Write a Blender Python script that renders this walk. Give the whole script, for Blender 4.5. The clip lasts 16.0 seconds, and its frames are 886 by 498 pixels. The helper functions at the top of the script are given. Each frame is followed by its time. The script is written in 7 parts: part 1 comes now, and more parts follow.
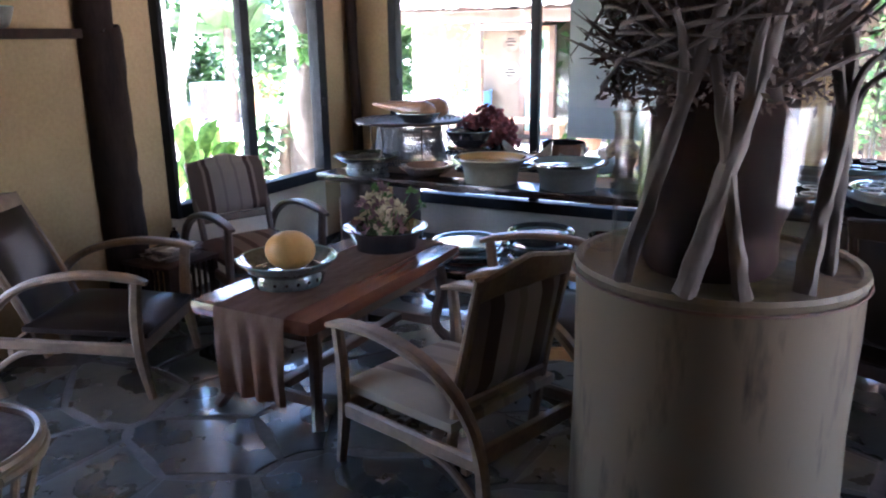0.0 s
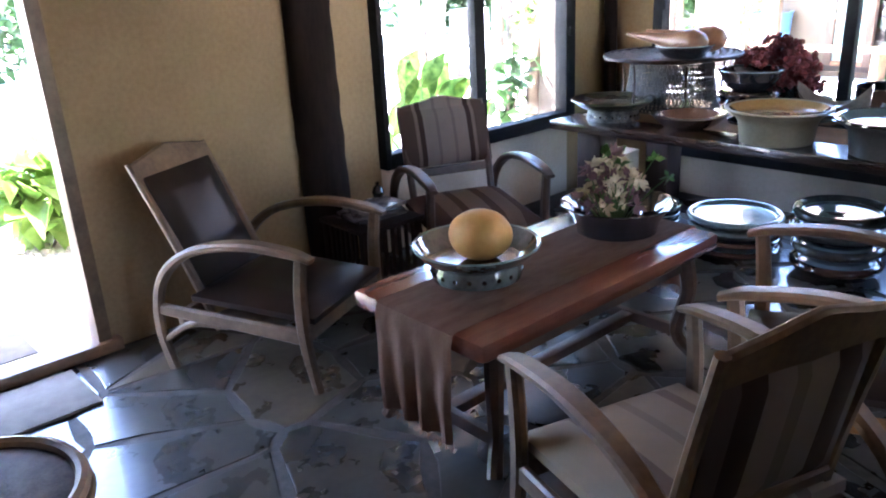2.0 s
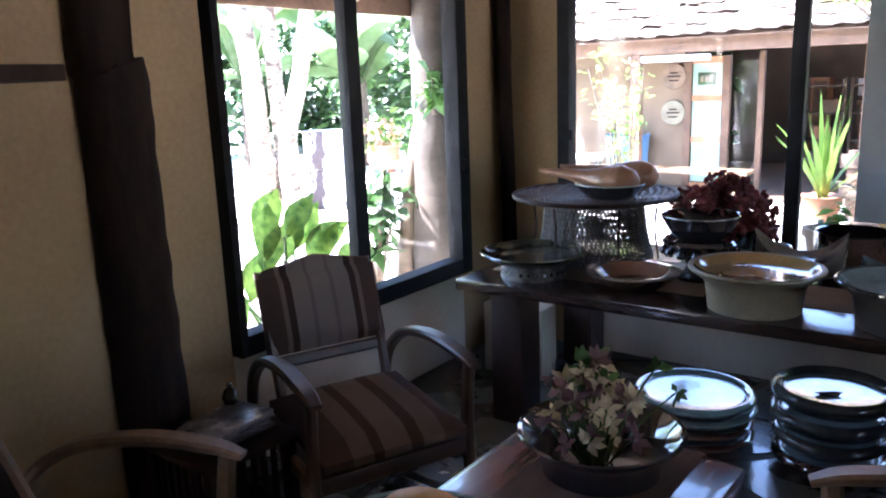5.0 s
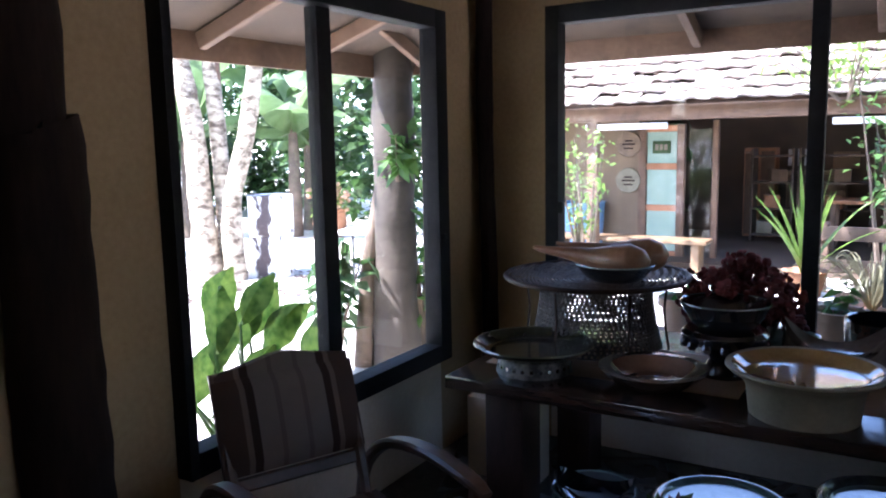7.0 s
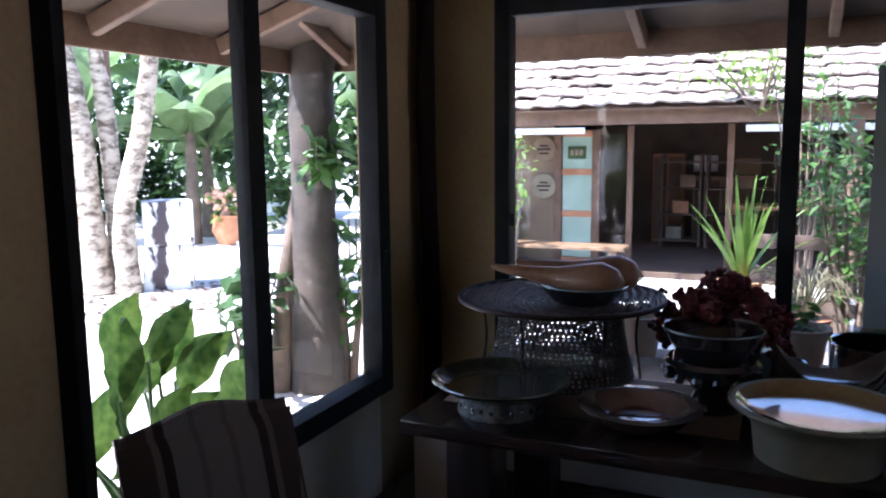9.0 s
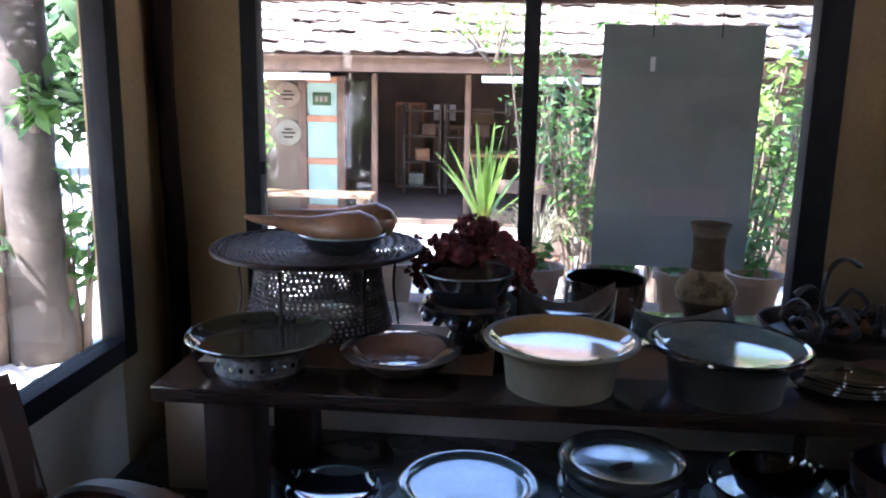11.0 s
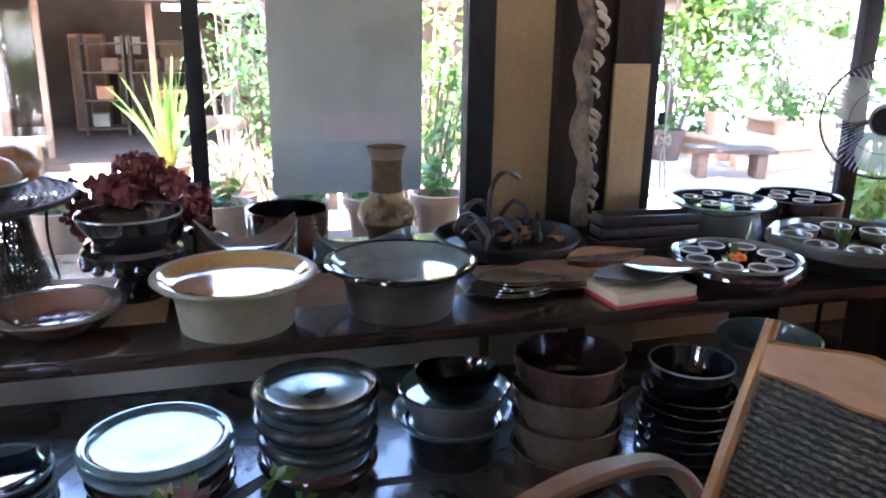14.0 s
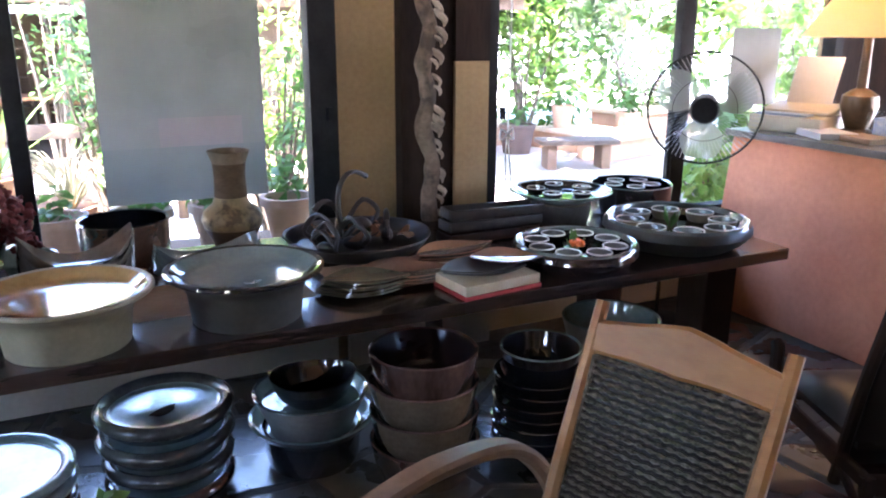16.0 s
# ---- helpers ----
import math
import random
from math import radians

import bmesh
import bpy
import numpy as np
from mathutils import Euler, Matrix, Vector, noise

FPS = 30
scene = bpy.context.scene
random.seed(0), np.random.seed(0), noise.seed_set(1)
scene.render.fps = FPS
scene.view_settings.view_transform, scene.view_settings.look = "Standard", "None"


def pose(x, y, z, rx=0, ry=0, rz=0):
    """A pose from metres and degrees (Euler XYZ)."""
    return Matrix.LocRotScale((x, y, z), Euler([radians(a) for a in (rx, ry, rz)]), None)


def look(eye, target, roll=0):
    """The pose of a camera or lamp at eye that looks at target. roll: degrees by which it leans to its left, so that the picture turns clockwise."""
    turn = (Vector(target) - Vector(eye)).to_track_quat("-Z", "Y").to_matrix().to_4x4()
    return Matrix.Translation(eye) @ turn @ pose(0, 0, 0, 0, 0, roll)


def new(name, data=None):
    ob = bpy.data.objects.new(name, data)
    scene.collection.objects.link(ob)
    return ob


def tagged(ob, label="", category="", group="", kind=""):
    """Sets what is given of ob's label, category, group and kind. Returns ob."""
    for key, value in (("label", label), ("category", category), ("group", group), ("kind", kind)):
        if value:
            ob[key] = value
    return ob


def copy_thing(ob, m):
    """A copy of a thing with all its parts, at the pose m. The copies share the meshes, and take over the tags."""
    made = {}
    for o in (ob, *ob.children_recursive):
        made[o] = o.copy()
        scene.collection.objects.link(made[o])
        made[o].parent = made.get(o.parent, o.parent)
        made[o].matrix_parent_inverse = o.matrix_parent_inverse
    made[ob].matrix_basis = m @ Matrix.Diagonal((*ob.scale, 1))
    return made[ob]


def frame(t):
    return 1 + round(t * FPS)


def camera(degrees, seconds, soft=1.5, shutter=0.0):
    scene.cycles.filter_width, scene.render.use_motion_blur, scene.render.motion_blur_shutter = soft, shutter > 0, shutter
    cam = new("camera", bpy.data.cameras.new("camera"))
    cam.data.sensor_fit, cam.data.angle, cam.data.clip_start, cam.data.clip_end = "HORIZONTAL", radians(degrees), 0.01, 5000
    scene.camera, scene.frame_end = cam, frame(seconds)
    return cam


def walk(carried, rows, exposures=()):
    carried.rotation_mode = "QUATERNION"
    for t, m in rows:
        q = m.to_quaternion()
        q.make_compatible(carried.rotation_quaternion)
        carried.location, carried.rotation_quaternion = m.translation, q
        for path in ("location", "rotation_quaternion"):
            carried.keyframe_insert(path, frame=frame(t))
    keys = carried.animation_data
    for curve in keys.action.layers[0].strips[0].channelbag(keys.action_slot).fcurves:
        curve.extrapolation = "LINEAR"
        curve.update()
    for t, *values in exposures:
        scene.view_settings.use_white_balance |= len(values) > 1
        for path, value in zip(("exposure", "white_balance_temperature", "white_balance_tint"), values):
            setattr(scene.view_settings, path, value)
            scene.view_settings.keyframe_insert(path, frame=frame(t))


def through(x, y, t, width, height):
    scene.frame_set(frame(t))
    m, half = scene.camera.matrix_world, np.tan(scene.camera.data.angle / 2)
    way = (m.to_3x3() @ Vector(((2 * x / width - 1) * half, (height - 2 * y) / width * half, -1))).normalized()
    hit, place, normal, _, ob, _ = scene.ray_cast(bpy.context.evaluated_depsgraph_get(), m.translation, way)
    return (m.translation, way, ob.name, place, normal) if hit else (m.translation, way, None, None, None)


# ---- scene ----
cam = camera(59.63, 16.0, soft=2.0, shutter=0.2)
ROWS = [
    (0, 0.282, -0.164, 1.650, 27.25, -15.36, 0.72),
    (0.5, 0.238, 0.050, 1.644, 32.49, -15.42, 0.34),
    (1, 0.073, 0.283, 1.641, 33.97, -14.84, 1.05),
    (1.5, -0.044, 0.492, 1.583, 42.27, -16.79, 2.89),
    (2, -0.088, 0.741, 1.608, 47.13, -20.06, 2.90),
    (2.5, -0.208, 0.872, 1.581, 46.56, -20.97, 2.20),
    (3, -0.462, 0.959, 1.600, 38.47, -16.85, 0.77),
    (3.5, -0.613, 1.049, 1.617, 37.97, -16.04, 1.35),
    (4, -0.713, 1.230, 1.623, 39.62, -14.01, 1.69),
    (4.2, -0.777, 1.289, 1.624, 39.11, -13.80, 1.51),
    (6.3, -1.323, 1.677, 1.642, 32.44, -9.16, 3.47),
    (6.5, -1.353, 1.714, 1.648, 33.62, -8.51, 2.95),
    (7, -1.492, 1.756, 1.644, 31.34, -7.91, 1.17),
    (7.5, -1.644, 1.770, 1.660, 27.69, -7.21, 1.01),
    (8, -1.751, 1.837, 1.646, 26.91, -8.13, 1.23),
    (8.5, -1.830, 1.963, 1.652, 26.31, -8.22, 1.03),
    (9, -1.888, 2.050, 1.653, 23.90, -7.80, 0.60),
    (9.5, -1.954, 2.080, 1.651, 16.90, -8.63, -0.27),
    (11.8, -1.944, 2.113, 1.638, 2.25, -13.07, -0.70),
    (12, -1.934, 2.117, 1.628, 1.27, -13.47, -0.68),
    (12.5, -1.894, 2.116, 1.625, -3.18, -14.45, -0.82),
    (13, -1.848, 2.117, 1.622, -8.39, -15.22, -0.70),
    (13.5, -1.798, 2.133, 1.620, -12.38, -15.73, -0.83),
    (14, -1.785, 2.144, 1.613, -15.84, -16.00, -0.80),
    (14.5, -1.781, 2.137, 1.614, -18.51, -16.29, -0.60),
    (15, -1.770, 2.132, 1.611, -21.00, -16.11, -0.23),
    (15.5, -1.747, 2.128, 1.612, -23.40, -15.91, -0.32),
    (16, -1.722, 2.116, 1.611, -26.18, -15.93, -0.25),
]
walk(cam, [(t, pose(x, y, z, 90 + pitch, roll, yaw)) for t, x, y, z, yaw, pitch, roll in ROWS],
     [(0.0, 5.22, 5550, 27), (2.5, 5.66, 5700, 26), (3.1, 5.70, 5700, 26), (4.2, 5.04, 5750, 27), (6.3, 3.50, 5700, 27), (7.5, 3.02, 5650, 27), (9.0, 2.68, 5600, 28),
      (9.7, 2.75, 5600, 28), (11.8, 4.48, 5750, 28), (14.0, 5.24, 5950, 28), (16.0, 5.32, 6000, 29)])

# ---- light ----
world = bpy.data.worlds.new("world")
scene.world = world
world.use_nodes = True
wn = world.node_tree.nodes
sky = wn.new("ShaderNodeTexSky")
sky.sky_type, sky.sun_disc = "NISHITA", False
sky.sun_elevation, sky.sun_rotation = radians(58), radians(205)
world.node_tree.links.new(sky.outputs[0], wn["Background"].inputs[0])
wn["Background"].inputs[1].default_value = 0.15
sun = new("sun", bpy.data.lights.new("sun", "SUN"))
sun.data.energy, sun.data.angle, sun.data.color = 5.0, radians(0.6), (1.0, 0.95, 0.87)
sun.matrix_world = look((0, 0, 0), (0.36, 0.39, -0.85))


# ---- materials ----
def material(name, c1, c2, scale=8.0, rough=0.6, metal=0.0, bump=0.1, fine=60.0, stretch=(1, 1, 1), spec=0.5, coat=0.0, vary=0.0, contrast=(0.35, 0.7), other=None):
    """Two-scale noise colour, roughness variation and fine relief."""
    m = bpy.data.materials.new(name)
    m.use_nodes = True
    n, l = m.node_tree.nodes, m.node_tree.links
    b = n["Principled BSDF"]
    tc = n.new("ShaderNodeTexCoord")
    mp = n.new("ShaderNodeMapping")
    mp.inputs["Scale"].default_value = stretch
    l.new(tc.outputs["Object"], mp.inputs[0])
    big, small = n.new("ShaderNodeTexNoise"), n.new("ShaderNodeTexNoise")
    big.inputs["Scale"].default_value, big.inputs["Detail"].default_value = scale, 6
    small.inputs["Scale"].default_value, small.inputs["Detail"].default_value = fine, 4
    l.new(mp.outputs[0], big.inputs[0])
    l.new(mp.outputs[0], small.inputs[0])
    mix = n.new("ShaderNodeMath")
    mix.operation = "MULTIPLY_ADD"
    mix.inputs[1].default_value = 0.3
    l.new(small.outputs[0], mix.inputs[0])
    sc = n.new("ShaderNodeMath")
    sc.operation = "MULTIPLY"
    sc.inputs[1].default_value = 0.7
    l.new(big.outputs[0], sc.inputs[0])
    l.new(sc.outputs[0], mix.inputs[2])
    ramp = n.new("ShaderNodeValToRGB")
    ramp.color_ramp.elements[0].position, ramp.color_ramp.elements[1].position = contrast
    ramp.color_ramp.elements[0].color, ramp.color_ramp.elements[1].color = (*c1, 1), (*c2, 1)
    l.new(mix.outputs[0], ramp.inputs[0])
    col = ramp.outputs[0]
    if vary:
        info = n.new("ShaderNodeObjectInfo")
        hsv = n.new("ShaderNodeHueSaturation")
        mr = n.new("ShaderNodeMapRange")
        mr.inputs[3].default_value, mr.inputs[4].default_value = 1 - vary, 1 + vary
        l.new(info.outputs["Random"], mr.inputs[0])
        l.new(mr.outputs[0], hsv.inputs["Value"])
        l.new(col, hsv.inputs["Color"])
        col = hsv.outputs[0]
        if other:
            th, mo = n.new("ShaderNodeMapRange"), n.new("ShaderNodeMix")
            th.inputs[1].default_value, th.inputs[2].default_value, th.inputs[4].default_value = 0.55, 0.9, 0.75
            mo.data_type, mo.blend_type = "RGBA", "MULTIPLY"
            l.new(info.outputs["Random"], th.inputs[0])
            l.new(th.outputs[0], mo.inputs[0])
            l.new(col, mo.inputs[6])
            mo.inputs[7].default_value = (*other, 1)
            col = mo.outputs[2]
    l.new(col, b.inputs["Base Color"])
    rr = n.new("ShaderNodeMapRange")
    rr.inputs[3].default_value, rr.inputs[4].default_value = max(rough - 0.1, 0.02), min(rough + 0.1, 1)
    l.new(big.outputs[0], rr.inputs[0])
    l.new(rr.outputs[0], b.inputs["Roughness"])
    b.inputs["Metallic"].default_value = metal
    b.inputs["Specular IOR Level"].default_value = spec
    b.inputs["Coat Weight"].default_value = coat
    b.inputs["Coat Roughness"].default_value = 0.04
    if bump:
        bp = n.new("ShaderNodeBump")
        bp.inputs["Strength"].default_value, bp.inputs["Distance"].default_value = bump, 0.01
        l.new(mix.outputs[0], bp.inputs["Height"])
        l.new(bp.outputs[0], b.inputs["Normal"])
    return m


def glass_pane(name, tint=(0.93, 0.96, 0.95), rough=0.0):
    """Thin pane: clear with a mirror sheen."""
    m = bpy.data.materials.new(name)
    m.use_nodes = True
    n, l = m.node_tree.nodes, m.node_tree.links
    n.remove(n["Principled BSDF"])
    t, g, f, mx = n.new("ShaderNodeBsdfTransparent"), n.new("ShaderNodeBsdfGlossy"), n.new("ShaderNodeLayerWeight"), n.new("ShaderNodeMixShader")
    t.inputs[0].default_value = (*tint, 1)
    g.inputs["Roughness"].default_value = rough
    pw, ml = n.new("ShaderNodeMath"), n.new("ShaderNodeMath")
    pw.operation, ml.operation = "POWER", "MULTIPLY_ADD"
    pw.inputs[1].default_value, ml.inputs[1].default_value, ml.inputs[2].default_value = 5.0, 0.5, 0.02
    f.inputs[0].default_value = 0.5
    l.new(f.outputs["Facing"], pw.inputs[0])
    l.new(pw.outputs[0], ml.inputs[0])
    l.new(ml.outputs[0], mx.inputs[0])
    l.new(t.outputs[0], mx.inputs[1])
    l.new(g.outputs[0], mx.inputs[2])
    l.new(mx.outputs[0], n["Material Output"].inputs[0])
    return m


def leaf_material(name, c1, c2, through=0.45, scale=6.0):
    """Leaf: gloss, two greens, light passing through."""
    m = material(name, c1, c2, scale, 0.45, bump=0.05, fine=30)
    n, l = m.node_tree.nodes, m.node_tree.links
    tr, mx = n.new("ShaderNodeBsdfTranslucent"), n.new("ShaderNodeMixShader")
    b = n["Principled BSDF"]
    l.new(b.inputs["Base Color"].links[0].from_socket, tr.inputs[0])
    mx.inputs[0].default_value = through
    l.new(b.outputs[0], mx.inputs[1])
    l.new(tr.outputs[0], mx.inputs[2])
    l.new(mx.outputs[0], n["Material Output"].inputs[0])
    return m


def striped(name, cols, width, axis="Y"):
    """Woven fabric with stripes along one axis of the object, cols over a repeat of width metres."""
    m = material(name, (0.5, 0.5, 0.5), (0.6, 0.6, 0.6), 25, 0.9, bump=0.25, fine=350, spec=0.2)
    n, l = m.node_tree.nodes, m.node_tree.links
    b = n["Principled BSDF"]
    tc, sp = n.new("ShaderNodeTexCoord"), n.new("ShaderNodeSeparateXYZ")
    l.new(tc.outputs["Object"], sp.inputs[0])
    mul, fr = n.new("ShaderNodeMath"), n.new("ShaderNodeMath")
    mul.operation, fr.operation = "MULTIPLY_ADD", "FRACT"
    mul.inputs[1].default_value, mul.inputs[2].default_value = 1 / width, 0.5
    l.new(sp.outputs[axis], mul.inputs[0])
    l.new(mul.outputs[0], fr.inputs[0])
    r = n.new("ShaderNodeValToRGB")
    r.color_ramp.interpolation = "CONSTANT"
    e = r.color_ramp.elements
    e[0].position, e[0].color = 0, (*cols[0][1], 1)
    e[1].position, e[1].color = cols[1][0], (*cols[1][1], 1)
    for p, c in cols[2:]:
        e.new(p).color = (*c, 1)
    l.new(fr.outputs[0], r.inputs[0])
    old = b.inputs["Base Color"].links[0].from_socket
    mx = n.new("ShaderNodeMix")
    mx.data_type, mx.blend_type = "RGBA", "MULTIPLY"
    mx.inputs[0].default_value = 0.6
    l.new(r.outputs[0], mx.inputs[6])
    l.new(old, mx.inputs[7])
    l.new(mx.outputs[2], b.inputs["Base Color"])
    return m


PLASTER = material("ochre_plaster", (0.27, 0.185, 0.095), (0.41, 0.295, 0.165), 1.6, 0.85, bump=0.15, fine=40, spec=0.2)
PLASTER_PALE = material("pale_plaster", (0.52, 0.44, 0.33), (0.66, 0.57, 0.44), 3, 0.85, bump=0.15, fine=40, spec=0.2)
CEIL = material("ceiling_boards", (0.10, 0.06, 0.035), (0.20, 0.12, 0.07), 3, 0.6, stretch=(1, 8, 1))
DARKWOOD = material("dark_stained_wood", (0.016, 0.008, 0.005), (0.045, 0.023, 0.015), 6, 0.55, spec=0.18, stretch=(2, 2, 0.4), fine=45, bump=0.15)
TABLETOP = material("polished_dark_wood", (0.016, 0.009, 0.007), (0.05, 0.028, 0.02), 5, 0.22, stretch=(0.4, 4, 4), fine=40, bump=0.04, coat=0.5)
FRAME = material("black_window_frame", (0.007, 0.007, 0.008), (0.018, 0.018, 0.019), 10, 0.6, bump=0.03, spec=0.12)
GLASS = glass_pane("window_glass")
GLASSJAR = glass_pane("jar_glass", (0.97, 0.98, 0.97))
POST = material("hewn_dark_post", (0.010, 0.006, 0.005), (0.030, 0.018, 0.013), 4, 0.85, spec=0.15, stretch=(3, 3, 0.5), bump=0.5, fine=25)
SLATE = material("slate_paving", (0.020, 0.021, 0.019), (0.10, 0.098, 0.078), 4, 0.28, bump=0.25, fine=22, vary=0.4, coat=0.35, other=(1.15, 0.85, 0.58), contrast=(0.3, 0.75))
GROUT = material("paving_mortar", (0.045, 0.040, 0.032), (0.105, 0.092, 0.074), 20, 0.85, bump=0.3)
REDWOOD = material("red_brown_wood", (0.13, 0.045, 0.025), (0.25, 0.09, 0.05), 4, 0.24, stretch=(5, 0.5, 5), fine=30, bump=0.06, coat=0.4)
TEAK = material("pale_worn_teak", (0.095, 0.058, 0.030), (0.225, 0.145, 0.082), 7, 0.5, stretch=(1, 1, 1), fine=50, bump=0.12)
OAK = material("honey_wood", (0.27, 0.115, 0.036), (0.42, 0.205, 0.07), 6, 0.42, stretch=(1, 0.4, 1), fine=50, bump=0.08)
ARMWOOD = material("rubbed_brown_wood", (0.17, 0.095, 0.05), (0.30, 0.18, 0.10), 6, 0.4, fine=50, bump=0.08)
DARKTEAK = material("brown_teak", (0.055, 0.030, 0.018), (0.13, 0.075, 0.045), 7, 0.4, fine=50, bump=0.1)
LEATHER = material("black_brown_leather", (0.013, 0.008, 0.006), (0.030, 0.019, 0.014), 5, 0.34, fine=220, bump=0.06, spec=0.22)
# Tones lowered to carry the shade on a back turned from the window.
STRIPE = striped("shaded_striped_fabric", [(0, (0.10, 0.062, 0.048)), (0.19, (0.22, 0.16, 0.125)), (0.225, (0.06, 0.034, 0.028)), (0.275, (0.26, 0.21, 0.178)), (0.40, (0.20, 0.158, 0.132)), (0.43, (0.26, 0.21, 0.178)), (0.57, (0.20, 0.158, 0.132)), (0.60, (0.26, 0.21, 0.178)), (0.725, (0.06, 0.034, 0.028)), (0.775, (0.22, 0.16, 0.125)), (0.81, (0.10, 0.062, 0.048))], 0.58)
STRIPE_SEAT = striped("striped_seat_fabric", [(0, (0.13, 0.085, 0.068)), (0.14, (0.24, 0.18, 0.145)), (0.3, (0.11, 0.075, 0.06)), (0.38, (0.25, 0.195, 0.16)), (0.6, (0.11, 0.075, 0.06)), (0.7, (0.24, 0.18, 0.145)), (0.88, (0.13, 0.085, 0.068))], 0.5)
BEIGE_SEAT = striped("beige_seat_fabric", [(0, (0.32, 0.265, 0.195)), (0.16, (0.20, 0.15, 0.112)), (0.24, (0.31, 0.255, 0.19)), (0.46, (0.25, 0.20, 0.15)), (0.52, (0.32, 0.265, 0.195)), (0.74, (0.19, 0.145, 0.11)), (0.84, (0.31, 0.255, 0.19))], 0.5)
# Lighter copy of the stripes, without the shade in its tones.
STRIPE_PALE = striped("pale_striped_fabric", [(0, (0.20, 0.155, 0.135)), (0.16, (0.10, 0.065, 0.055)), (0.30, (0.36, 0.31, 0.29)), (0.46, (0.28, 0.235, 0.215)), (0.54, (0.36, 0.31, 0.29)), (0.70, (0.10, 0.065, 0.055)), (0.84, (0.20, 0.155, 0.135))], 0.5)
LINEN = material("woven_runner", (0.21, 0.115, 0.075), (0.37, 0.235, 0.165), 9, 0.95, fine=200, bump=0.3, spec=0.1, stretch=(2.2, 0.7, 0.7))
DRUM = material("whitewashed_drum", (0.026, 0.014, 0.007), (0.118, 0.083, 0.046), 5, 0.62, spec=0.3, bump=0.15, fine=22, stretch=(1.3, 1.3, 0.3), contrast=(0.36, 0.47))
RUST = material("rusty_rim", (0.05, 0.02, 0.012), (0.14, 0.06, 0.03), 20, 0.7)
DRIFT = material("grey_driftwood", (0.055, 0.041, 0.033), (0.13, 0.103, 0.084), 8, 0.85, bump=0.5, fine=50, stretch=(1, 1, 0.3))
DRIED = material("dried_brown_stems", (0.05, 0.032, 0.024), (0.125, 0.082, 0.06), 10, 0.9)
JARBROWN = material("oxblood_jar", (0.011, 0.0035, 0.003), (0.030, 0.0085, 0.0065), 6, 0.55, spec=0.08)
CELADON = material("celadon_glaze", (0.15, 0.22, 0.205), (0.29, 0.37, 0.335), 7, 0.10, bump=0.06, fine=40, coat=0.5, spec=0.55)
CELADON_DARK = material("dark_celadon_glaze", (0.075, 0.095, 0.095), (0.15, 0.18, 0.175), 7, 0.09, bump=0.05, coat=1.0, spec=0.8)
OLIVE = material("olive_glaze", (0.060, 0.058, 0.035), (0.125, 0.12, 0.075), 7, 0.09, bump=0.06, coat=1.0, spec=0.8)
CREAM = material("cream_stoneware", (0.14, 0.118, 0.07), (0.24, 0.205, 0.13), 6, 0.5, bump=0.1)
GOLD = material("amber_glaze", (0.26, 0.15, 0.05), (0.40, 0.26, 0.10), 5, 0.12, bump=0.04, coat=0.45, spec=0.5)
GREYSTONE = material("grey_stoneware", (0.085, 0.083, 0.078), (0.17, 0.165, 0.155), 9, 0.45, bump=0.15)
PURPLE = material("purple_brown_glaze", (0.020, 0.012, 0.013), (0.05, 0.030, 0.030), 6, 0.12, bump=0.05, coat=0.8, spec=0.7)
IRON = material("dull_dark_iron", (0.012, 0.008, 0.006), (0.036, 0.026, 0.021), 14, 0.45, bump=0.2)
DARKSTONE = material("dark_stoneware", (0.027, 0.024, 0.018), (0.066, 0.059, 0.046), 9, 0.45, bump=0.15)
BLACKGLAZE = material("black_glaze", (0.007, 0.007, 0.009), (0.022, 0.021, 0.024), 6, 0.06, bump=0.03, coat=1.0, spec=0.8)
BROWNGLAZE = material("brown_glaze", (0.045, 0.022, 0.013), (0.12, 0.062, 0.04), 6, 0.12, bump=0.06, coat=1.0, spec=0.8)
SALMON = material("salmon_brown_glaze", (0.19, 0.10, 0.06), (0.28, 0.16, 0.105), 6, 0.14, bump=0.05, coat=1.0, spec=0.8)
TERRA = material("terracotta", (0.30, 0.13, 0.06), (0.46, 0.22, 0.12), 6, 0.8, bump=0.15)
ORANGEPLASTER = material("orange_plaster", (0.50, 0.17, 0.08), (0.68, 0.27, 0.14), 3, 0.7, bump=0.15, fine=30)
COUNTERTOP = material("slate_counter_top", (0.06, 0.055, 0.055), (0.14, 0.13, 0.13), 6, 0.3, bump=0.05)
WICKER = material("grey_wicker", (0.06, 0.045, 0.038), (0.16, 0.125, 0.105), 30, 0.7, fine=150, bump=0.5)
GOURD = material("dried_gourd", (0.17, 0.075, 0.034), (0.28, 0.145, 0.075), 5, 0.38, bump=0.05)
PUMPKIN = material("yellow_melon", (0.44, 0.20, 0.04), (0.60, 0.335, 0.095), 6, 0.5, bump=0.12, fine=40)
REDFLOWER = material("dark_red_flower", (0.075, 0.010, 0.010), (0.17, 0.025, 0.022), 20, 0.8)
PAPER = material("brown_paper_mat", (0.24, 0.155, 0.09), (0.35, 0.24, 0.15), 6, 0.8, bump=0.1)
WHITEPAINT = material("white_paint", (0.70, 0.70, 0.68), (0.82, 0.82, 0.80), 5, 0.5, bump=0.05)


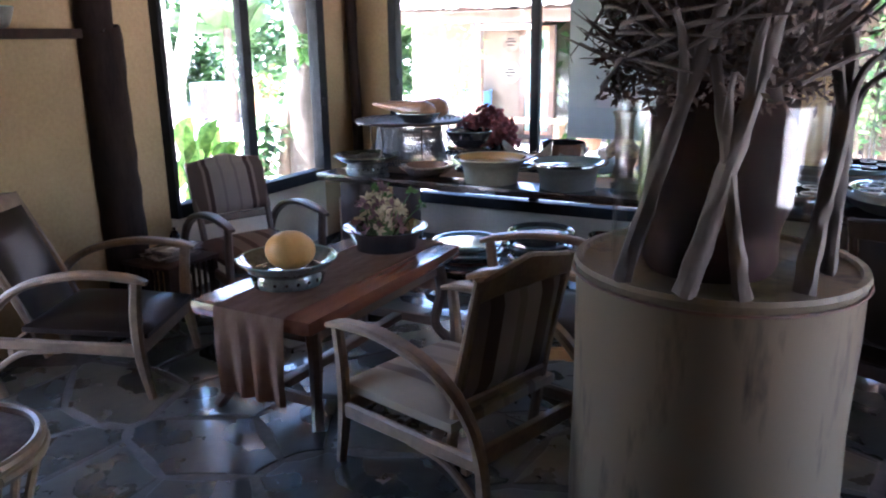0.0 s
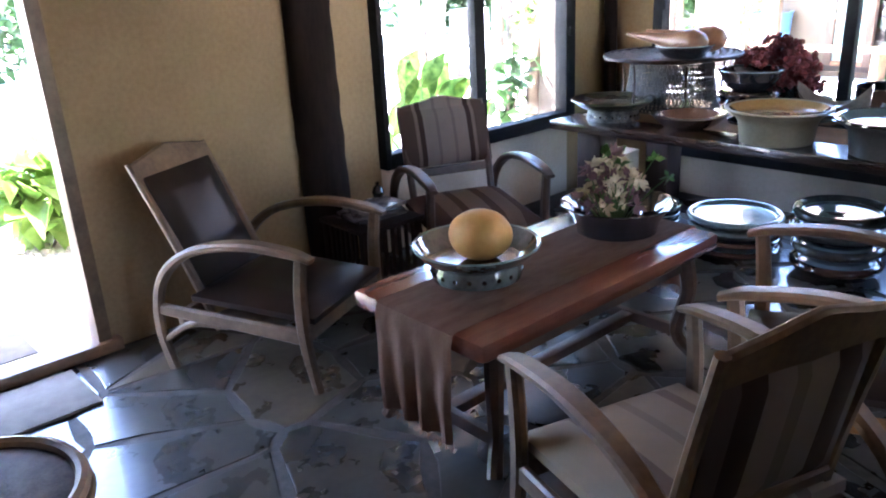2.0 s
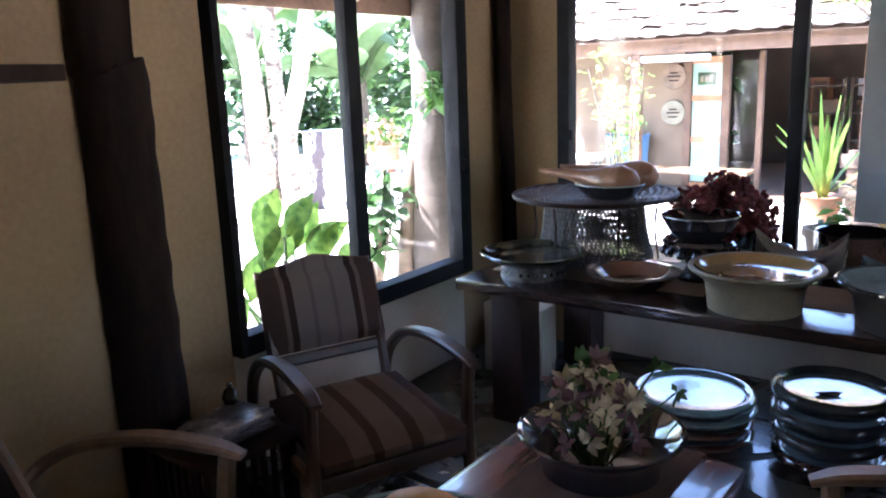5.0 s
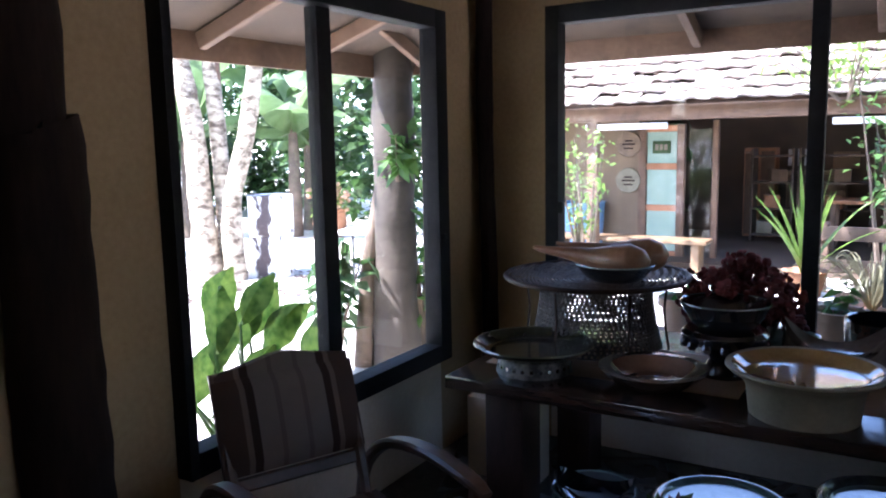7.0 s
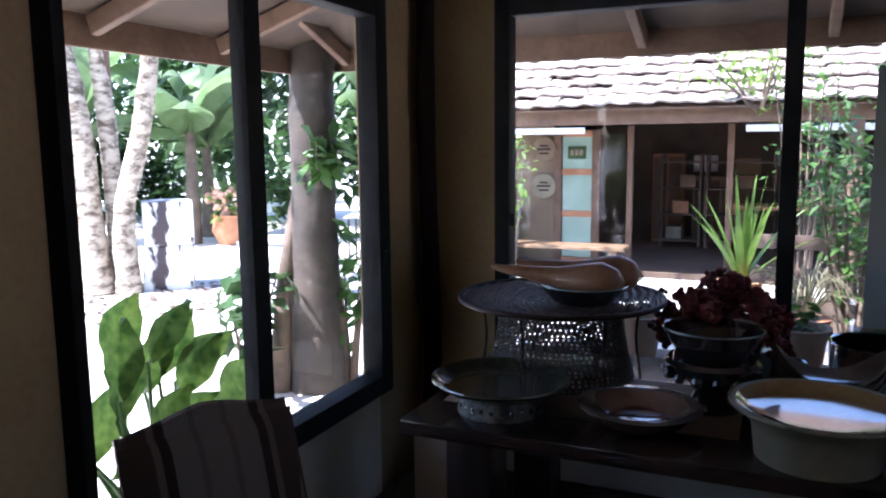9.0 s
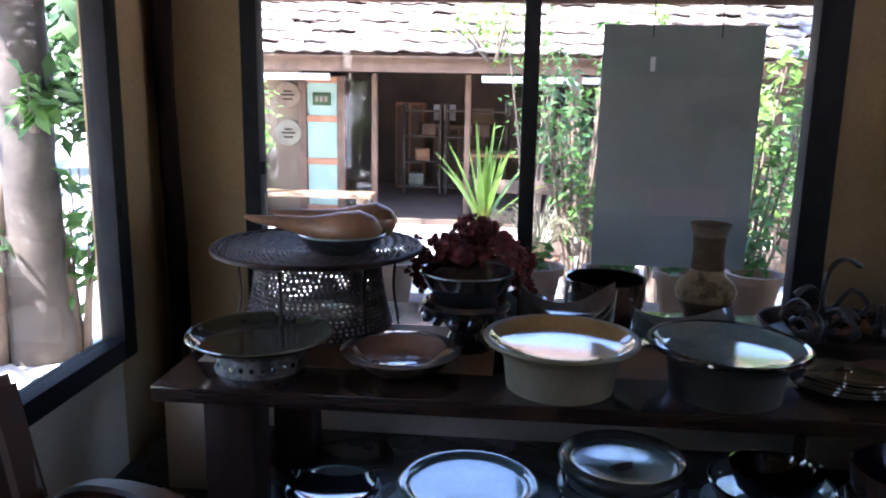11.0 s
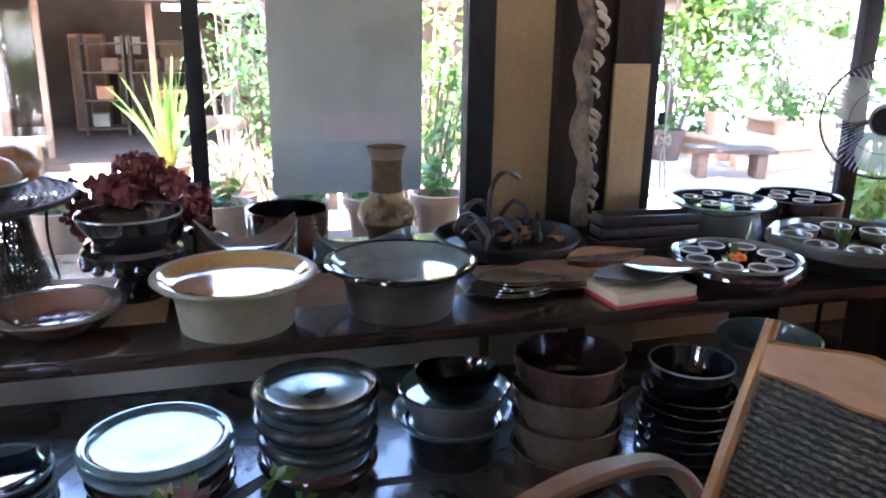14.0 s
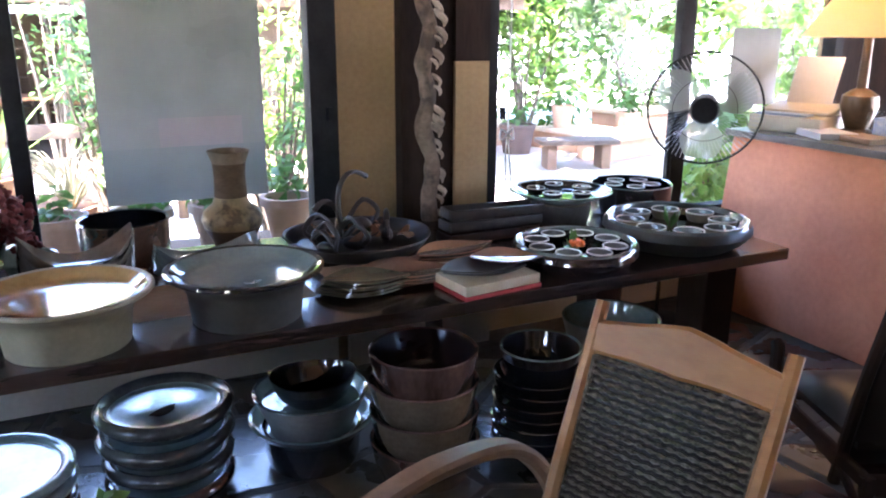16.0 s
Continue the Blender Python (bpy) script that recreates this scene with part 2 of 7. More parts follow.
# ---- building helpers ----
def link(name, bm, mats, parent=None, smooth=True):
    me = bpy.data.meshes.new(name)
    bmesh.ops.recalc_face_normals(bm, faces=bm.faces)
    for f in bm.faces:
        f.smooth = smooth
    bm.to_mesh(me)
    bm.free()
    for m in (mats if isinstance(mats, (list, tuple)) else [mats]):
        me.materials.append(m)
    if smooth:
        me.set_sharp_from_angle(angle=radians(38))
    ob = new(name, me)
    if parent:
        ob.parent = parent
    return ob


def part(name, bm, mat, parent, label="", smooth=True):
    ob = link(name, bm, mat, parent, smooth)
    if label:
        ob["label"] = label
    return ob


def thing(name, label, category, m=None, group=""):
    ob = new(name)
    ob.empty_display_size = 0.05
    if m is not None:
        ob.matrix_world = m
    return tagged(ob, label, category, group)


def solo(name, bm, mats, label, category, m=None, group="", kind="", smooth=True):
    ob = link(name, bm, mats, None, smooth)
    if m is not None:
        ob.matrix_world = m
    return tagged(ob, label, category, group, kind)


def box(bm, x0, x1, y0, y1, z0, z1, bevel=0.0, m=None):
    """An axis-aligned block, bevelled."""
    vs = [bm.verts.new(v) for v in ((x0, y0, z0), (x1, y0, z0), (x1, y1, z0), (x0, y1, z0), (x0, y0, z1), (x1, y0, z1), (x1, y1, z1), (x0, y1, z1))]
    fs = [bm.faces.new([vs[i] for i in q]) for q in ((3, 2, 1, 0), (4, 5, 6, 7), (0, 1, 5, 4), (1, 2, 6, 5), (2, 3, 7, 6), (3, 0, 4, 7))]
    if bevel:
        es = list({e for f in fs for e in f.edges})
        r = bmesh.ops.bevel(bm, geom=es, offset=bevel, segments=2, profile=0.6, affect="EDGES")
        vs = list({v for f in r["faces"] for v in f.verts} | {v for v in vs if v.is_valid})
    if m is not None:
        bmesh.ops.transform(bm, matrix=m, verts=[v for v in vs if v.is_valid])
    return bm


def block(*a, **k):
    return box(bmesh.new(), *a, **k)


def lathe(prof, seg=40, bm=None, m=None, mats=None, wob=0.0):
    """Turn a closed or open profile of (radius, height) about z; mats gives a material slot for each step."""
    bm = bm or bmesh.new()
    rings, made = [], []
    for r, z in prof:
        if r < 1e-5:
            rings.append([bm.verts.new((0, 0, z))])
        else:
            rings.append([bm.verts.new((r * (1 + wob * math.sin(3 * a + z * 9)) * math.cos(a), r * (1 + wob * math.cos(2 * a)) * math.sin(a), z)) for a in (2 * math.pi * i / seg for i in range(seg))])
        made += rings[-1]
    for k in range(len(rings) - 1):
        a, b = rings[k], rings[k + 1]
        for i in range(seg):
            j = (i + 1) % seg
            if len(a) == 1 and len(b) == 1:
                continue
            q = [a[0], b[i], b[j]] if len(a) == 1 else [a[i], a[j], b[0]] if len(b) == 1 else [a[i], a[j], b[j], b[i]]
            f = bm.faces.new(q)
            if mats:
                f.material_index = mats[min(k, len(mats) - 1)]
    if m is not None:
        bmesh.ops.transform(bm, matrix=m, verts=made)
    return bm


def spline(pts, n):
    """Catmull-Rom through the points, n steps for each stretch."""
    p = [Vector(a) for a in pts]
    p = [2 * p[0] - p[1]] + p + [2 * p[-1] - p[-2]]
    out = []
    for i in range(1, len(p) - 2):
        for k in range(n):
            t = k / n
            out.append(0.5 * (2 * p[i] + (p[i + 1] - p[i - 1]) * t + (2 * p[i - 1] - 5 * p[i] + 4 * p[i + 1] - p[i + 2]) * t * t + (3 * p[i] - p[i - 1] - 3 * p[i + 1] + p[i + 2]) * t ** 3))
    return out + [p[-2]]


def tube(bm, pts, rads, seg=8, n=4, rough=0.0):
    """A round limb along a smooth line, with its radius given at each point."""
    line = spline(pts, n)
    rr = np.interp(np.linspace(0, len(pts) - 1, len(line)), range(len(pts)), rads if hasattr(rads, "__len__") else [rads] * len(pts))
    rings, ref = [], None
    for i, c in enumerate(line):
        d = (line[min(i + 1, len(line) - 1)] - line[max(i - 1, 0)]).normalized()
        if ref is None:
            ref = d.orthogonal().normalized()
        ref = (ref - d * ref.dot(d)).normalized()
        s = d.cross(ref)
        rings.append([bm.verts.new(c + (ref * math.cos(a) + s * math.sin(a)) * rr[i] * (1 + rough * noise.noise(c * 14 + Vector((a, 0, 0))))) for a in (2 * math.pi * k / seg for k in range(seg))])
    for a, b in zip(rings, rings[1:]):
        for k in range(seg):
            bm.faces.new([a[k], a[(k + 1) % seg], b[(k + 1) % seg], b[k]])
    bm.faces.new(rings[0][::-1])
    bm.faces.new(rings[-1])
    return bm


def bar(bm, pts, w, h, n=5, side=(0, 1, 0), bevel=0.3):
    """A squared, round-edged bar along a smooth line; w runs along side, h across it; either may be a list."""
    line = spline(pts, n)
    at = np.linspace(0, len(pts) - 1, len(line))
    ws = np.interp(at, range(len(pts)), w if hasattr(w, "__len__") else [w] * len(pts))
    hs = np.interp(at, range(len(pts)), h if hasattr(h, "__len__") else [h] * len(pts))
    side = Vector(side)
    rings = []
    for i, c in enumerate(line):
        d = (line[min(i + 1, len(line) - 1)] - line[max(i - 1, 0)]).normalized()
        s = (side - d * side.dot(d)).normalized()
        u = d.cross(s)
        b = bevel * min(ws[i], hs[i])
        a2, b2 = ws[i] / 2, hs[i] / 2
        rings.append([bm.verts.new(c + s * x + u * y) for x, y in ((a2, b2 - b), (a2 - b, b2), (b - a2, b2), (-a2, b2 - b), (-a2, b - b2), (b - a2, -b2), (a2 - b, -b2), (a2, b - b2))])
    for a, b in zip(rings, rings[1:]):
        for k in range(8):
            bm.faces.new([a[k], a[(k + 1) % 8], b[(k + 1) % 8], b[k]])
    bm.faces.new(rings[0][::-1])
    bm.faces.new(rings[-1])
    return bm


def cushion(x0, x1, y0, y1, z0, z1, puff=0.02, n=8):
    """A soft slab with rounded edges and a swollen middle."""
    bm = bmesh.new()
    for top in (1, 0):
        g = [[None] * (n + 1) for _ in range(n + 1)]
        for i in range(n + 1):
            for j in range(n + 1):
                u, v = i / n, j / n
                edge = min(u, 1 - u, v, 1 - v)
                drop = 0.5 * (z1 - z0) * max(0, 1 - edge * n) ** 2 * 0.7
                sw = puff * math.sin(math.pi * u) * math.sin(math.pi * v)
                z = (z1 - drop + sw) if top else (z0 + drop - sw * 0.3)
                g[i][j] = bm.verts.new((x0 + (x1 - x0) * u, y0 + (y1 - y0) * v, z))
        for i in range(n):
            for j in range(n):
                q = [g[i][j], g[i + 1][j], g[i + 1][j + 1], g[i][j + 1]]
                bm.faces.new(q if top else q[::-1])
        ring = [g[i][0] for i in range(n)] + [g[n][j] for j in range(n)] + [g[n - i][n] for i in range(n)] + [g[0][n - j] for j in range(n)]
        if top:
            upper = ring
    for k in range(len(ring)):
        j = (k + 1) % len(ring)
        bm.faces.new([upper[j], upper[k], ring[k], ring[j]])
    return bm


# ---- the room ----
X0, X1, Y0, Y1, TOP = -3.6, 3.6, -2.6, 5.6, 2.75
TH = 0.09


def wall(name, boxes, mat, label):
    bm = bmesh.new()
    for b in boxes:
        box(bm, *b)
    return solo(name, bm, mat, label, "wall", kind="structure", smooth=False)


wall("wall_west", [(X0 - TH, X0, Y0 - TH, 0.70, -0.2, TOP), (X0 - TH, X0, 0.70, 1.75, 2.12, TOP), (X0 - TH, X0, 1.75, 3.43, -0.2, TOP),
                   (X0 - TH, X0, 3.43, 5.15, 2.27, TOP), (X0 - TH, X0, 5.15, Y1 + TH, -0.2, TOP)],
     PLASTER, "ochre plastered wall with a window and doorway")
wall("wall_north", [(X0, -3.16, Y1, Y1 + TH, -0.2, TOP), (-3.16, -0.59, Y1, Y1 + TH, 2.31, TOP), (-0.59, 0.22, Y1, Y1 + TH, -0.2, TOP),
                    (0.22, 2.75, Y1, Y1 + TH, 2.31, TOP), (2.75, X1, Y1, Y1 + TH, -0.2, TOP)],
     PLASTER, "ochre plastered wall with two wide windows")
wall("wall_under_window_1", [(X0 - TH, X0, 3.43, 5.15, -0.2, 0.53)], PLASTER_PALE, "pale grey plastered wall under a window")
wall("wall_under_window_3", [(0.22, 2.75, Y1, Y1 + TH, -0.2, 0.50)], PLASTER_PALE, "pale grey plastered wall under the window by the counter")
wall("wall_under_window_2", [(-3.16, -0.59, Y1, Y1 + TH, -0.2, 0.29)], PLASTER_PALE, "pale grey plastered wall under a wide window")
# Unseen east side: the opening is added and sized to let daylight in.
wall("wall_east", [(X1, X1 + TH, Y0 - TH, 1.3, -0.2, TOP), (X1, X1 + TH, 1.3, 5.0, 2.3, TOP), (X1, X1 + TH, 1.3, 2.6, -0.2, 0.5), (X1, X1 + TH, 5.0, Y1 + TH, -0.2, TOP)],
     PLASTER, "ochre plastered side wall, unseen, its opening added for daylight")
wall("wall_south", [(X0, X1, Y0 - TH, Y0, -0.2, TOP)],
     PLASTER, "ochre plastered rear wall")
solo("ceiling", block(X0 - TH, X1 + TH, Y0 - TH, Y1 + TH, TOP, TOP + 0.12), CEIL, "dark boarded ceiling", "ceiling", kind="structure", smooth=False)


def window(name, along, fixed, a0, a1, z0, z1, mulls, label, fw=0.075, right=None, left=None):
    """A black frame with mullions and panes; along is 'x' or 'y', fixed the wall face, in the room's side."""
    w = thing(name, label, "window")
    w["kind"] = "structure"
    sgn = 1 if along == "x" else -1
    d0, d1 = sorted((fixed - 0.07 * sgn, fixed + 0.03 * sgn))

    def place(nm, p0, p1, q0, q1, e0, e1, mat, bev=0.006):
        b = block(p0, p1, e0, e1, q0, q1, bevel=bev) if along == "x" else block(e0, e1, p0, p1, q0, q1, bevel=bev)
        return part(nm, b, mat, w)
    fl = left or fw
    place("frame_stile", a0, a0 + fl, z0, z1, d0, d1, FRAME)
    fr = right or fw
    place("frame_stile", a1 - fr, a1, z0, z1, d0, d1, FRAME)
    place("frame_head", a0 + fl, a1 - fr, z1 - fw - 0.015, z1, d0, d1, FRAME)
    place("frame_sill", a0 + fl, a1 - fr, z0, z0 + fw + 0.015, d0, d1, FRAME)
    cuts = [a0 + fl] + [c for m in mulls for c in m] + [a1 - fr]
    for c0, c1 in mulls:
        place("mullion", c0, c1, z0 + fw + 0.015, z1 - fw - 0.015, fixed - 0.045, fixed + 0.02, FRAME)
    g = fixed
    for c0, c1 in zip(cuts[::2], cuts[1::2]):
        p = place("pane", c0, c1, z0 + fw + 0.015, z1 - fw - 0.015, g - 0.003, g + 0.003, GLASS, 0)
        p.visible_shadow = False
    return w


window("window_1", "y", X0, 3.425, 5.155, 0.515, 2.285, [(4.225, 4.315)], "black framed sliding window looking onto the courtyard", right=0.10, left=0.04)
window("window_2", "x", Y1, -3.165, -0.575, 0.28, 2.32, [(-1.915, -1.845)], "wide black framed sliding window behind the table", right=0.13)
window("window_3", "x", Y1, 0.19, 2.78, 0.49, 2.32, [(1.46, 1.56)], "wide black framed window beside the counter")
for wn_, (lx, ly, lz) in (("window_1", (-3.52, 5.09, 1.15)), ("window_2", (-0.62, 5.52, 1.235)), ("window_2", (-3.07, 5.52, 1.29)), ("window_3", (0.29, 5.52, 1.2))):
    part("latch", block(lx - 0.012, lx + 0.012, ly - 0.012, ly + 0.012, lz - 0.03, lz + 0.03, bevel=0.004), FRAME, bpy.data.objects[wn_])

wall("wall_boards", [(2.785, X1 - 0.001, 5.56, 5.599, 0, TOP)], POST, "dark timber boards beside the counter window")
# doorway: timber frame and raised sill
door = thing("door_1", "open doorway with a timber frame and raised sill", "doorway")
door["kind"] = "structure"
part("jamb", block(X0 - TH, X0 + 0.03, 1.70, 1.76, 0.0, 2.12, bevel=0.006), TEAK, door)
part("jamb", block(X0 - TH, X0 + 0.03, 0.69, 0.75, 0.0, 2.12, bevel=0.006), TEAK, door)
part("head", block(X0 - TH, X0 + 0.03, 0.69, 1.76, 2.12, 2.19, bevel=0.006), TEAK, door)
part("sill", block(X0 - TH, X0 + 0.06, 0.69, 1.80, 0.0, 0.06, bevel=0.01), ARMWOOD, door)

# posts against the walls
bm = bmesh.new()
tube(bm, [(-3.545, 3.005, 0), (-3.55, 2.998, 0.9), (-3.545, 2.995, 1.65), (-3.55, 2.975, 1.78), (-3.545, 2.975, 2.75)], [0.13, 0.126, 0.122, 0.106, 0.105], seg=14, n=8, rough=0.12)
solo("corner_post_west", bm, POST, "thick dark hewn timber post beside the wall", "post", kind="structure")
bm = bmesh.new()
tube(bm, [(-3.515, 5.53, 0), (-3.50, 5.53, 0.8), (-3.52, 5.53, 1.7), (-3.515, 5.53, 2.75)], [0.05, 0.046, 0.048, 0.044], seg=10, n=8, rough=0.15)
solo("corner_pole", bm, POST, "slim dark pole in the room's corner", "post", kind="structure")


# ---- furniture ----
def armchair(label, x, y, yaw, wood, seat_mat, back_mat, woven=False, group="armchairs round the low table", posts=0.0, height=0.90, tilt=22, arm=1.0, arm_wood=None, span=0.315, half=0.225, low=0.13, arms=True):
    """Low bentwood armchair, facing its own +x."""
    c = thing("armchair", label, "armchair", pose(x, y, 0, 0, 0, yaw), group)
    for s in (-1, 1):
        yy = span * s
        bm = bmesh.new()
        bar(bm, [(-0.385, yy, 0), (-0.425, yy, 0.20), (-0.37, yy, 0.42), (-0.20, yy, 0.56 * arm), (0.06, yy, 0.615 * arm), (0.29, yy, 0.602 * arm), (0.385, yy, 0.578 * arm)], [0.036, 0.038, 0.048, 0.062, 0.072, 0.066, 0.045], [0.055, 0.052, 0.046, 0.038, 0.034, 0.032, 0.02], n=6)
        if arms:
            part("arm", bm, arm_wood or wood, c)
        else:
            bm.free()
            bm = bmesh.new()
            bar(bm, [(-0.385, yy, 0), (-0.40, yy, 0.15), (-0.37, yy, 0.30)], 0.04, 0.045, n=4)
            part("rear_leg", bm, wood, c)
        bm = bmesh.new()
        bar(bm, [(0.35, yy, 0), (0.315, yy, 0.22), (0.315, yy, 0.42), (0.335, yy, 0.588 * arm if arms else 0.45)], [0.038, 0.042, 0.042, 0.04], [0.04, 0.056, 0.055, 0.05], n=5, side=(0, 1, 0))
        part("front_leg", bm, arm_wood or wood, c)
        bm = bmesh.new()
        bar(bm, [(-0.405, yy, 0.285), (-0.05, yy, 0.265), (0.30, yy, 0.245)], 0.03, [0.055, 0.06, 0.07], n=4)
        part("side_rail", bm, wood, c)
        bm = bmesh.new()
        bar(bm, [(-0.40, yy, 0.14), (-0.25, yy, 0.23), (-0.06, yy, 0.245)], 0.024, 0.03, n=5)
        part("brace", bm, wood, c)
    for xx, zz in ((0.315, 0.25), (-0.32, 0.24)):
        part("cross_rail", block(xx - 0.015, xx + 0.015, 0.015 - span, span - 0.015, zz - 0.032, zz + 0.032, bevel=0.005), wood, c)
    # the back, leaning
    lean = pose(-0.20, 0, 0.22, 0, -tilt, 0)
    hh = (height - 0.22) / math.cos(radians(tilt))
    for s in (-1, 1):
        bm = bmesh.new()
        bar(bm, [(0, (half - 0.01) * s, -0.05), (0.008, (half - 0.005) * s, 0.3), (-0.012, half * s, hh + posts)], [0.04, 0.04, 0.034], [0.035, 0.035, 0.03], n=4)
        bmesh.ops.transform(bm, matrix=lean, verts=bm.verts)
        part("back_post", bm, wood, c)
    bm = bmesh.new()
    bar(bm, [(-0.01, -half, hh - 0.045), (-0.012, -half / 2, hh - 0.03), (-0.012, 0, hh - 0.02), (-0.012, half / 2, hh - 0.03), (-0.01, half, hh - 0.045)], [0.03] * 5, [0.085, 0.10, 0.13, 0.10, 0.085], n=4, side=(1, 0, 0))
    bmesh.ops.transform(bm, matrix=lean, verts=bm.verts)
    part("top_rail", bm, wood if back_mat is not STRIPE else back_mat, c)
    bm = bmesh.new()
    bar(bm, [(0, 0.02 - half, low - 0.03), (0, half - 0.02, low - 0.03)], 0.026, 0.05, n=2, side=(1, 0, 0))
    bmesh.ops.transform(bm, matrix=lean, verts=bm.verts)
    part("lower_rail", bm, wood, c)
    if woven:
        bm = bmesh.new()
        tube(bm, [(0, 0.022 - half, hh - 0.09), (0, 0.025 - half, 0.125), (0, half - 0.025, 0.125), (0, half - 0.022, hh - 0.09)], 0.007, seg=6, n=1)
        bmesh.ops.transform(bm, matrix=lean, verts=bm.verts)
        net = part("woven_back", bm, WOVEN, c, "black woven cord back")
        # Dark sheet added behind the cords so the gaps stay shaded.
        bm = block(-0.016, -0.011, 0.022 - half, half - 0.022, 0.12, hh - 0.085)
        bmesh.ops.transform(bm, matrix=lean, verts=bm.verts)
        part("backing", bm, LEATHER, net)
        rnd = random.Random(5)
        rows, n = 27, 30
        for k in range(rows):
            z = 0.13 + (hh - 0.222) * k / (rows - 1)
            bm = bmesh.new()
            tube(bm, [(0.002 * math.sin(i + k), (half - 0.02) * (2 * i / n - 1), z + rnd.uniform(-0.0012, 0.0012)) for i in range(n + 1)], [0.0080 if (i + k) % 2 else 0.0036 for i in range(n + 1)], seg=5, n=2)
            bmesh.ops.transform(bm, matrix=lean, verts=bm.verts)
            part("cord", bm, WOVEN, net)
    else:
        bm = cushion(-(hh - (0.03 if back_mat is STRIPE else 0.074)), -low, 0.025 - half - (0.045 if back_mat is STRIPE else 0), half - 0.025 + (0.045 if back_mat is STRIPE else 0), -0.026 if back_mat is STRIPE else -0.022, 0.034 if back_mat is STRIPE else 0.026, 0.012)
        bmesh.ops.transform(bm, matrix=lean @ Matrix.Rotation(radians(90), 4, "Y"), verts=bm.verts)
        part("back_pad", bm, back_mat, c)
    bm = cushion(-0.27, 0.335, 0.026 - span, span - 0.026, 0.265, 0.375 if seat_mat is not LEATHER else 0.345, 0.025)
    bmesh.ops.transform(bm, matrix=pose(0, 0, 0.02, 0, 3, 0), verts=bm.verts)
    part("seat", bm, seat_mat, c)
    return c


WOVEN = material("black_woven_cord", (0.03, 0.025, 0.018), (0.19, 0.16, 0.12), 60, 0.7, fine=200, bump=0.3, spec=0.15)
armchair("pale worn teak armchair with black leather seat and back", -2.965, 2.33, 25, TEAK, LEATHER, LEATHER, tilt=24, half=0.235)
armchair("brown wooden armchair with striped fabric upholstery", -3.03, 3.575, -24, DARKTEAK, STRIPE_SEAT, STRIPE, tilt=17, height=0.875, half=0.245, low=0.33)
armchair("greyed teak armchair with a beige fabric seat beside the drum", -0.953, 2.318, 162, TEAK, BEIGE_SEAT, STRIPE_PALE, tilt=11, half=0.245, low=0.22)
armchair("honey-coloured wooden armchair with black woven back", -0.885, 3.235, 199, OAK, LEATHER, LEATHER, woven=True, posts=0.05, height=0.895, tilt=20, arm=1.06, arm_wood=ARMWOOD, half=0.245)
armchair("dark leather chair drawn up to the long table", 0.765, 3.62, 64, DARKWOOD, LEATHER, LEATHER, tilt=14, half=0.275, span=0.27, low=0.035, arms=False)

# long buffet table
tb = thing("buffet_table", "long polished dark wooden table laid with ceramics", "table")
part("tabletop", block(-3.07, 1.025, 4.322, 5.44, 0.660, 0.712, bevel=0.006), TABLETOP, tb)
for lx in (-2.94, 0.665):
    for ly in (4.42, 5.16):
        part("leg", block(lx, lx + 0.17, ly, ly + 0.17, 0, 0.66, bevel=0.008), DARKWOOD, tb)
part("apron", block(-2.77, 0.665, 5.22, 5.26, 0.56, 0.66, bevel=0.004), DARKWOOD, tb)

solo("plaster_pier", block(-3.33, -2.96, 4.95, 5.12, 0, 0.40, bevel=0.012), PLASTER_PALE, "low pale plastered block beside the end of the long table", "pier")

# low table with rounded edges
ct = thing("low_table", "red-brown polished wooden low table with rounded edges", "table", pose(-1.88, 2.875, 0, 0, 0, -1))
part("tabletop", block(-0.335, 0.335, -0.68, 0.68, 0.468, 0.54, bevel=0.03), REDWOOD, ct)
for sx in (-1, 1):
    for sy in (-1, 1):
        bm = bmesh.new()
        bar(bm, [(0.25 * sx, 0.55 * sy, 0.475), (0.27 * sx, 0.57 * sy, 0.30), (0.24 * sx, 0.54 * sy, 0.12), (0.29 * sx, 0.60 * sy, 0)], [0.07, 0.06, 0.05, 0.055], [0.07, 0.06, 0.05, 0.05], n=5, side=(0, 1, 0))
        part("leg", bm, DARKTEAK, ct)
for sy in (-1, 1):
    part("apron", block(-0.24, 0.24, 0.55 * sy - 0.012, 0.55 * sy + 0.012, 0.39, 0.475, bevel=0.004), DARKTEAK, ct)
    part("stretcher", block(-0.24, 0.24, 0.55 * sy - 0.015, 0.55 * sy + 0.015, 0.09, 0.14, bevel=0.004), DARKTEAK, ct)
for sx in (-1, 1):
    part("apron", block(0.25 * sx - 0.012, 0.25 * sx + 0.012, -0.54, 0.54, 0.39, 0.468, bevel=0.004), DARKTEAK, ct)

part("long_stretcher", block(-0.028, 0.028, -0.535, 0.535, 0.095, 0.135, bevel=0.005), DARKTEAK, ct)

# cloth runner, lying along the low table and hanging over both ends
bm = bmesh.new()
line = [(0.70, 0.24), (0.706, 0.34), (0.70, 0.44), (0.698, 0.50), (0.69, 0.538), (0.67, 0.5445), (0.3, 0.5445), (0.0, 0.5445), (-0.3, 0.5445), (-0.6, 0.5445), (-0.67, 0.5445), (-0.69, 0.538), (-0.698, 0.50), (-0.70, 0.40), (-0.706, 0.28), (-0.70, 0.145)]
rows_ = []
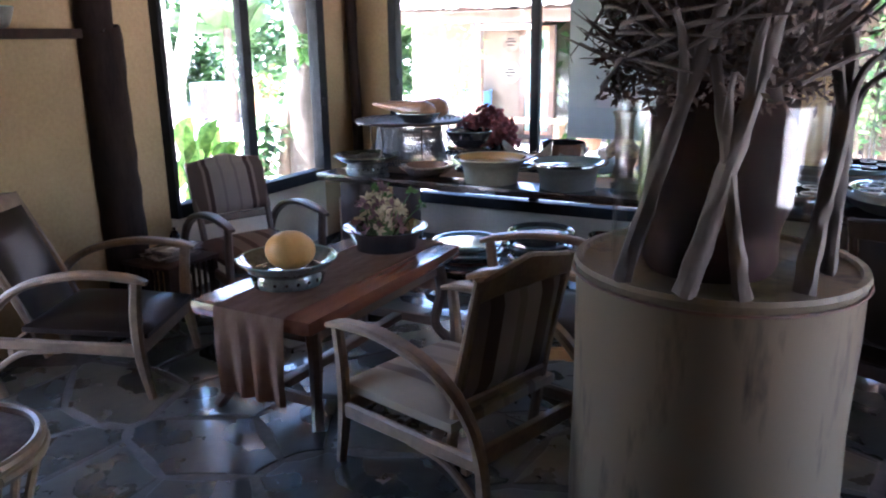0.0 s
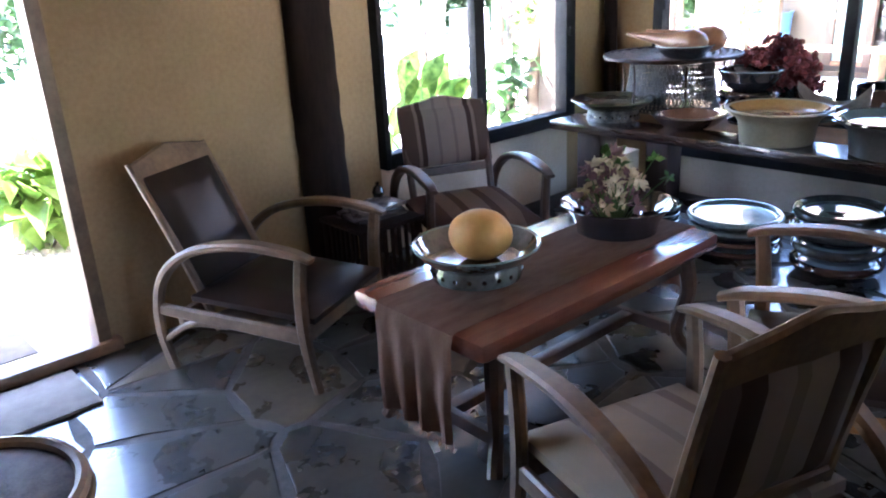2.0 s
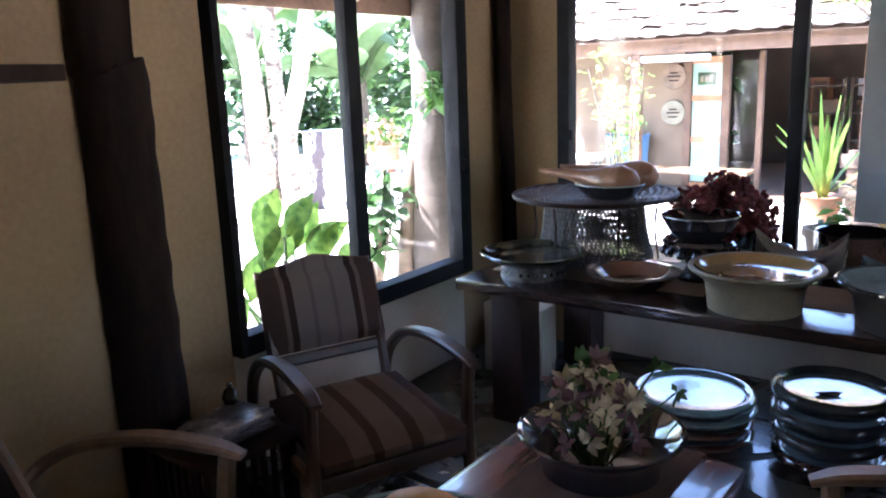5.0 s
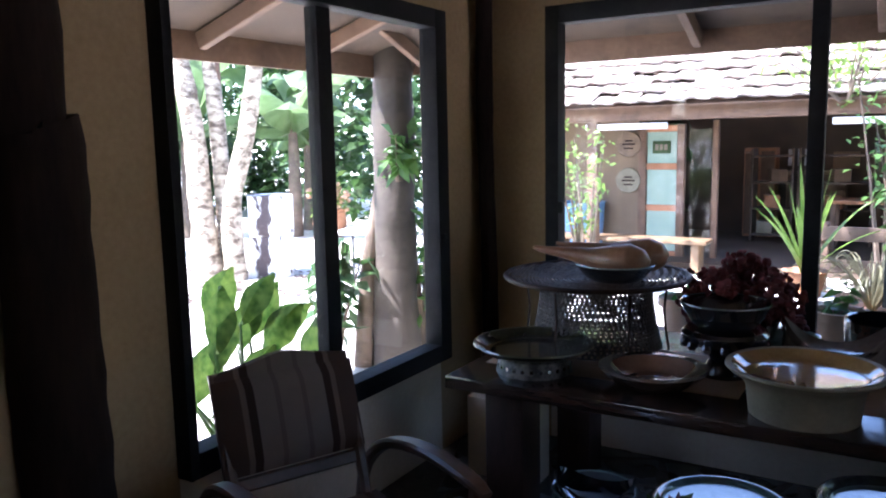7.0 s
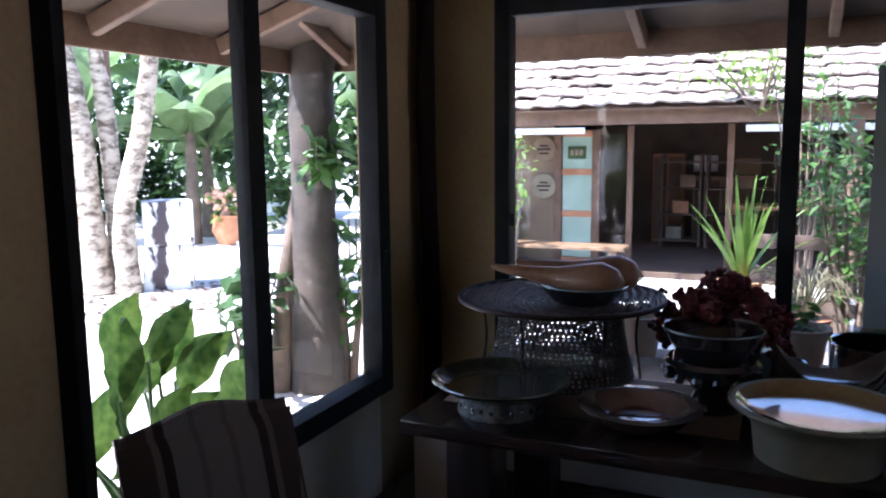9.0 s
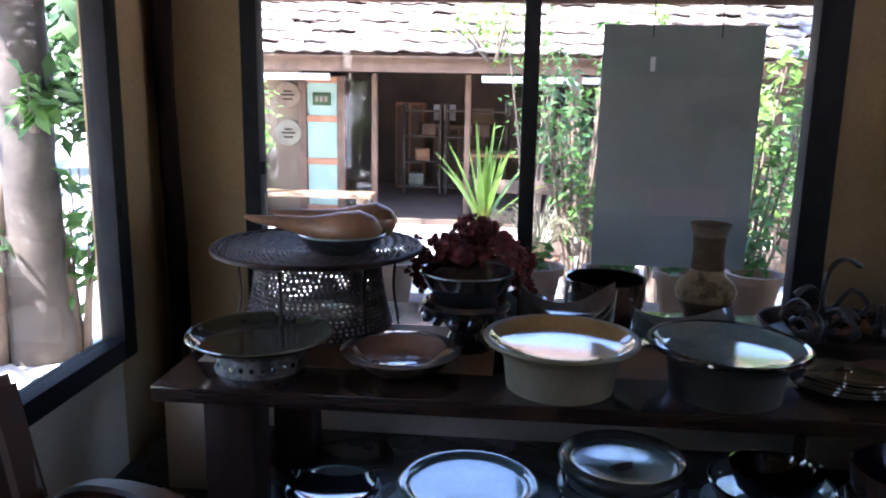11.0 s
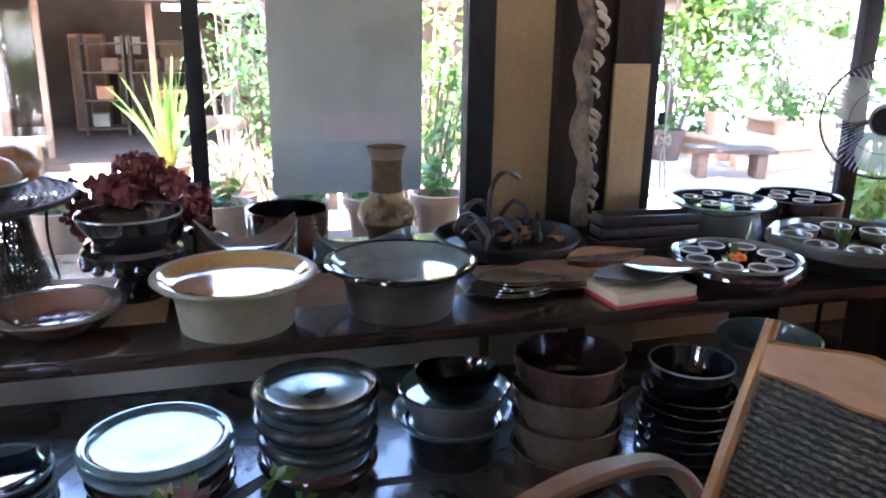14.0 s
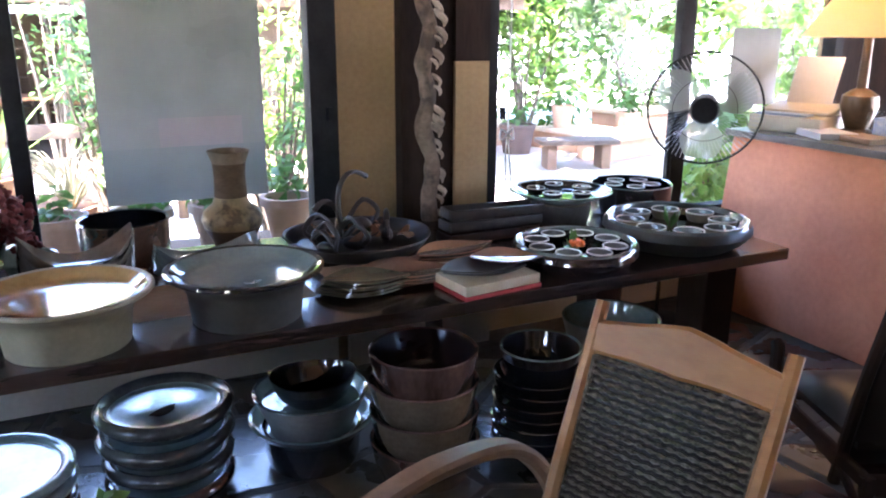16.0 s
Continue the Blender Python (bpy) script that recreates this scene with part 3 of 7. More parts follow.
for k, (yy, zz) in enumerate(line):
    rows_.append([bm.verts.new((-0.175 + 0.39 * i / 20 - 0.03 * max(0, 0.5 - zz) * (1 if i > 10 else -1), yy - (0.012 * math.sin(i * 1.1) if zz < 0.5 else 0) * (0.54 - zz) * 4, zz + (0.0008 * math.sin(i * 2.1 + k) if zz > 0.54 else 0))) for i in range(21)])
for a, b in zip(rows_, rows_[1:]):
    for i in range(20):
        bm.faces.new([a[i], a[i + 1], b[i + 1], b[i]])
bmesh.ops.solidify(bm, geom=bm.faces[:], thickness=-0.0025)
run = thing("table_runner", "reddish brown woven cloth runner hanging off the table", "runner", pose(-1.88, 2.875, 0, 0, 0, -1))
part("cloth", bm, LINEN, run)
for yy, zz in ((-0.70, 0.147), (0.70, 0.242)):
    bm = bmesh.new()
    for i in range(44):
        xx = -0.165 + 0.37 * i / 43
        tube(bm, [(xx, yy, zz), (xx + 0.004 * math.sin(i), yy + 0.002, zz - 0.02), (xx + 0.007 * math.sin(i * 1.7), yy * 1.004, zz - 0.026 - 0.005 * (i % 3))], 0.0016, seg=3, n=1)
    part("fringe", bm, LINEN, run)

# dark side table with magazines
st = thing("side_table", "small dark carved side table stacked with magazines", "side table", pose(-3.27, 3.08, 0, 0, 0, -2))
part("tabletop", block(-0.19, 0.21, -0.2, 0.2, 0.36, 0.385, bevel=0.006), DARKWOOD, st)
for sx in (-0.16, 0.18):
    for sy in (-0.17, 0.17):
        part("leg", block(sx - 0.02, sx + 0.02, sy - 0.02, sy + 0.02, 0, 0.36, bevel=0.005), DARKWOOD, st)
for k in range(7):
    part("slat", block(0.175, 0.187, -0.14 + k * 0.045, -0.12 + k * 0.045, 0.08, 0.36, bevel=0.002), DARKWOOD, st)
    part("slat", block(-0.13 + k * 0.045, -0.11 + k * 0.045, -0.178, -0.166, 0.08, 0.36, bevel=0.002), DARKWOOD, st)
part("lower_shelf", block(-0.15, 0.17, -0.16, 0.16, 0.08, 0.1, bevel=0.003), DARKWOOD, st)
PAGE = material("glossy_magazine", (0.05, 0.045, 0.05), (0.35, 0.30, 0.27), 9, 0.25, vary=0.5)
rnd = random.Random(11)
zz = 0.385
for k in range(5):
    h = rnd.uniform(0.008, 0.02)
    solo("magazine", block(-0.1, 0.1, -0.14, 0.14, 0, h, bevel=0.002), PAGE, "worn glossy magazine stacked on the side table", "magazine", pose(-3.26 + rnd.uniform(-0.03, 0.03), 3.08 + rnd.uniform(-0.03, 0.03), zz, 0, 0, rnd.uniform(-25, 25)), "stacked magazines")
    zz += h
bm = lathe([(0, 0), (0.035, 0), (0.045, 0.03), (0.03, 0.07), (0.012, 0.085), (0.016, 0.1), (0, 0.112)], 20)
solo("lidded_jar", bm, BLACKGLAZE, "small black lidded jar on the magazines", "jar", pose(-3.33, 3.19, zz) @ Matrix.Scale(0.75, 4))

# wall shelf with a bowl
sh = thing("wall_shelf", "dark wooden shelf fixed to the plastered wall", "shelf")
part("board", block(-3.6, -3.36, 1.95, 2.74, 1.665, 1.715, bevel=0.006), DARKWOOD, sh)
for yy in (2.08,):
    part("bracket", block(-3.6, -3.42, yy - 0.02, yy + 0.02, 1.58, 1.664, bevel=0.006), DARKWOOD, sh)


# ---- ceramics ----
def dish_profile(R, h, base, t=0.012, curve=0.6, foot=0.006, floor=0.02, lip=0.0):
    """Outside from the middle of the foot up to the rim, then the inside back down."""
    out = [(0, foot), (base - 0.012, foot), (base - 0.008, 0), (base, 0)]
    for i in range(1, 9):
        u = i / 8
        out.append((base + (R - base) * u ** curve, h * u ** 1.15))
    n_out = len(out)
    out += [(R + lip, h + 0.002), (R + lip - t * 0.3, h + 0.006), (R - t, h + 0.002)]
    for i in range(7, 0, -1):
        u = i / 8
        out.append((max(base - t + (R - base) * u ** curve, 0.02), max(h * u ** 1.15, floor)))
    out += [(base * 0.7, floor - 0.002), (0, floor - 0.003)]
    return out, n_out


def dish(name, label, cat, x, y, z, R, h, base, m_out, m_in, curve=0.6, t=0.012, rim=None, group="", yaw=0, wob=0.0, lip=0.0, floor=0.02, seg=48):
    prof, n_out = dish_profile(R, h, base, t, curve, floor=floor, lip=lip)
    d = thing(name, label, cat, pose(x, y, z, 0, 0, yaw), group)
    part("body", lathe(prof[:n_out], seg, wob=wob), m_out, d)
    part("rim", lathe(prof[n_out - 1:n_out + 3], seg, wob=wob), rim or m_in, d)
    part("well", lathe(prof[n_out + 2:], seg, wob=wob), m_in, d)
    return d


def basin(label, x, y, z, m_out, m_in, rim):
    """Upright drum-like body under a wide flaring lip."""
    d = thing("basin", label, "basin", pose(x, y, z))
    part("body", lathe([(0, 0.006), (0.158, 0.006), (0.165, 0), (0.172, 0.002), (0.178, 0.05), (0.184, 0.098), (0.196, 0.122), (0.222, 0.142), (0.243, 0.155)], 56), m_out, d)
    part("rim", lathe([(0.243, 0.155), (0.251, 0.162), (0.250, 0.169), (0.241, 0.172), (0.230, 0.168)], 56), rim, d)
    part("well", lathe([(0.230, 0.168), (0.212, 0.156), (0.198, 0.144), (0.18, 0.137), (0.12, 0.133), (0, 0.131)], 56), m_in, d)


def thick_plate(name, label, cat, R, h, m_out, m_rim, m_in, group):
    """A heavy plate with a fat rolled rim round a sunk middle."""
    d = thing(name, label, cat, pose(0, 0, 0), group)
    part("body", lathe([(0, 0.004), (R - 0.075, 0.004), (R - 0.068, 0), (R - 0.045, h * 0.12), (R - 0.028, h * 0.34), (R - 0.010, h * 0.5)], 56), m_out, d)
    part("rim", lathe([(R - 0.010, h * 0.5), (R - 0.001, h * 0.62), (R, h * 0.78), (R - 0.007, h * 0.93), (R - 0.020, h), (R - 0.034, h * 0.95), (R - 0.042, h * 0.82), (R - 0.047, h * 0.68)], 56), m_rim, d)
    part("well", lathe([(R - 0.047, h * 0.68), (R - 0.052, h * 0.64), (R - 0.062, h * 0.62), (R * 0.4, h * 0.61), (0, h * 0.61)], 56), m_in, d)
    return d


T = 0.712
BASINGLAZE = material("grey_teal_glaze", (0.10, 0.135, 0.13), (0.19, 0.235, 0.22), 7, 0.10, bump=0.05, coat=0.4, spec=0.5)
basin("cream stoneware basin with a glossy amber glazed inside", -1.772, 4.50, T, CREAM, GOLD, CREAM)
basin("grey stoneware basin with a dark celadon inside", -1.247, 4.51, T, DARKSTONE, BASINGLAZE, BLACKGLAZE)
# plate on a speckled ring foot
TANRIM = material("tan_grey_glaze", (0.12, 0.10, 0.08), (0.22, 0.185, 0.15), 9, 0.15, bump=0.05, coat=0.8)
SPECKLE = material("speckled_stoneware", (0.018, 0.016, 0.012), (0.13, 0.12, 0.095), 24, 0.55, bump=0.1, fine=90, contrast=(0.42, 0.56))
rs = thing("ring_stand", "speckled stoneware ring stand pierced with holes", "stand", pose(-2.785, 4.56, T))
part("ring", lathe([(0.125, 0), (0.155, 0), (0.15, 0.03), (0.14, 0.062), (0.118, 0.063), (0.125, 0.03), (0.125, 0)], 40), SPECKLE, rs)
for i in range(26):
    a = 2 * math.pi * i / 26
    part("hole", lathe([(0, 0.002), (0.008, 0.0015), (0.009, 0)], 8, m=pose(0.15 * math.cos(a), 0.15 * math.sin(a), 0.03) @ Matrix.Rotation(a, 4, "Z") @ Matrix.Rotation(radians(84), 4, "Y")), BLACKGLAZE, rs)
PLATTER = material("dark_olive_glaze", (0.020, 0.018, 0.010), (0.062, 0.056, 0.033), 9, 0.16, coat=0.5, bump=0.04)
dish("platter", "dark olive glazed shallow platter on a ring stand", "platter", -2.785, 4.56, T + 0.0635, 0.247, 0.052, 0.15, PLATTER, PLATTER, 0.75, 0.010, rim=OLIVE)
dish("platter", "salmon-brown glazed plate with a grey rim", "platter", -2.305, 4.59, T, 0.205, 0.07, 0.11, BROWNGLAZE, SALMON, 0.75, 0.045, rim=TANRIM)
# brown paper mats lying on the table
for mx_, my_, mw in ((-2.5, 4.86, 1.02), (-1.45, 4.72, 0.92), (-0.55, 4.68, 0.7)):
    solo("paper_mat", block(mx_ - mw / 2, mx_ + mw / 2, my_ - (0.3 if mx_ < -2 else 0.13), my_ + 0.22, T + 0.0004, T + 0.002), PAPER, "brown paper mat lying on the dark table", "mat", group="table mats", smooth=False)

# woven tray on an open basket
BASKET = material("dark_brown_wicker", (0.022, 0.015, 0.011), (0.075, 0.055, 0.042), 30, 0.6, fine=150, bump=0.4)
bk = thing("basket_stand", "open wicker basket stand upturned on the table", "basket", pose(-2.70, 5.04, T + 0.002))
bm = bmesh.new()
nz, na = 17, 72
for k in range(nz):
    z = 0.01 + 0.27 * k / (nz - 1)
    r = 0.29 - 0.045 * math.sin(math.pi * 0.5 * k / (nz - 1))
    bm = bmesh.new()
    tube(bm, [((r + 0.004 * (-1) ** i) * math.cos(2 * math.pi * i / na), (r + 0.004 * (-1) ** i) * math.sin(2 * math.pi * i / na), z) for i in range(na + 1)], 0.0045, seg=4, n=1)
    part("hoop", bm, BASKET, bk)
bm = bmesh.new()
for i in range(na):
    for sgn in (-1, 1):
        pts = []
        for k in range(5):
            u = k / 4
            a = 2 * math.pi * i / na + sgn * 0.35 * u
            r = 0.29 - 0.045 * math.sin(math.pi * 0.5 * u)
            pts.append((r * math.cos(a), r * math.sin(a), 0.01 + 0.27 * u))
        tube(bm, pts, 0.0044, seg=4, n=1)
part("weave", bm, BASKET, bk)
for i in range(6):
    a = math.pi * i / 3 + 0.3
    bm = bmesh.new()
    tube(bm, [(0.32 * math.cos(a), 0.32 * math.sin(a), 0), (0.30 * math.cos(a), 0.30 * math.sin(a), 0.15), (0.31 * math.cos(a), 0.31 * math.sin(a), 0.285)], 0.006, seg=6)
    part("leg", bm, DARKWOOD, bk)
tr_ = thing("woven_tray", "wide round grey woven tray on the basket", "tray", pose(-2.70, 5.04, T + 0.288))
bm = bmesh.new()
for k in range(26):
    r = 0.015 + 0.38 * k / 25
    n = max(12, int(r * 150))
    tube(bm, [(r * math.cos(2 * math.pi * i / n), r * math.sin(2 * math.pi * i / n), 0.012 + 0.0035 * (1 if (i + k) % 2 else -1) + 0.022 * (r / 0.4) ** 3) for i in range(n + 1)], 0.007, seg=4, n=1)
part("weave", bm, WICKER, tr_)
bm = bmesh.new()
tube(bm, [(0.405 * math.cos(2 * math.pi * i / 48), 0.405 * math.sin(2 * math.pi * i / 48), 0.036) for i in range(49)], 0.011, seg=8, n=1)
part("rim", bm, DARKWOOD, tr_)
dish("bowl", "dark glazed bowl holding two gourds on the tray", "bowl", -2.60, 5.01, T + 0.31, 0.175, 0.075, 0.09, BLACKGLAZE, CELADON_DARK, 0.7, 0.012, rim=CELADON)
for gx, gy, gz, yaw, s in ((-2.66, 4.96, T + 0.405, 4, 1.0), (-2.61, 5.09, T + 0.415, 12, 0.95)):
    bm = bmesh.new()
    tube(bm, [(-0.30 * s, 0, 0.045), (-0.25 * s, 0, 0.035), (-0.15 * s, 0, 0.025), (-0.04 * s, 0, 0.01), (0.06 * s, 0, 0), (0.14 * s, 0, 0), (0.20 * s, 0, 0.004), (0.225 * s, 0, 0.006)], [0.008, 0.016, 0.026, 0.042, 0.07, 0.078, 0.05, 0.008], seg=20, n=5)
    solo("bottle_gourd", bm, GOURD, "dried orange-brown bottle gourd with a long neck", "gourd", pose(gx, gy, gz, 0, 0, yaw), "gourds in the bowl")

# black bowl on an ornate stand and dark red flowers
os_ = thing("ornate_stand", "black glazed ornamental pedestal under a bowl", "stand", pose(-2.10, 4.85, T + 0.001))
part("pedestal", lathe([(0, 0), (0.10, 0), (0.105, 0.015), (0.07, 0.035), (0.055, 0.06), (0.085, 0.10), (0.155, 0.15), (0.165, 0.17), (0.15, 0.185), (0.06, 0.178), (0, 0.178)], 36), BLACKGLAZE, os_)
for i in range(14):
    a = 2 * math.pi * i / 14
    part("boss", lathe([(0, -0.022), (0.016, -0.015), (0.022, 0), (0.016, 0.015), (0, 0.022)], 10, m=pose(0.152 * math.cos(a), 0.152 * math.sin(a), 0.13)), BLACKGLAZE, os_)
bowl_b = dish("bowl", "black glazed footed bowl on an ornate stand", "bowl", -2.10, 4.85, T + 0.18, 0.172, 0.11, 0.075, BLACKGLAZE, BLACKGLAZE, 0.6, 0.01, rim=CELADON_DARK)


def clump(bm, rnd, cx, cy, cz, r, n, size):
    """Knobbly lobes packed in a rounded heap."""
    for _ in range(n):
        v = Vector((rnd.gauss(0, 1), rnd.gauss(0, 1), rnd.gauss(0, 1))).normalized() * rnd.uniform(0.5, 1) * r
        v.z = v.z * 0.8
        s = size * rnd.uniform(0.6, 1.3)
        m = Matrix.Translation((cx + v.x, cy + v.y, cz + v.z)) @ Euler((rnd.uniform(0, 6), rnd.uniform(0, 6), 0)).to_matrix().to_4x4() @ Matrix.Diagonal((s, s * 0.7, s * 1.25, 1))
        bmesh.ops.create_icosphere(bm, subdivisions=1, radius=1, matrix=m)


rnd = random.Random(4)
rf = thing("cockscomb_flowers", "dark red cockscomb flowers in a low bowl", "flowers", pose(-2.10, 5.16, T + 0.002))
prof, n_out = dish_profile(0.16, 0.17, 0.09, 0.012)
part("vase", lathe(prof, 32), BLACKGLAZE, rf)
for _ in range(64):
    a, rr = rnd.uniform(0, 6.28), 0.24 * math.sqrt(rnd.random())
    bm = bmesh.new()
    clump(bm, rnd, rr * math.cos(a), rr * math.sin(a) * 0.8, 0.30 + rnd.uniform(-0.09, 0.13) - rr * 0.35, 0.05, 18, 0.016)
    part("bloom", bm, REDFLOWER, rf)
for _ in range(16):
    a, rr = rnd.uniform(0, 6.28), rnd.uniform(0.02, 0.14)
    bm = bmesh.new()
    tube(bm, [(0.05 * math.cos(a), 0.05 * math.sin(a), 0.03), (rr * math.cos(a), rr * math.sin(a), 0.3)], 0.004, seg=5, n=1)
    part("stem", bm, DRIED, rf)


def crescent(name, label, x, y, z, L, W, H, mat, yaw=0, group=""):
    """A boat-shaped dish whose ends curl upwards."""
    bm = bmesh.new()
    n, k = 24, 10
    for lay in (0, 1):
        g = []
        for i in range(n + 1):
            u = -1 + 2 * i / n
            row = []
            for j in range(k + 1):
                v = -1 + 2 * j / k
                w = W * math.sqrt(max(1 - (abs(u) ** 2.4), 0.03))
                row.append(bm.verts.new((L * u, w * v, H * (0.25 + 0.75 * abs(u) ** 2.2) * (0.35 + 0.65 * v * v) + (0.008 if lay else 0))))
            g.append(row)
        for i in range(n):
            for j in range(k):
                q = [g[i][j], g[i + 1][j], g[i + 1][j + 1], g[i][j + 1]]
                bm.faces.new(q if lay else q[::-1])
        edge = [g[i][0] for i in range(n + 1)] + [g[n][j] for j in range(1, k + 1)] + [g[i][k] for i in range(n - 1, -1, -1)] + [g[0][j] for j in range(k - 1, 0, -1)]
        if not lay:
            low = edge
    for a in range(len(edge)):
        b = (a + 1) % len(edge)
        bm.faces.new([low[a], low[b], edge[b], edge[a]])
    zmin = min(v.co.z for v in bm.verts)
    bmesh.ops.translate(bm, vec=(0, 0, -zmin), verts=bm.verts)
    return solo(name, bm, mat, label, "dish", pose(x, y, z, 0, 0, yaw), group)


for bx_, by_, L_, H_, st_, mt_, lb_ in ((-1.725, 5.0, 0.185, 0.15, 0.038, TANRIM, "tan-grey glazed boat-shaped dish with tall curled ends"), (-1.285, 5.0, 0.195, 0.10, 0.021, CELADON_DARK, "dark glazed boat-shaped dish with curled ends")):
    f_ = crescent("boat_dish", lb_, bx_, by_, T + 0.002, L_, 0.12, H_, mt_, 3, "nested boat dishes")
    for k in (1, 2):
        copy_thing(f_, pose(bx_ + 0.004 * k, by_, T + 0.002 + st_ * k, 0, 0, 3 + 2 * k))
dish("pot", "dark brown glazed round pot with upright walls", "pot", -1.545, 5.29, T, 0.17, 0.178, 0.15, BROWNGLAZE, BLACKGLAZE, 0.4, 0.012)
dish("plate", "pale celadon plate behind the black bowl", "plate", -1.91, 5.17, T, 0.13, 0.10, 0.06, CELADON, CELADON, 0.7, 0.01)

VASE_NECK = material("matte_brown_stoneware", (0.055, 0.033, 0.016), (0.115, 0.072, 0.038), 10, 0.6, spec=0.15, bump=0.15, stretch=(1, 1, 2))
VASE_LIP = material("tan_stoneware_lip", (0.11, 0.08, 0.05), (0.20, 0.15, 0.10), 10, 0.6, bump=0.15, spec=0.2)
VASE_BODY = material("mottled_yellow_stoneware", (0.08, 0.052, 0.02), (0.26, 0.185, 0.082), 16, 0.45, bump=0.1, contrast=(0.4, 0.55))
solo("vase", lathe([(0, 0.004), (0.075, 0.004), (0.078, 0), (0.085, 0.03), (0.118, 0.09), (0.128, 0.125), (0.115, 0.16), (0.078, 0.19), (0.068, 0.22), (0.064, 0.30), (0.068, 0.36), (0.084, 0.405), (0.086, 0.41), (0.08, 0.412), (0.06, 0.36), (0.055, 0.25), (0.06, 0.2), (0, 0.05)], 40,
     mats=[1] * 3 + [1, 0, 0, 0, 0, 1, 1, 2, 2, 2, 2] + [1] * 9), [VASE_BODY, VASE_NECK, VASE_LIP], "tall brown vase with a mottled yellow belly", "vase", pose(-1.115, 5.36, T))

# iron bird ornaments on a dark tray
dish("tray", "dark brown oval tray holding small dark ornaments", "tray", -0.65, 5.10, T, 0.31, 0.065, 0.24, DARKSTONE, IRON, 0.8, 0.012, wob=0.04)
rnd = random.Random(9)
for k, (bx, by, s, yw) in enumerate(((-0.78, 5.16, 1.0, 20), (-0.62, 5.2, 1.25, 200), (-0.70, 5.02, 0.8, 120), (-0.52, 5.1, 0.75, 70), (-0.82, 5.0, 0.7, 300))):
    bm = bmesh.new()
    tube(bm, [(-0.07 * s, 0, 0.03 * s), (-0.03 * s, 0, 0.035 * s), (0.03 * s, 0, 0.035 * s), (0.07 * s, 0, 0.03 * s)], [0.01, 0.035 * s, 0.035 * s, 0.012], seg=12)
    h = 0.24 if k == 1 else 0.13 if k == 0 else 0.08
    tube(bm, [(0.06 * s, 0, 0.035 * s), (0.08 * s, 0, h * 0.6 + 0.03), (0.05 * s, 0, h + 0.03), (0.0, 0, h + 0.05), (-0.05 * s, 0, h + 0.02)], [0.011, 0.010, 0.012, 0.010, 0.013], seg=7, rough=0.4)
    tube(bm, [(-0.07 * s, 0, 0.04 * s), (-0.10 * s, 0, 0.08 * s), (-0.03 * s, 0, 0.13 * s), (0.05 * s, 0, 0.06 * s)], 0.011, seg=7, rough=0.4)
    solo("kettle_ornament", bm, IRON, "small dark metal ornament with a looped handle", "ornament", pose(bx, by, T + 0.022, 0, 0, yw), "ornaments on the tray")

# pale flakes lying among the ornaments
rnd = random.Random(44)
flake = None
for k in range(16):
    m = pose(-0.65 + rnd.uniform(-0.17, 0.19), 5.10 + rnd.uniform(-0.16, 0.16), T + 0.075 + rnd.uniform(0, 0.02), rnd.uniform(-30, 30), rnd.uniform(-30, 30), rnd.uniform(0, 360))
    if flake is None:
        bm = bmesh.new()
        top_, low_ = [], []
        for i in range(9):
            q = 2 * math.pi * i / 9
            f = rnd.uniform(0.7, 1.2)
            top_.append(bm.verts.new((0.038 * f * math.cos(q), 0.022 * f * math.sin(q), 0.008 * math.cos(2 * q))))
            low_.append(bm.verts.new((0.036 * f * math.cos(q), 0.020 * f * math.sin(q), 0.008 * math.cos(2 * q) - 0.005)))
        bm.faces.new(top_)
        bm.faces.new(low_[::-1])
        for i in range(9):
            bm.faces.new([low_[i], low_[(i + 1) % 9], top_[(i + 1) % 9], top_[i]])
        flake = solo("ceramic_shard", bm, SALMON, "small glazed shard heaped in the dark tray", "shard", m, "shards in the tray")
    else:
        copy_thing(flake, m)

# stack of long trays
for k in range(3):
    bm = bmesh.new()
    box(bm, -0.23, 0.23, -0.055, 0.055, 0, 0.012, bevel=0.003)
    for s in (-1, 1):
        box(bm, -0.23, 0.23, 0.055 * s - 0.006, 0.055 * s + 0.006, 0.004, 0.045, bevel=0.003)
        box(bm, 0.23 * s - 0.006, 0.23 * s + 0.006, -0.055, 0.055, 0.004, 0.045, bevel=0.003)
    solo("long_tray", bm, IRON if k else DARKWOOD, "long narrow dark tray in a stack", "tray", pose(-0.06 + 0.02 * k, 5.02 + 0.02 * k, T + 0.002 + 0.0455 * k, 0, 0, 2 - 3 * k), "long trays")


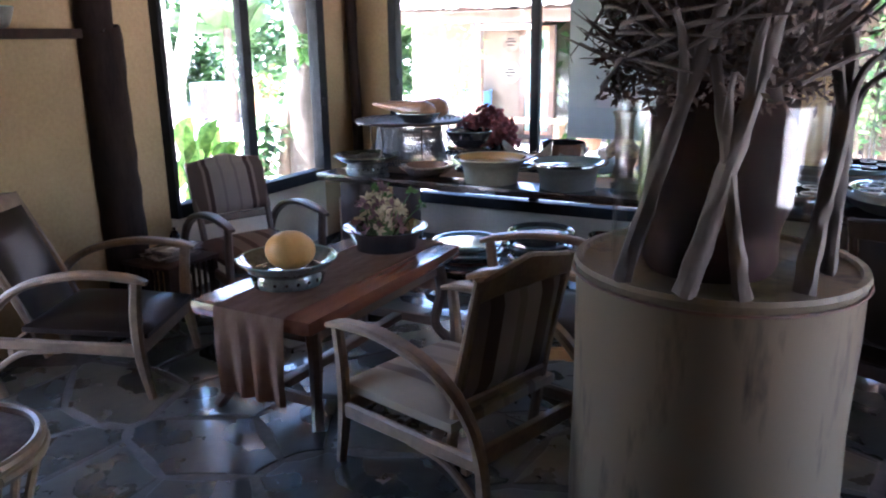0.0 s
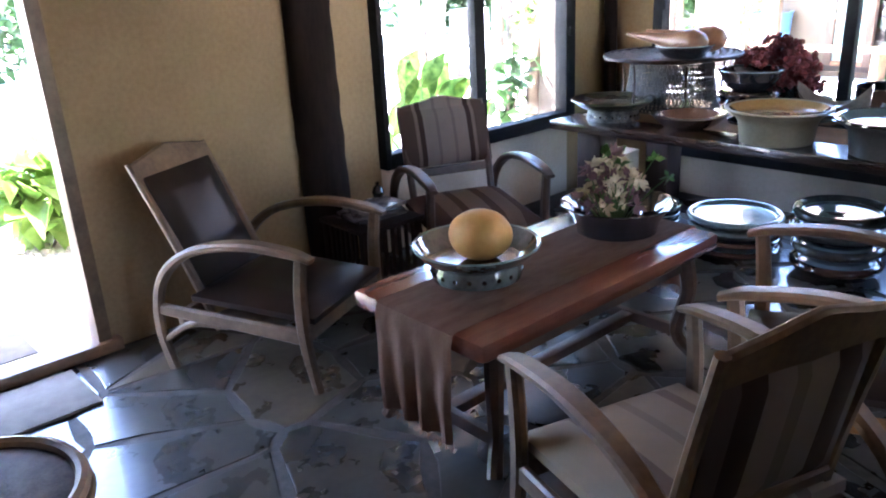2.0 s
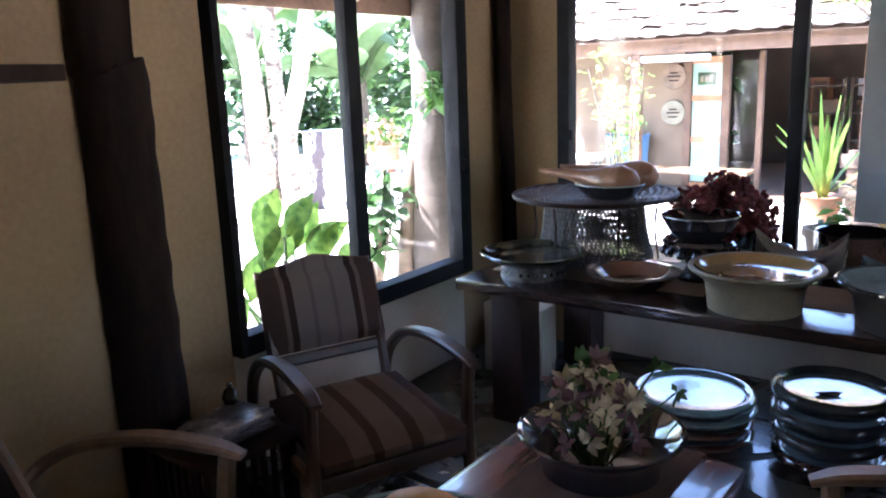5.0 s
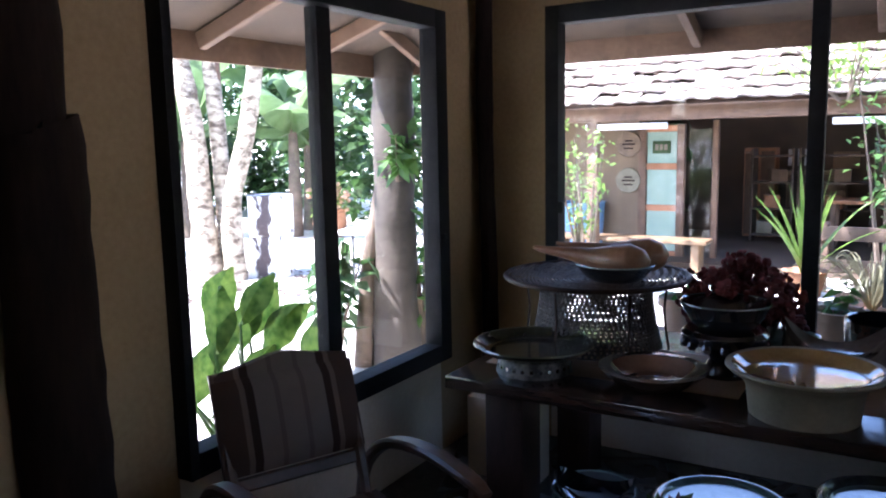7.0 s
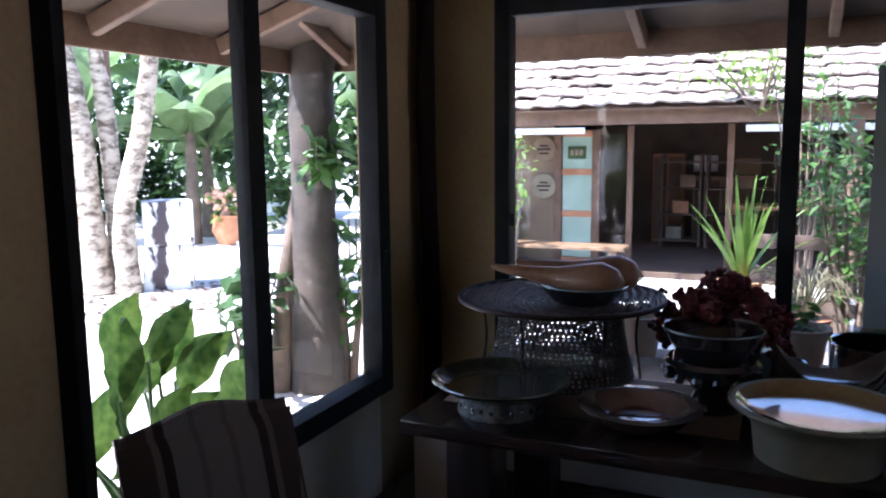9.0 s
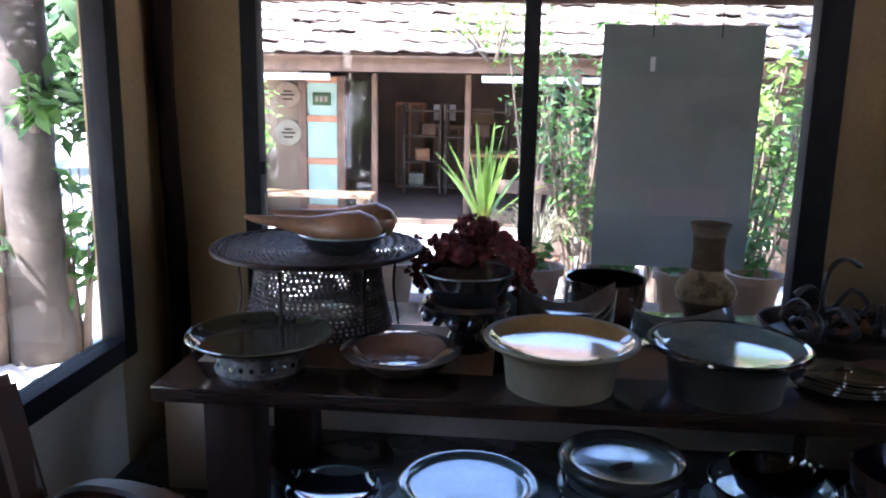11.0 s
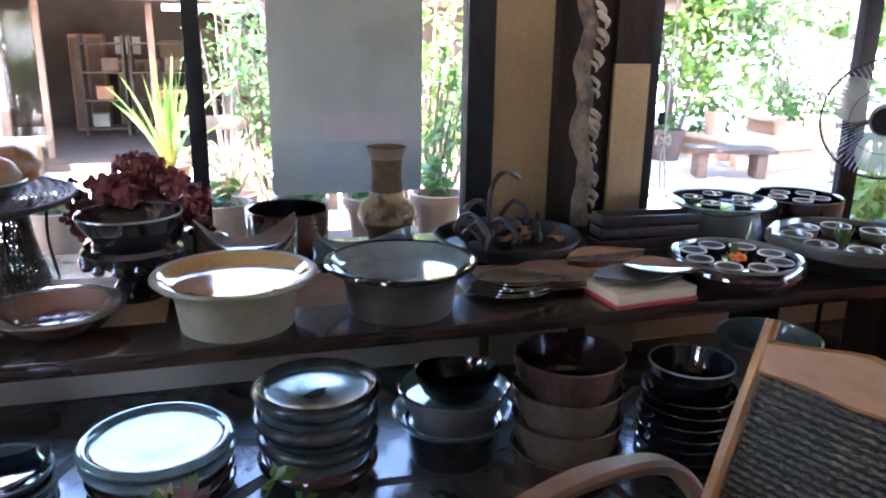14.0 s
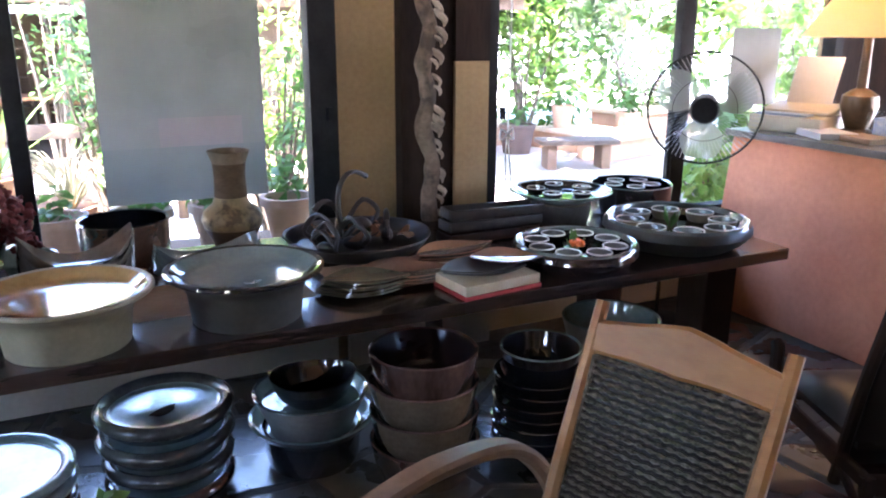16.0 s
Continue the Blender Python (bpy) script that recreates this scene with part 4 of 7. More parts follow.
def leaf_plate(name, label, x, y, z, L, W, mat, yaw, group=""):
    """A thin leaf-shaped plate with a slight hollow."""
    bm = bmesh.new()
    n, k = 20, 8
    for lay in (0, 1):
        g = []
        for i in range(n + 1):
            u = i / n
            w = W * max(math.sin(math.pi * u ** 0.85), 0.04)
            g.append([bm.verts.new((L * (u - 0.5), w * (-1 + 2 * j / k), 0.004 + 0.02 * (-1 + 2 * j / k) ** 2 * w / W + 0.012 * (2 * u - 1) ** 2 + (0.006 if lay else 0))) for j in range(k + 1)])
        for i in range(n):
            for j in range(k):
                q = [g[i][j], g[i + 1][j], g[i + 1][j + 1], g[i][j + 1]]
                bm.faces.new(q if lay else q[::-1])
        edge = [g[i][0] for i in range(n + 1)] + [g[n][j] for j in range(1, k + 1)] + [g[i][k] for i in range(n - 1, -1, -1)] + [g[0][j] for j in range(k - 1, 0, -1)]
        if not lay:
            low = edge
    for a in range(len(edge)):
        b = (a + 1) % len(edge)
        bm.faces.new([low[a], low[b], edge[b], edge[a]])
    bmesh.ops.translate(bm, vec=(0, 0, -min(v.co.z for v in bm.verts)), verts=bm.verts)
    return solo(name, bm, mat, label, "plate", pose(x, y, z, 0, 0, yaw), group)


first = leaf_plate("leaf_plate", "dark leaf-shaped plate in a stack", -0.85, 4.55, T + 0.001, 0.31, 0.10, OLIVE, -18, "dark leaf plates")
for k in range(1, 5):
    copy_thing(first, pose(-0.85 + 0.008 * k, 4.55 + 0.003 * (-1) ** k, T + 0.001 + 0.010 * k, 0, 0, -18 + 5 * (k % 3)))
first = leaf_plate("leaf_plate", "brown leaf-shaped wooden plate", -0.60, 4.74, T + 0.003, 0.38, 0.10, SALMON, 8, "brown leaf plates")
for k, (xx, yy, yw) in enumerate(((-0.62, 4.60, -6), (-0.34, 4.80, 12))):
    copy_thing(first, pose(xx, yy, T + 0.003, 0, 0, yw))
    copy_thing(first, pose(xx + 0.006, yy, T + 0.014, 0, 0, yw + 3))
    copy_thing(first, pose(xx, yy + 0.004, T + 0.025, 0, 0, yw - 2))
bk2 = thing("book", "thick cream book with a red cover edge", "book", pose(-0.40, 4.43, T + 0.001, 0, 0, 6))
part("cover", block(-0.165, 0.165, -0.105, 0.105, 0, 0.014, bevel=0.002), material("red_book_cloth", (0.30, 0.02, 0.02), (0.42, 0.04, 0.035), 10, 0.6), bk2)
part("page_block", block(-0.16, 0.16, -0.10, 0.10, 0.0145, 0.05, bevel=0.002), material("book_pages", (0.40, 0.33, 0.22), (0.52, 0.44, 0.31), 10, 0.8), bk2)
first = leaf_plate("leaf_plate", "dark glossy leaf-shaped plate on the book", -0.41, 4.43, T + 0.053, 0.32, 0.095, DARKSTONE, -8, "leaf plates on the book")
copy_thing(first, pose(-0.42, 4.44, T + 0.062, 0, 0, -4))
leaf_plate("leaf_plate", "brown leaf-shaped plate on the book", -0.30, 4.47, T + 0.074, 0.27, 0.095, SALMON, -22)


def cups(cx, cy, z, r, n, rc, mat_out, mat_in, hc=0.035, start=0.0):
    f = None
    for i in range(n):
        a = start + 2 * math.pi * i / n
        m = pose(cx + r * math.cos(a), cy + r * math.sin(a), z)
        if f is None:
            f = dish("cup", "small dark cup with a pale rim set in a dish", "cup", 0, 0, 0, rc, hc, rc * 0.7, mat_out, mat_in, 0.5, 0.005, rim=WHITEPAINT, group="small cups", floor=0.006, seg=20)
            f.matrix_world = m
        else:
            copy_thing(f, m)


def round_dish(label, x, y, R, h, m_out, m_in):
    """A deep dish with a swollen side and in-turned rim."""
    return solo("serving_dish", lathe([(0, 0.005), (R * 0.72, 0.005), (R * 0.74, 0), (R * 0.9, h * 0.25), (R * 1.02, h * 0.6), (R * 1.0, h * 0.9), (R * 0.96, h), (R * 0.92, h * 0.97), (R * 0.9, h * 0.8), (R * 0.86, h * 0.55), (0, h * 0.5)], 48, mats=[0] * 5 + [1, 1, 1, 2, 2]), [m_out, CELADON_DARK, m_in], label, "dish", pose(x, y, T + 0.001))


round_dish("round dark purple-brown dish holding small cups", 0.045, 4.52, 0.245, 0.10, PURPLE, BLACKGLAZE)
cups(0.045, 4.52, T + 0.054, 0.155, 8, 0.05, BLACKGLAZE, GREYSTONE)
round_dish("wide grey stoneware dish holding small cups", 0.635, 4.60, 0.31, 0.12, DARKSTONE, BLACKGLAZE)
cups(0.635, 4.60, T + 0.064, 0.20, 8, 0.062, CREAM, CELADON_DARK, 0.04, 0.3)
dish("pedestal_plate", "pale grey pedestal plate with cut-outs in the foot", "plate", 0.40, 5.14, T, 0.145, 0.10, 0.13, GREYSTONE, CREAM, 0.5, 0.02)
dish("platter", "pale celadon platter resting on a pedestal plate", "platter", 0.40, 5.14, T + 0.105, 0.245, 0.05, 0.13, CELADON, BLACKGLAZE, 0.8, 0.014, rim=CELADON)
dish("pot", "large black glazed pot with upright walls", "pot", 0.84, 5.16, T, 0.205, 0.15, 0.185, PURPLE, BLACKGLAZE, 0.35, 0.014, rim=CELADON_DARK)
cups(0.40, 5.14, T + 0.13, 0.12, 5, 0.045, BLACKGLAZE, BLACKGLAZE, 0.03)
cups(0.84, 5.16, T + 0.118, 0.10, 5, 0.045, BLACKGLAZE, GREYSTONE, 0.03, 0.5)
LEAFG = leaf_material("garnish_leaf", (0.035, 0.085, 0.015), (0.10, 0.19, 0.04), 0.3)
ORANGEFL = material("orange_flower", (0.75, 0.13, 0.02), (0.9, 0.25, 0.05), 20, 0.6)
rnd = random.Random(21)
for gx, gy, gz, flo in ((0.045, 4.52, T + 0.052, True), (0.62, 4.62, T + 0.062, False)):
    g = thing("garnish", "orange flower and green leaf garnishing a dish" if flo else "green leaf garnish lying in a dish", "garnish", pose(gx, gy, gz))
    bm = bmesh.new()
    for k in range(5):
        a = rnd.uniform(0, 6.28)
        u, h = Vector((math.cos(a), math.sin(a), 0)), rnd.uniform(0.05, 0.10)
        p = [bm.verts.new(u * 0.005), bm.verts.new(u * 0.03 + Vector((-u.y, u.x, 0)) * 0.014 + Vector((0, 0, h * 0.55))), bm.verts.new(u * 0.045 + Vector((0, 0, h))), bm.verts.new(u * 0.03 - Vector((-u.y, u.x, 0)) * 0.014 + Vector((0, 0, h * 0.55)))]
        bm.faces.new(p)
    part("leaves", bm, LEAFG, g)
    if flo:
        bm = bmesh.new()
        clump(bm, rnd, -0.01, -0.02, 0.04, 0.024, 14, 0.012)
        part("bloom", bm, ORANGEFL, g)


# ---- stacks of ware on the floor under the table ----
def stack(label, cat, x, y, z, n, R, h, base, step, m_out, m_in, group, curve=0.6, t=0.014, rim=None, lip=0.0, floor=0.02):
    rnd = random.Random(int(x * 100) + n)
    f = dish("stacked_" + cat, label, cat, x, y, z, R, h, base, m_out, m_in, curve, t, rim=rim, group=group, lip=lip, floor=floor)
    for k in range(1, n):
        copy_thing(f, pose(x + rnd.uniform(-0.008, 0.008), y + rnd.uniform(-0.008, 0.008), z + k * step, 0, 0, rnd.uniform(0, 90)))
    return z + (n - 1) * step


TANSTONE = material("tan_stoneware_glaze", (0.105, 0.074, 0.043), (0.205, 0.157, 0.10), 5, 0.2, bump=0.06, coat=0.4)
REDBROWN = material("red_brown_running_glaze", (0.06, 0.028, 0.02), (0.17, 0.095, 0.066), 7, 0.16, bump=0.06, coat=0.6, stretch=(1, 1, 0.4))
STONEWARE = material("pale_grey_stoneware", (0.22, 0.22, 0.195), (0.36, 0.35, 0.315), 9, 0.4, bump=0.15)
# shallow bowls with a boat dish on top
z = stack("dark blue glazed shallow bowl in a stack", "bowl", -2.555, 4.65, 0, 4, 0.175, 0.085, 0.10, 0.042, BLACKGLAZE, CELADON_DARK, "stacked dark bowls", 0.55, rim=CELADON)
crescent("boat_dish", "dark blue glazed boat dish on stacked bowls", -2.555, 4.65, z + 0.05, 0.165, 0.12, 0.10, BLACKGLAZE, 5)
GREYRIM = material("dark_grey_green_glaze", (0.035, 0.036, 0.031), (0.095, 0.092, 0.078), 10, 0.22, bump=0.08, coat=0.25, spec=0.4)
rnd = random.Random(19)
for x_, y_, R_, h_, n_, tones in ((-2.065, 4.745, 0.265, 0.057, 4, (BROWNGLAZE, BROWNGLAZE, CELADON, CELADON)), (-1.505, 4.755, 0.237, 0.089, 4, (BROWNGLAZE, GREYRIM, GREYRIM, GREYRIM))):
    for k in range(n_):
        wide = R_ > 0.25
        d_ = thick_plate("stacked_plate", ("broad pale celadon plate with a rounded rim in a stack" if k > 1 else "dark brown plate at the bottom of a stack") if wide else ("thick-rimmed dark glazed platter in a stack" if k > 1 else "thick-rimmed brown platter low in a stack"), "plate", R_ - (0.012 if k < 2 else 0), h_, (DARKSTONE if wide else GREYRIM) if k > 1 else BROWNGLAZE, tones[k], CELADON, "stacked celadon plates" if wide else "stacked thick platters")
        d_.matrix_world = pose(x_ + rnd.uniform(-0.009, 0.009), y_ + rnd.uniform(-0.009, 0.009), k * (h_ + 0.001))
dish("basin", "black glazed basin at the bottom of a stack", "basin", -0.99, 4.73, 0, 0.19, 0.155, 0.15, BLACKGLAZE, BLACKGLAZE, 0.4, 0.014)
dish("basin", "celadon glazed wide basin nested in a stack", "basin", -0.99, 4.73, 0.12, 0.238, 0.075, 0.15, CELADON_DARK, CELADON, 0.7, 0.016, rim=CELADON)
dish("basin", "grey stoneware basin nested in a stack", "basin", -0.99, 4.73, 0.142, 0.218, 0.155, 0.155, STONEWARE, CELADON, 1.6, 0.014, rim=CELADON_DARK, floor=0.118)
bm = bmesh.new()
rings = []
for r, z in ((0.001, 0.006), (0.085, 0.006), (0.09, 0), (0.12, 0.03), (0.142, 0.075), (0.15, 0.105), (0.152, 0.112), (0.146, 0.113), (0.138, 0.08), (0.11, 0.035), (0.001, 0.022)):
    rings.append([bm.verts.new((1.08 * r * math.cos(q), 0.9 * r * math.sin(q), z + (0.007 * max(0, z - 0.03) / 0.08) * math.cos(2 * q + 0.6))) for q in (2 * math.pi * i / 44 for i in range(44))])
for a, b in zip(rings, rings[1:]):
    for i in range(44):
        bm.faces.new([a[i], a[(i + 1) % 44], b[(i + 1) % 44], b[i]])
solo("bowl", bm, BLACKGLAZE, "oval black glazed bowl with a wavy lip topping a stack", "bowl", pose(-0.985, 4.70, 0.263))
for k, (mo, mi) in enumerate(((BROWNGLAZE, PURPLE), (TANSTONE, TANSTONE), (TANSTONE, TANSTONE), (REDBROWN, PURPLE))):
    dish("deep_bowl", ("brown glazed deep bowl topping a stack" if k == 3 else "tan stoneware deep bowl in a stack"), "bowl", -0.64, 4.455 + 0.004 * k, 0.115 * k, 0.205 - 0.002 * k, 0.155, 0.142, mo, mi, 0.48, 0.014, rim=REDBROWN, group="stacked deep bowls")
z = stack("black glazed shallow dish in a stack", "dish", -0.17, 4.42, 0, 7, 0.18, 0.06, 0.11, 0.046, BLACKGLAZE, BLACKGLAZE, "stacked black dishes", 0.6, rim=BLACKGLAZE)
dish("bowl", "black glazed round bowl topping a stack", "bowl", -0.165, 4.42, z + 0.045, 0.158, 0.12, 0.09, BLACKGLAZE, BLACKGLAZE, 0.5, 0.01, rim=CELADON)
stack("pale celadon deep bowl in a stack", "bowl", 0.364, 4.66, 0, 3, 0.215, 0.14, 0.13, 0.125, STONEWARE, CELADON, "stacked pale bowls", 0.45, rim=CELADON)

# a dark leaf-shaped piece put in for a reflection on the stacked platters
bm = bmesh.new()
top_, low_ = [], []
for i in range(14):
    q = 2 * math.pi * i / 14
    p = Vector((0.05 * math.cos(q) * (1.15 if i % 3 == 0 else 0.9), 0.026 * math.sin(q), 0.006 + 0.006 * math.cos(q) ** 2))
    top_.append(bm.verts.new(p)), low_.append(bm.verts.new(p - Vector((0, 0, 0.002))))
bm.faces.new(top_), bm.faces.new(low_[::-1])
for i in range(14):
    bm.faces.new([low_[i], low_[(i + 1) % 14], top_[(i + 1) % 14], top_[i]])
solo("fallen_leaf", bm, POST, "small dark piece put in for a reflection on the platter", "leaf", pose(-1.52, 4.715, 0.3245, 0, 0, 35))

# ---- on the low table ----
GREYGREEN = material("grey_green_glaze", (0.065, 0.075, 0.066), (0.15, 0.165, 0.145), 12, 0.09, bump=0.05, coat=1.0, spec=0.7, contrast=(0.4, 0.6))
CT = 0.5475
mb = dish("footed_bowl", "grey-green glazed footed bowl holding a yellow melon", "bowl", -1.965, 2.58, CT + 0.045, 0.235, 0.075, 0.13, GREYGREEN, GREYGREEN, 0.7, 0.014, rim=CELADON)
bs = thing("pierced_stand", "celadon ring stand pierced with small holes", "stand", pose(-1.965, 2.58, CT))
part("ring", lathe([(0.15, 0), (0.165, 0), (0.17, 0.03), (0.16, 0.06), (0.13, 0.062), (0.13, 0.05), (0.15, 0.03), (0.15, 0)], 40), GREYGREEN, bs)
for i in range(20):
    a = 2 * math.pi * i / 20
    part("hole", lathe([(0, 0.002), (0.008, 0.0015), (0.009, 0)], 8, m=pose(0.169 * math.cos(a), 0.169 * math.sin(a), 0.03) @ Matrix.Rotation(a, 4, "Z") @ Matrix.Rotation(radians(90), 4, "Y")), BLACKGLAZE, bs)
bm = bmesh.new()
bmesh.ops.create_uvsphere(bm, u_segments=40, v_segments=24, radius=1)
for v in bm.verts:
    a = math.atan2(v.co.y, v.co.x)
    k = 1 + 0.015 * math.cos(8 * a) + 0.01 * noise.noise(v.co * 2)
    v.co = Vector((v.co.x * 0.116 * k, v.co.y * 0.103 * k, v.co.z * 0.092))
solo("melon", bm, PUMPKIN, "round yellow melon with a dull waxy skin", "melon", pose(-1.95, 2.59, CT + 0.045 + 0.108, 0, 0, 30))
dish("bowl", "black glazed bowl planted with a small arrangement", "bowl", -1.872, 3.312, CT, 0.232, 0.115, 0.165, BLACKGLAZE, BLACKGLAZE, 2.4, 0.013, rim=BLACKGLAZE)

# ---- whitewashed drum with driftwood ----
dr = thing("drum", "whitewashed metal drum used as a pedestal", "drum", pose(-0.02, 2.2, 0))
part("body", lathe([(0, 0), (0.41, 0), (0.42, 0.02), (0.415, 0.05), (0.412, 0.33), (0.408, 0.5), (0.41, 0.66), (0.413, 0.8), (0.412, 0.965), (0.42, 0.985), (0.415, 1.0), (0.395, 1.0), (0.39, 0.985), (0, 0.98)], 64, wob=0.004), DRUM, dr)
bm = bmesh.new()
tube(bm, [(0.421 * math.cos(2 * math.pi * i / 64), 0.421 * math.sin(2 * math.pi * i / 64), 0.962) for i in range(65)], 0.005, seg=6, n=1)
part("rim_band", bm, RUST, dr, "rusty dark band under the rim")
jar = thing("storage_jar", "dark oxblood jar standing inside a glass cylinder", "jar", pose(-0.03, 2.12, 0.992))
part("body", lathe([(0, 0), (0.175, 0), (0.19, 0.03), (0.185, 0.10), (0.188, 0.13), (0.21, 0.2), (0.215, 0.32), (0.20, 0.42), (0.16, 0.48)], 40), JARBROWN, jar)
part("neck", lathe([(0.16, 0.48), (0.15, 0.52), (0.165, 0.54), (0.15, 0.545), (0.13, 0.5), (0, 0.47)], 40), JARBROWN, jar)
gj = thing("glass_cylinder", "wide clear glass cylinder standing on the drum", "vase", pose(-0.03, 2.12, 0.98))
part("base", lathe([(0, 0), (0.272, 0), (0.272, 0.010), (0, 0.010)], 56), GLASSJAR, gj)
part("wall", lathe([(0.273, 0.0), (0.28, 0.004), (0.28, 0.49), (0.273, 0.49), (0.273, 0.0)], 56), GLASSJAR, gj)
part("rim", lathe([(0.272, 0.4905), (0.281, 0.4905), (0.282, 0.495), (0.2765, 0.50), (0.271, 0.495), (0.272, 0.4905)], 56), GLASSJAR, gj)
rnd = random.Random(12)
group_ = "driftwood round the jar"
for k, (a, turn, h, w) in enumerate(((-2.2, 0.75, 0.74, 0.022), (-1.6, 0.55, 0.72, 0.024), (-1.15, -0.35, 0.60, 0.018), (-0.6, 0.5, 0.66, 0.022), (0.2, -0.6, 0.6, 0.02), (1.1, 0.5, 0.62, 0.022), (2.2, -0.4, 0.6, 0.02))):
    r0, r1 = 0.315, rnd.uniform(0.30, 0.33)
    bm = bmesh.new()
    pts = [(r0 * math.cos(a + turn * f) * q, r0 * math.sin(a + turn * f) * q, 0.02 + h * f) for f, q in ((0, 1.02), (0.33, 1.0), (0.66, 1.02), (1, r1 / r0))]
    db = thing("driftwood_branch", "weathered grey driftwood branch leaning on the glass", "driftwood", pose(-0.03, 2.12, 0.98), group_)
    part("stem", tube(bm, pts, [w * 1.3, w, w * 0.95, w * 0.7], seg=10, n=6, rough=0.5), DRIFT, db)
    p2 = Vector(pts[2])
    bm = bmesh.new()
    part("side_limb", tube(bm, [p2, p2 * 1.1 + Vector((0, 0, h * 0.12)), Vector((p2.x * 1.3, p2.y * 1.3, h * 0.98))], [w * 0.7, w * 0.5, w * 0.3], seg=8, rough=0.4), DRIFT, db)
ds = thing("dried_stems", "bushy dried brown stems standing in the jar", "dried plant", pose(-0.01, 2.13, 1.47))
bm = bmesh.new()
for k in range(130):
    a, sp, h = rnd.uniform(0, 6.28), rnd.uniform(0.1, 0.52), rnd.uniform(0.12, 0.55)
    p = [(0.05 * math.cos(a), 0.05 * math.sin(a), -0.25), (0.10 * math.cos(a), 0.10 * math.sin(a), 0.02), (sp * 0.6 * math.cos(a + 0.1), sp * 0.6 * math.sin(a + 0.1), h * 0.5), (sp * math.cos(a + 0.3 * rnd.uniform(-1, 1)), sp * math.sin(a + 0.2), h)]
    tube(bm, p, [0.006, 0.006, 0.005, 0.002], seg=5, n=2)
    for q in range(3):
        e = Vector(p[3]) * rnd.uniform(0.7, 1)
        tube(bm, [Vector(p[2]), e, e + Vector((rnd.uniform(-0.1, 0.1), rnd.uniform(-0.1, 0.1), rnd.uniform(-0.08, 0.08)))], [0.004, 0.003, 0.0015], seg=4, n=1)
part("tangle", bm, DRIFT, ds)
bm = bmesh.new()
for k in range(7600):
    a, sp, h = rnd.choice((0.3, 1.0, 2.1, 2.9, 3.5, 4.2, 5.0)) + rnd.gauss(0, 0.3), rnd.uniform(0.05, 0.36), rnd.uniform(0.0, 0.50)
    c = Vector((sp * math.cos(a), sp * math.sin(a), h))
    u = Vector((rnd.gauss(0, 1), rnd.gauss(0, 1), rnd.gauss(0, 1))).normalized()
    v = u.orthogonal().normalized()
    s = rnd.uniform(0.008, 0.022)
    bm.faces.new([bm.verts.new(c), bm.verts.new(c + u * s + v * s * 0.4), bm.verts.new(c + u * 2 * s), bm.verts.new(c + u * s - v * s * 0.4)])
part("dry_leaves", bm, DRIED, ds)
for k in range(34):
    a, z = rnd.uniform(0, 6.28), rnd.uniform(-0.03, 0.4)
    b = a + rnd.uniform(0.6, 1.5)
    bm = bmesh.new()
    tube(bm, [(0.30 * math.cos(a), 0.30 * math.sin(a), z), (0.36 * math.cos((a + b) / 2), 0.36 * math.sin((a + b) / 2), z + rnd.uniform(0, 0.1)), (0.40 * math.cos(b), 0.40 * math.sin(b), z + rnd.uniform(-0.06, 0.16))], [0.009, 0.007, 0.003], seg=6, n=3, rough=0.3)
    part("twig", bm, DRIFT, ds)

# small planting in the black bowl
AR = thing("flower_arrangement", "wilted flowers and leaves arranged in the black bowl", "arrangement", pose(-1.885, 3.305, CT + 0.018))
PALE = material("pale_petals", (0.38, 0.30, 0.17), (0.58, 0.49, 0.31), 30, 0.8)
PINKF = material("dusty_pink_petals", (0.10, 0.05, 0.05), (0.20, 0.105, 0.10), 30, 0.8)
def petals(bm, tip, n, s0, s1, up, wide=0.45):
    for q in range(n):
        u = Vector((rnd.gauss(0, 1), rnd.gauss(0, 1), rnd.gauss(up, 1))).normalized()
        v = u.orthogonal().normalized()
        s = rnd.uniform(s0, s1)
        bm.faces.new([bm.verts.new(tip), bm.verts.new(tip + u * s + v * s * wide), bm.verts.new(tip + u * 2 * s), bm.verts.new(tip + u * s - v * s * wide)])
    return bm


for k in range(70):
    a, r, h = rnd.uniform(0, 6.28), rnd.uniform(0.0, 0.14), rnd.uniform(0.10, 0.27)
    tip = Vector((r * math.cos(a), r * math.sin(a), h * (1.15 - r * 2)))
    part("stem", tube(bmesh.new(), [(tip.x * 0.3, tip.y * 0.3, 0), (tip.x * 0.7, tip.y * 0.7, tip.z * 0.6), tip], 0.0025, seg=4, n=2), LEAFG, AR)
    if k % 17 == 4:
        part("leaf_tuft", petals(bmesh.new(), tip, 6, 0.02, 0.036, 0.5), LEAFG, AR)
    else:
        part("flower", petals(bmesh.new(), tip, 11, 0.014, 0.027, 0.5), PALE if k % 5 < 3 else PINKF, AR)
for lx, ly, lh in ((0.0, 0.02, 0.30), (0.05, -0.03, 0.27), (-0.04, 0.05, 0.28), (0.15, 0.05, 0.29), (0.20, 0.08, 0.22)):
    part("stem", tube(bmesh.new(), [(lx * 0.2, ly * 0.2, 0), (lx * 0.6, ly * 0.6, lh * 0.6), (lx, ly, lh)], 0.003, seg=4, n=3), LEAFG, AR)
    part("leaf_tuft", petals(bmesh.new(), Vector((lx, ly, lh)), 6, 0.014, 0.026, 0.3, 0.6), LEAFG, AR)

